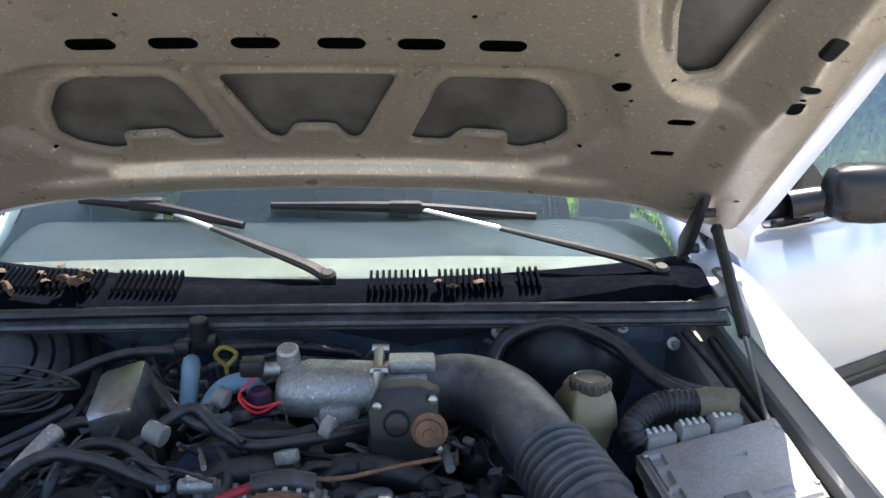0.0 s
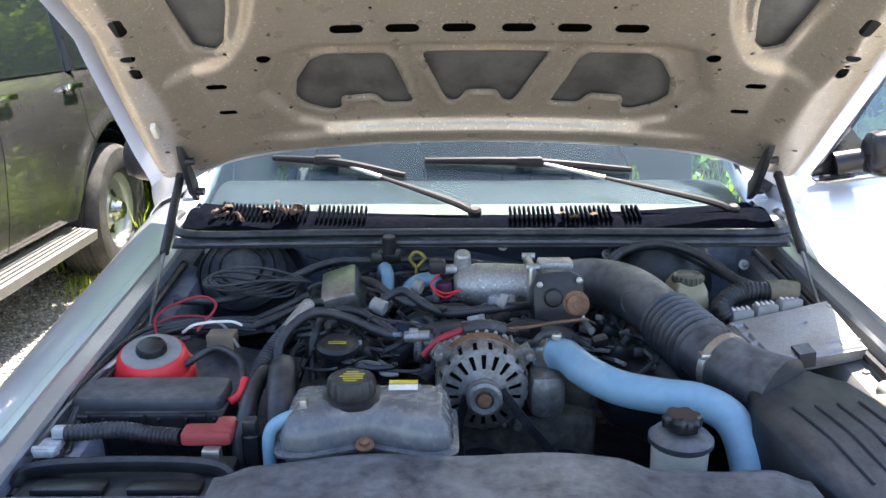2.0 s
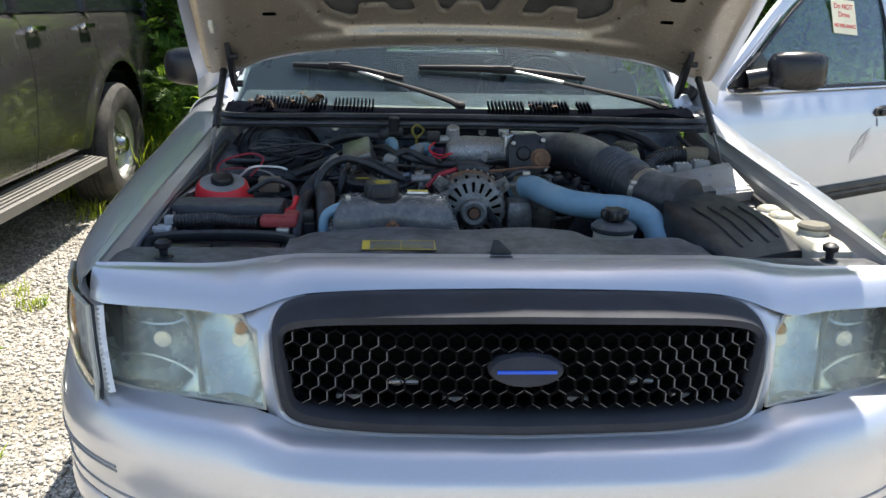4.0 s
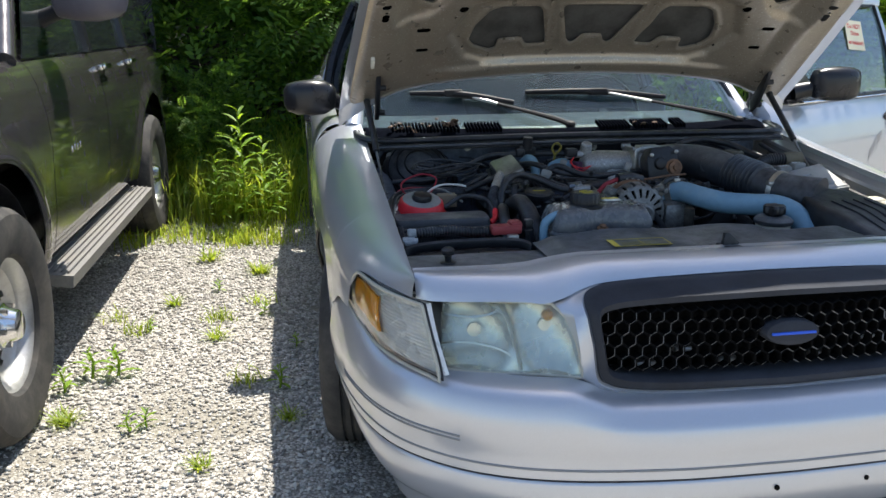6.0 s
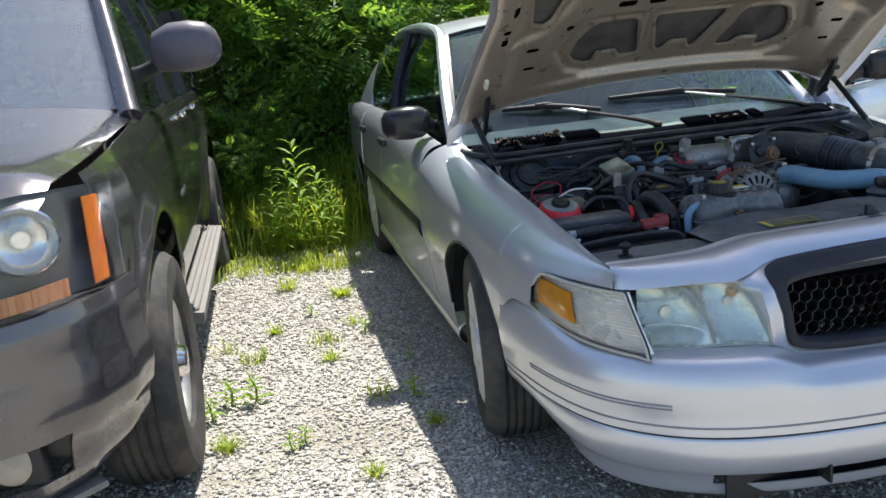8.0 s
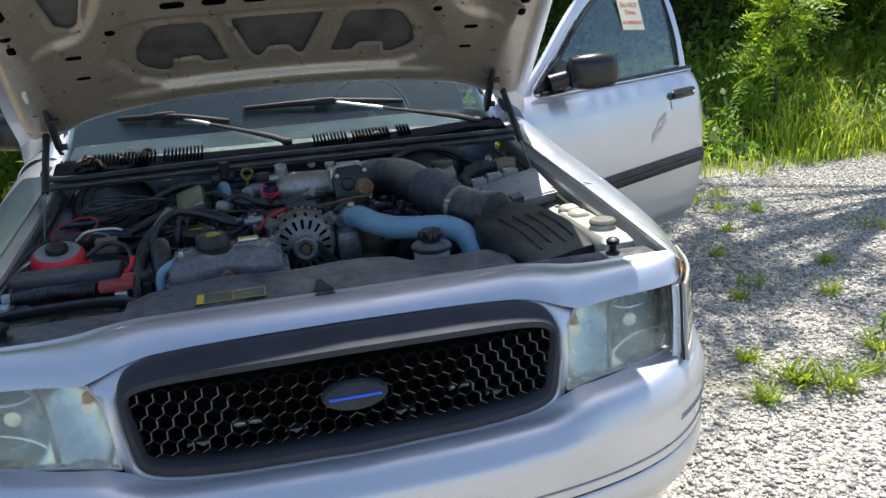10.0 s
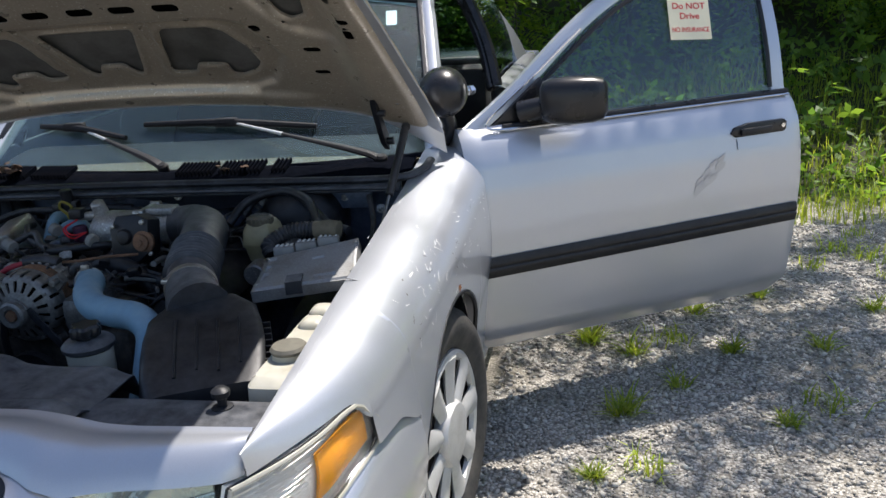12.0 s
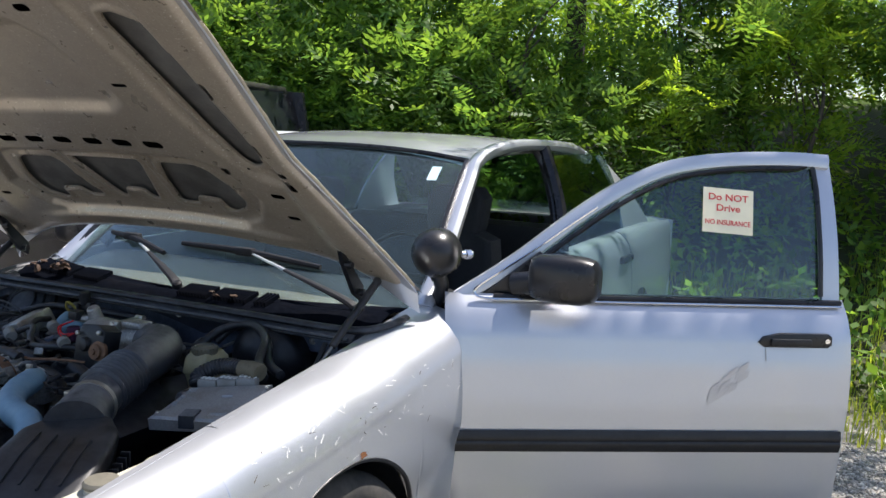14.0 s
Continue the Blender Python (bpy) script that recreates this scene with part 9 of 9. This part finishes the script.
def limbs(bm, top, blobs, r0, seed):
    """Trunk and limbs reaching into the crown."""
    g = random.Random(seed)
    pts = [(0, 0, -0.2), (0.05 * g.uniform(-1, 1), 0.05 * g.uniform(-1, 1), top * 0.35), (0.12 * g.uniform(-1, 1), 0.12 * g.uniform(-1, 1), top * 0.7), (0.2 * g.uniform(-1, 1), 0.2 * g.uniform(-1, 1), top)]
    tube(bm, pts, [r0, r0 * 0.85, r0 * 0.62, r0 * 0.3], 9, 5)
    out = []
    for b in blobs[:14]:
        z0 = max(0.2, min(top * 0.9, b[2] * 0.62))
        q = Vector((b[0], b[1], b[2]))
        s = Vector((0.08 * g.uniform(-1, 1), 0.08 * g.uniform(-1, 1), z0))
        m = s.lerp(q, 0.5) + Vector((g.uniform(-0.15, 0.15), g.uniform(-0.15, 0.15), 0.1))
        out.append(tube(B(), [s, m, q], [r0 * 0.38, r0 * 0.24, r0 * 0.08], 6, 3))
    return out


def plant(name, label, cat, group, blobs, n, top, r0, seed, mat, flen, lsize, pairs, wide=0.42, shell=0.45):
    t = thing(name, label, cat, group)
    bm = B()
    arms = limbs(bm, top, blobs, r0, seed)
    part("trunk", bm, M_BARK, t, "grey-brown bark")
    for arm in arms:
        part("limb", arm, M_BARK, t)
    p, d = blob_points(n, blobs, shell)
    dr = unit(d * 0.7 + RNG.normal(size=(n, 3)) * 0.55 + np.array([0, 0, 0.1]))
    fl = flen * RNG.uniform(0.6, 1.2, n)
    q = fronds(p, dr, fl, pairs, lsize, wide)
    cr = new("crown", quads_mesh("crown", q, mat))
    cr.parent = t
    return t


def put(src, x, y, z=None, s=1.0, turn=0.0, sz=None):
    z = ground_z(x, y) if z is None else z
    src.scale = (1, 1, 1)
    return copy_thing(src, Matrix.Translation((x, y, z)) @ Matrix.Rotation(turn, 4, "Z") @ Matrix.Diagonal((s, s, sz or s, 1)))


bush_a = plant("bush", "dense mid green leafy bush", "bush", "bushes", crown_blobs(26, 1.35, 1.7, 0.35, 3), 1500, 1.5, 0.05, 3, M_LEAF, 0.26, 0.085, 4)
bush_b = plant("bush", "mid green leafy bush with feathered leaves", "bush", "bushes", crown_blobs(24, 1.25, 1.9, 0.4, 8), 1250, 1.6, 0.045, 8, M_LEAF, 0.32, 0.075, 6, 0.40)
tree_a = plant("tree", "broad green tree with an open leafy crown", "tree", "trees", crown_blobs(34, 2.3, 3.6, 2.4, 15), 1900, 4.6, 0.13, 15, M_LEAFD, 0.36, 0.13, 4)
tree_b = plant("tree", "tall locust tree with feathered leaves", "tree", "trees", crown_blobs(30, 1.9, 4.2, 2.2, 21), 1700, 5.2, 0.11, 21, M_LEAFD, 0.40, 0.10, 6, 0.40)
sapling = plant("sapling", "bright green feathery sapling on the grass verge", "sapling", "saplings", crown_blobs(9, 0.62, 1.0, 0.5, 33), 150, 1.3, 0.02, 33, M_LEAFB, 0.42, 0.075, 9, 0.36, 0.2)
bush_a.matrix_world = Matrix.Translation((-1.9, 6.0, ground_z(-1.9, 6.0)))
bush_b.matrix_world = Matrix.Translation((-0.6, 5.9, ground_z(-0.6, 5.9)))
tree_a.matrix_world = Matrix.Translation((-4.2, 9.5, ground_z(-4.2, 9.5)))
tree_b.matrix_world = Matrix.Translation((0.8, 9.2, ground_z(0.8, 9.2)))
sapling.matrix_world = Matrix.Translation((4.9, 5.7, ground_z(4.9, 5.7)))
g = random.Random(4)
for x, y, s in ((-3.4, 6.2, 1.1), (-5.2, 6.4, 1.2), (-7.2, 6.2, 1.2), (-9.5, 6.8, 1.3), (2.6, 7.6, 1.0), (4.2, 8.2, 1.15), (6.1, 7.9, 1.1), (8.0, 7.4, 1.2), (10.2, 7.2, 1.3), (12.8, 6.9, 1.3), (3.4, 6.9, 0.6), (7.2, 6.4, 0.6)):
    put(bush_a, x, y, None, s * g.uniform(0.9, 1.1), g.uniform(0, 6), s * g.uniform(0.9, 1.2))
for x, y, s in ((-2.6, 7.3, 1.3), (-4.4, 7.6, 1.3), (-6.4, 7.6, 1.4), (0.4, 7.2, 1.15), (5.2, 7.2, 0.85), (6.8, 9.3, 1.3), (9.2, 9.0, 1.3), (11.6, 8.8, 1.4), (-12.0, 7.5, 1.5), (14.5, 8.5, 1.5), (-0.3, 4.95, 0.42), (-2.7, 5.2, 0.5), (-1.75, 5.0, 0.38)):
    put(bush_b, x, y, None, s * g.uniform(0.9, 1.1), g.uniform(0, 6), s * g.uniform(0.9, 1.15))
for x, y, s in ((-7.5, 10.2, 1.1), (-1.6, 10.4, 1.1), (3.4, 11.2, 1.15), (6.3, 10.6, 1.1), (9.4, 11.0, 1.2), (12.6, 10.5, 1.2), (16.0, 10.0, 1.2), (-11.0, 10.0, 1.2), (-15.0, 10.5, 1.3), (19.5, 11.0, 1.3)):
    put(tree_a, x, y, None, s * g.uniform(0.92, 1.1), g.uniform(0, 6), s * g.uniform(0.9, 1.15))
for x, y, s in ((-5.6, 9.0, 1.0), (5.0, 9.6, 1.0), (8.0, 9.8, 1.05), (11.2, 9.6, 1.1), (-9.0, 9.2, 1.1), (14.2, 9.0, 1.1)):
    put(tree_b, x, y, None, s * g.uniform(0.92, 1.1), g.uniform(0, 6), s * g.uniform(0.9, 1.15))
for x, y, s in ((4.45, 5.0, 0.85), (3.7, 6.6, 0.8), (6.2, 5.6, 0.9), (7.6, 5.9, 1.1), (3.0, 8.0, 1.3), (1.6, 6.8, 1.2), (0.6, 6.4, 0.9)):
    put(sapling, x, y, None, s, g.uniform(0, 6))

far_bush = plant("bush", "sunlit yellow-green bush in the field behind", "bush", "field bushes", crown_blobs(26, 1.7, 1.5, 0.2, 41), 900, 1.2, 0.04, 41, M_LEAFB, 0.4, 0.12, 4)
far_bush.matrix_world = Matrix.Translation((-5.0, 13.6, ground_z(-5.0, 13.6)))
for k, x in enumerate((-9.0, -2.2, 0.6, 3.2, 6.4, 9.8, 13.0, 17.0)):
    put(far_bush, x, 13.4 + 0.9 * (k % 3), None, 1.0 + 0.15 * (k % 2), k * 1.9)

# an unseen tree, leaned over the gravel to cast dappled shade on it
lean_blobs = [(b[0] - 3.1, b[1] - 0.3, b[2], b[3], b[4], b[5]) for b in crown_blobs(15, 1.9, 1.8, 4.2, 52)]
t = thing("tree", "unseen leaning tree placed to dapple the gravel with shade", "tree", "trees")
bm = B()
tube(bm, [(0, 0, -0.2), (-0.3, 0, 1.6), (-1.0, -0.1, 3.2), (-2.2, -0.2, 4.5), (-3.4, -0.3, 5.2)], [0.16, 0.14, 0.11, 0.07, 0.03], 10, 5)
for b in lean_blobs[:12]:
    tube(bm, [(-1.8, -0.15, 4.1), ((b[0] - 1.8) / 2, b[1] / 2, b[2] * 0.5 + 2.2), b[:3]], [0.045, 0.03, 0.01], 6, 3)
part("trunk", bm, M_BARK, t, "grey-brown bark")
p, d = blob_points(380, lean_blobs)
cr = new("crown", quads_mesh("crown", fronds(p, unit(d * 0.7 + RNG.normal(size=(380, 3)) * 0.55), 0.36 * RNG.uniform(0.6, 1.2, 380), 4, 0.12), M_LEAF))
cr.parent = t
t.matrix_world = Matrix.Translation((7.0, 4.75, 0))

# grasses and low growth along the lot's edge
def blades(n, xy, hmin, hmax, width, lean=0.35):
    x, y = xy
    z = np.array([ground_z(a, b) for a, b in zip(x, y)])
    base = np.stack([x, y, z - 0.01], 1)
    a = RNG.uniform(0, 6.283, n)
    d = np.stack([np.cos(a), np.sin(a), np.zeros(n)], 1)
    s = np.stack([-np.sin(a), np.cos(a), np.zeros(n)], 1)
    h = RNG.uniform(hmin, hmax, n)[:, None]
    w = width * RNG.uniform(0.6, 1.3, n)[:, None]
    ln = lean * RNG.uniform(0.2, 1.4, n)[:, None]
    m = base + d * h * ln * 0.3 + np.array([0, 0, 1.0]) * h * 0.6
    t = base + d * h * ln + np.array([0, 0, 1.0]) * h * (1 - 0.25 * ln)
    lower = np.stack([base - s * w * 0.5, base + s * w * 0.5, m + s * w * 0.42, m - s * w * 0.42], 1)
    upper = np.stack([m - s * w * 0.42, m + s * w * 0.42, t + s * w * 0.04, t - s * w * 0.04], 1)
    return np.concatenate([lower, upper])


def strip(n, x0, x1, y0, y1, clump=0.0):
    x, y = RNG.uniform(x0, x1, n), RNG.uniform(y0, y1, n)
    if clump:
        c = RNG.integers(0, max(2, n // 40), n)
        cx, cy = RNG.uniform(x0, x1, n // 40 + 2), RNG.uniform(y0, y1, n // 40 + 2)
        x, y = cx[c] + RNG.normal(size=n) * clump, cy[c] + RNG.normal(size=n) * clump
    return x, y


gq = [blades(12000, strip(12000, 2.0, 9.0, 3.85, 6.5), 0.05, 0.20, 0.008, 0.6), blades(5200, strip(5200, 4.1, 9.0, 4.1, 6.2, 0.11), 0.16, 0.48, 0.012, 0.8), blades(5000, strip(5000, -2.6, 2.0, 4.05, 6.0), 0.06, 0.22, 0.008), blades(2500, strip(2500, -2.6, -0.9, 4.2, 5.4, 0.09), 0.2, 0.5, 0.011, 0.5), blades(3500, strip(3500, -12, -3, 4.6, 6.5), 0.1, 0.4, 0.012)]
gq.append(blades(1000, strip(1000, -2.15, -1.0, 3.5, 4.1, 0.06), 0.04, 0.14, 0.007, 0.7))
gq.append(blades(900, strip(900, 1.3, 4.0, 0.5, 3.8, 0.045), 0.03, 0.11, 0.006, 0.9))
gq.append(blades(260, strip(260, -2.0, -1.05, 0.7, 3.6, 0.035), 0.03, 0.09, 0.006, 0.9))
go = new("grass", quads_mesh("grass", np.concatenate(gq), M_GRASS))
tagged(go, "long fresh green grass along the verge", "grass", kind="stuff")

# low leafy undergrowth
n = 5200
ux, uy = RNG.uniform(-3.0, 9.5, n), RNG.uniform(4.3, 7.2, n)
keep = (ux > 2.2) | (uy > 4.5)
ux, uy = ux[keep], uy[keep]
uz = np.array([ground_z(a, b) for a, b in zip(ux, uy)]) + RNG.uniform(0.03, 0.42, len(ux)) * np.clip((uy - 4.0) / 1.5, 0.25, 1)
pp = np.stack([ux, uy, uz], 1)
dd = unit(RNG.normal(size=(len(ux), 3)) + np.array([0, -0.3, 0.35]))
nn = unit(RNG.normal(size=(len(ux), 3)) * 0.5 + np.array([0, 0, 1.0]))
ll = RNG.uniform(0.05, 0.12, len(ux))
uo = new("undergrowth", quads_mesh("undergrowth", np.concatenate([leaflets(pp, dd, nn, ll, ll * 0.55), leaflets(pp, -dd, nn, ll, ll * 0.55), leaflets(pp, unit(np.cross(dd, nn)), nn, ll, ll * 0.5)]), M_LEAF))
tagged(uo, "low leafy undergrowth on the bank", "undergrowth", kind="stuff")


# single weeds that grow in the gravel
def weed(name, label, h, n, lsize, seed, narrow=0.28, group="weeds"):
    r = np.random.default_rng(seed)
    t = thing(name, label, "weed", group)
    bm = B()
    tube(bm, [(0, 0, -0.02), (0.01, 0.01, h * 0.5), (-0.01, 0.015, h * 0.95)], [0.006, 0.005, 0.002], 6, 4)
    part("stem", bm, M_LEAFB, t, "pale green stem")
    for k in range(n):
        f = (k + 0.5) / n
        a = k * 2.4 + r.uniform(-0.3, 0.3)
        up = 0.35 + 0.6 * f
        ls = lsize * (1.15 - 0.55 * f) * r.uniform(0.8, 1.2)
        bm = B()
        d = Vector((math.cos(a), math.sin(a), up)).normalized()
        s = Vector((-math.sin(a), math.cos(a), 0))
        o = Vector((0, 0, h * (0.12 + 0.83 * f)))
        def lf(u, v):
            w = narrow * ls * math.sin(math.pi * (0.06 + 0.92 * v)) ** 0.8
            return o + d * ls * v + s * (w * (u - 0.5)) + Vector((0, 0, -0.35 * ls * v * v + 0.25 * w * abs(u - 0.5)))
        sheet(bm, lf, 2, 5)
        part("leaf", bm, M_LEAFB, t)
    return t


big = weed("tall_weed", "tall bright green stalky weed between the cars", 0.86, 26, 0.26, 3, 0.16)
big.matrix_world = Matrix.Translation((-1.44, 3.98, 0))
for k, (x, y, s) in enumerate(((3.3, 4.35, 0.5), (3.75, 4.5, 0.42), (4.45, 4.3, 0.6), (4.7, 4.4, 0.55), (4.95, 4.28, 0.6), (5.3, 4.5, 0.65), (4.1, 4.7, 0.5), (2.95, 4.6, 0.45), (-1.30, 4.05, 0.75), (-1.62, 4.08, 0.62), (-1.5, 4.18, 0.8), (-1.2, 4.15, 0.55))):
    copy_thing(big, Matrix.Translation((x, y, 0)) @ Matrix.Rotation(k * 1.7, 4, "Z") @ Matrix.Scale(s, 4))
w1 = weed("broadleaf_weed", "small broad-leaved weed growing in the gravel", 0.12, 12, 0.075, 5, 0.24)
w1.matrix_world = Matrix.Translation((-1.90, 1.55, 0))
for k, (x, y, s) in enumerate(((-1.80, 1.53, 1.1), (-1.965, 1.42, 0.9), (-1.665, 1.055, 0.6), (-1.615, 1.085, 0.6), (-1.165, 1.33, 0.8), (1.14, 0.83, 1.2), (1.19, 0.90, 0.9), (2.25, 1.04, 0.8), (-1.25, 2.2, 0.6), (-1.5, 2.6, 0.6), (-1.1, 1.75, 0.5), (-1.75, 2.05, 0.5))):
    copy_thing(w1, Matrix.Translation((x, y, 0)) @ Matrix.Rotation(k * 1.3, 4, "Z") @ Matrix.Scale(s, 4))


def tuft(seed, n):
    """A low clump of narrow leaves that arch outwards."""
    r = np.random.default_rng(seed)
    t = thing("grass_tuft", "bright yellow-green grass tuft in the gravel", "grass tuft", "grass tufts")
    quads = []
    for _ in range(n):
        a, ln, up = r.uniform(0, 6.283), r.uniform(0.05, 0.13), r.uniform(0.5, 1.6)
        d = np.array([math.cos(a), math.sin(a), up]) / math.sqrt(1 + up * up)
        side = np.array([-math.sin(a), math.cos(a), 0.0]) * r.uniform(0.0022, 0.0045)
        o = np.array([r.normal() * 0.018, r.normal() * 0.018, -0.005])
        m, e = o + d * ln * 0.6, o + d * ln + np.array([math.cos(a), math.sin(a), -0.6]) * ln * 0.16
        quads += [[o - side, o + side, m + side, m - side], [m - side, m + side, e + side * 0.15, e - side * 0.15]]
    ob = new("clump", quads_mesh("clump", np.array(quads), M_GRASS))
    ob.parent = t
    return t


tufts = [tuft(61, 60), tuft(62, 90), tuft(63, 42)]
for k, (x, y, s) in enumerate(((1.49, 0.72, 1.0), (1.68, 0.79, 1.2), (1.79, 0.70, 1.3), (1.97, 0.76, 0.9), (1.62, 1.02, 0.6), (2.12, 0.92, 0.9), (2.62, 1.88, 0.8), (1.42, 1.65, 0.8), (1.75, 2.55, 0.9), (2.05, 2.75, 0.8), (1.30, 2.25, 0.9), (1.47, 2.12, 0.8), (2.9, 2.9, 0.9), (3.3, 2.2, 0.7), (1.62, 1.85, 0.6), (1.95, 1.6, 0.7), (1.32, 1.25, 0.5), (2.35, 1.5, 0.8), (2.5, 2.6, 0.8), (1.85, 2.15, 0.6), (2.2, 2.2, 0.7), (1.55, 2.75, 0.8), (2.75, 1.35, 0.7), (-1.45, 1.9, 0.6), (-1.7, 2.4, 0.7), (-1.3, 2.9, 0.8), (-1.6, 3.2, 0.9), (-1.12, 1.05, 0.6), (-1.9, 1.15, 0.6), (-1.4, 0.75, 0.5))):
    m = Matrix.Translation((x, y, ground_z(x, y))) @ Matrix.Rotation(k * 1.3, 4, "Z") @ Matrix.Scale(s, 4)
    if k < 3:
        tufts[k].matrix_world = m
    else:
        copy_thing(tufts[k % 3], m)

# ---------------------------------------------------------------- loose stones
def stones(n, x0, x1, y0, y1, rmin, rmax):
    base = np.array([(1, 0, 0), (-1, 0, 0), (0, 1, 0), (0, -1, 0), (0, 0, 1), (0, 0, -1)], float)
    tri = [(0, 2, 4), (2, 1, 4), (1, 3, 4), (3, 0, 4), (2, 0, 5), (1, 2, 5), (3, 1, 5), (0, 3, 5)]
    c = np.stack([RNG.uniform(x0, x1, n), RNG.uniform(y0, y1, n), np.zeros(n)], 1)
    c[:, 2] = [ground_z(a, b) for a, b in c[:, :2]]
    r = rmin + (rmax - rmin) * RNG.random(n) ** 2.2
    q = base[None] * (r[:, None, None] * RNG.uniform(0.55, 1.25, (n, 6, 1))) + RNG.normal(size=(n, 6, 3)) * r[:, None, None] * 0.22
    a = RNG.uniform(0, 6.28, n)
    ca, sa = np.cos(a)[:, None], np.sin(a)[:, None]
    q = np.stack([q[..., 0] * ca - q[..., 1] * sa, q[..., 0] * sa + q[..., 1] * ca, q[..., 2] * 0.7], -1) + c[:, None] + np.array([0, 0, 1.0]) * (r * 0.25)[:, None, None]
    idx = (np.arange(n)[:, None, None] * 6 + np.array(tri)[None]).reshape(-1, 3)
    return q.reshape(-1, 3), idx


vs_, ts_, off_ = [], [], 0
for args in ((30000, -2.5, -0.9, 0.0, 4.2, 0.004, 0.014), (60000, 0.95, 4.6, 0.0, 3.9, 0.004, 0.015), (4000, -1.0, 1.0, -0.4, 0.6, 0.003, 0.012)):
    v_, t_ = stones(*args)
    vs_.append(v_)
    ts_.append(t_ + off_)
    off_ += len(v_)
me = bpy.data.meshes.new("gravel_stones")
v_, t_ = np.concatenate(vs_), np.concatenate(ts_)
me.vertices.add(len(v_))
me.vertices.foreach_set("co", v_.astype(np.float32).ravel())
me.loops.add(len(t_) * 3)
me.loops.foreach_set("vertex_index", t_.astype(np.int32).ravel())
me.polygons.add(len(t_))
me.polygons.foreach_set("loop_start", np.arange(0, len(t_) * 3, 3, dtype=np.int32))
me.polygons.foreach_set("loop_total", np.full(len(t_), 3, dtype=np.int32))
me.update(calc_edges=True)
M_STONE = bpy.data.materials.new("stone_chips")
M_STONE.use_nodes = True
sp = M_STONE.node_tree.nodes["Principled BSDF"]
sg = M_STONE.node_tree.nodes.new("ShaderNodeNewGeometry")
sr = M_STONE.node_tree.nodes.new("ShaderNodeValToRGB")
sr.color_ramp.elements[0].color, sr.color_ramp.elements[1].color = (0.22, 0.205, 0.18, 1), (0.66, 0.63, 0.565, 1)
M_STONE.node_tree.links.new(sg.outputs["Random Per Island"], sr.inputs[0])
M_STONE.node_tree.links.new(sr.outputs[0], sp.inputs["Base Color"])
sp.inputs["Roughness"].default_value = 0.9
me.materials.append(M_STONE)
tagged(new("gravel_stones", me), "loose pale grey crushed stone chips", "gravel", kind="stuff")
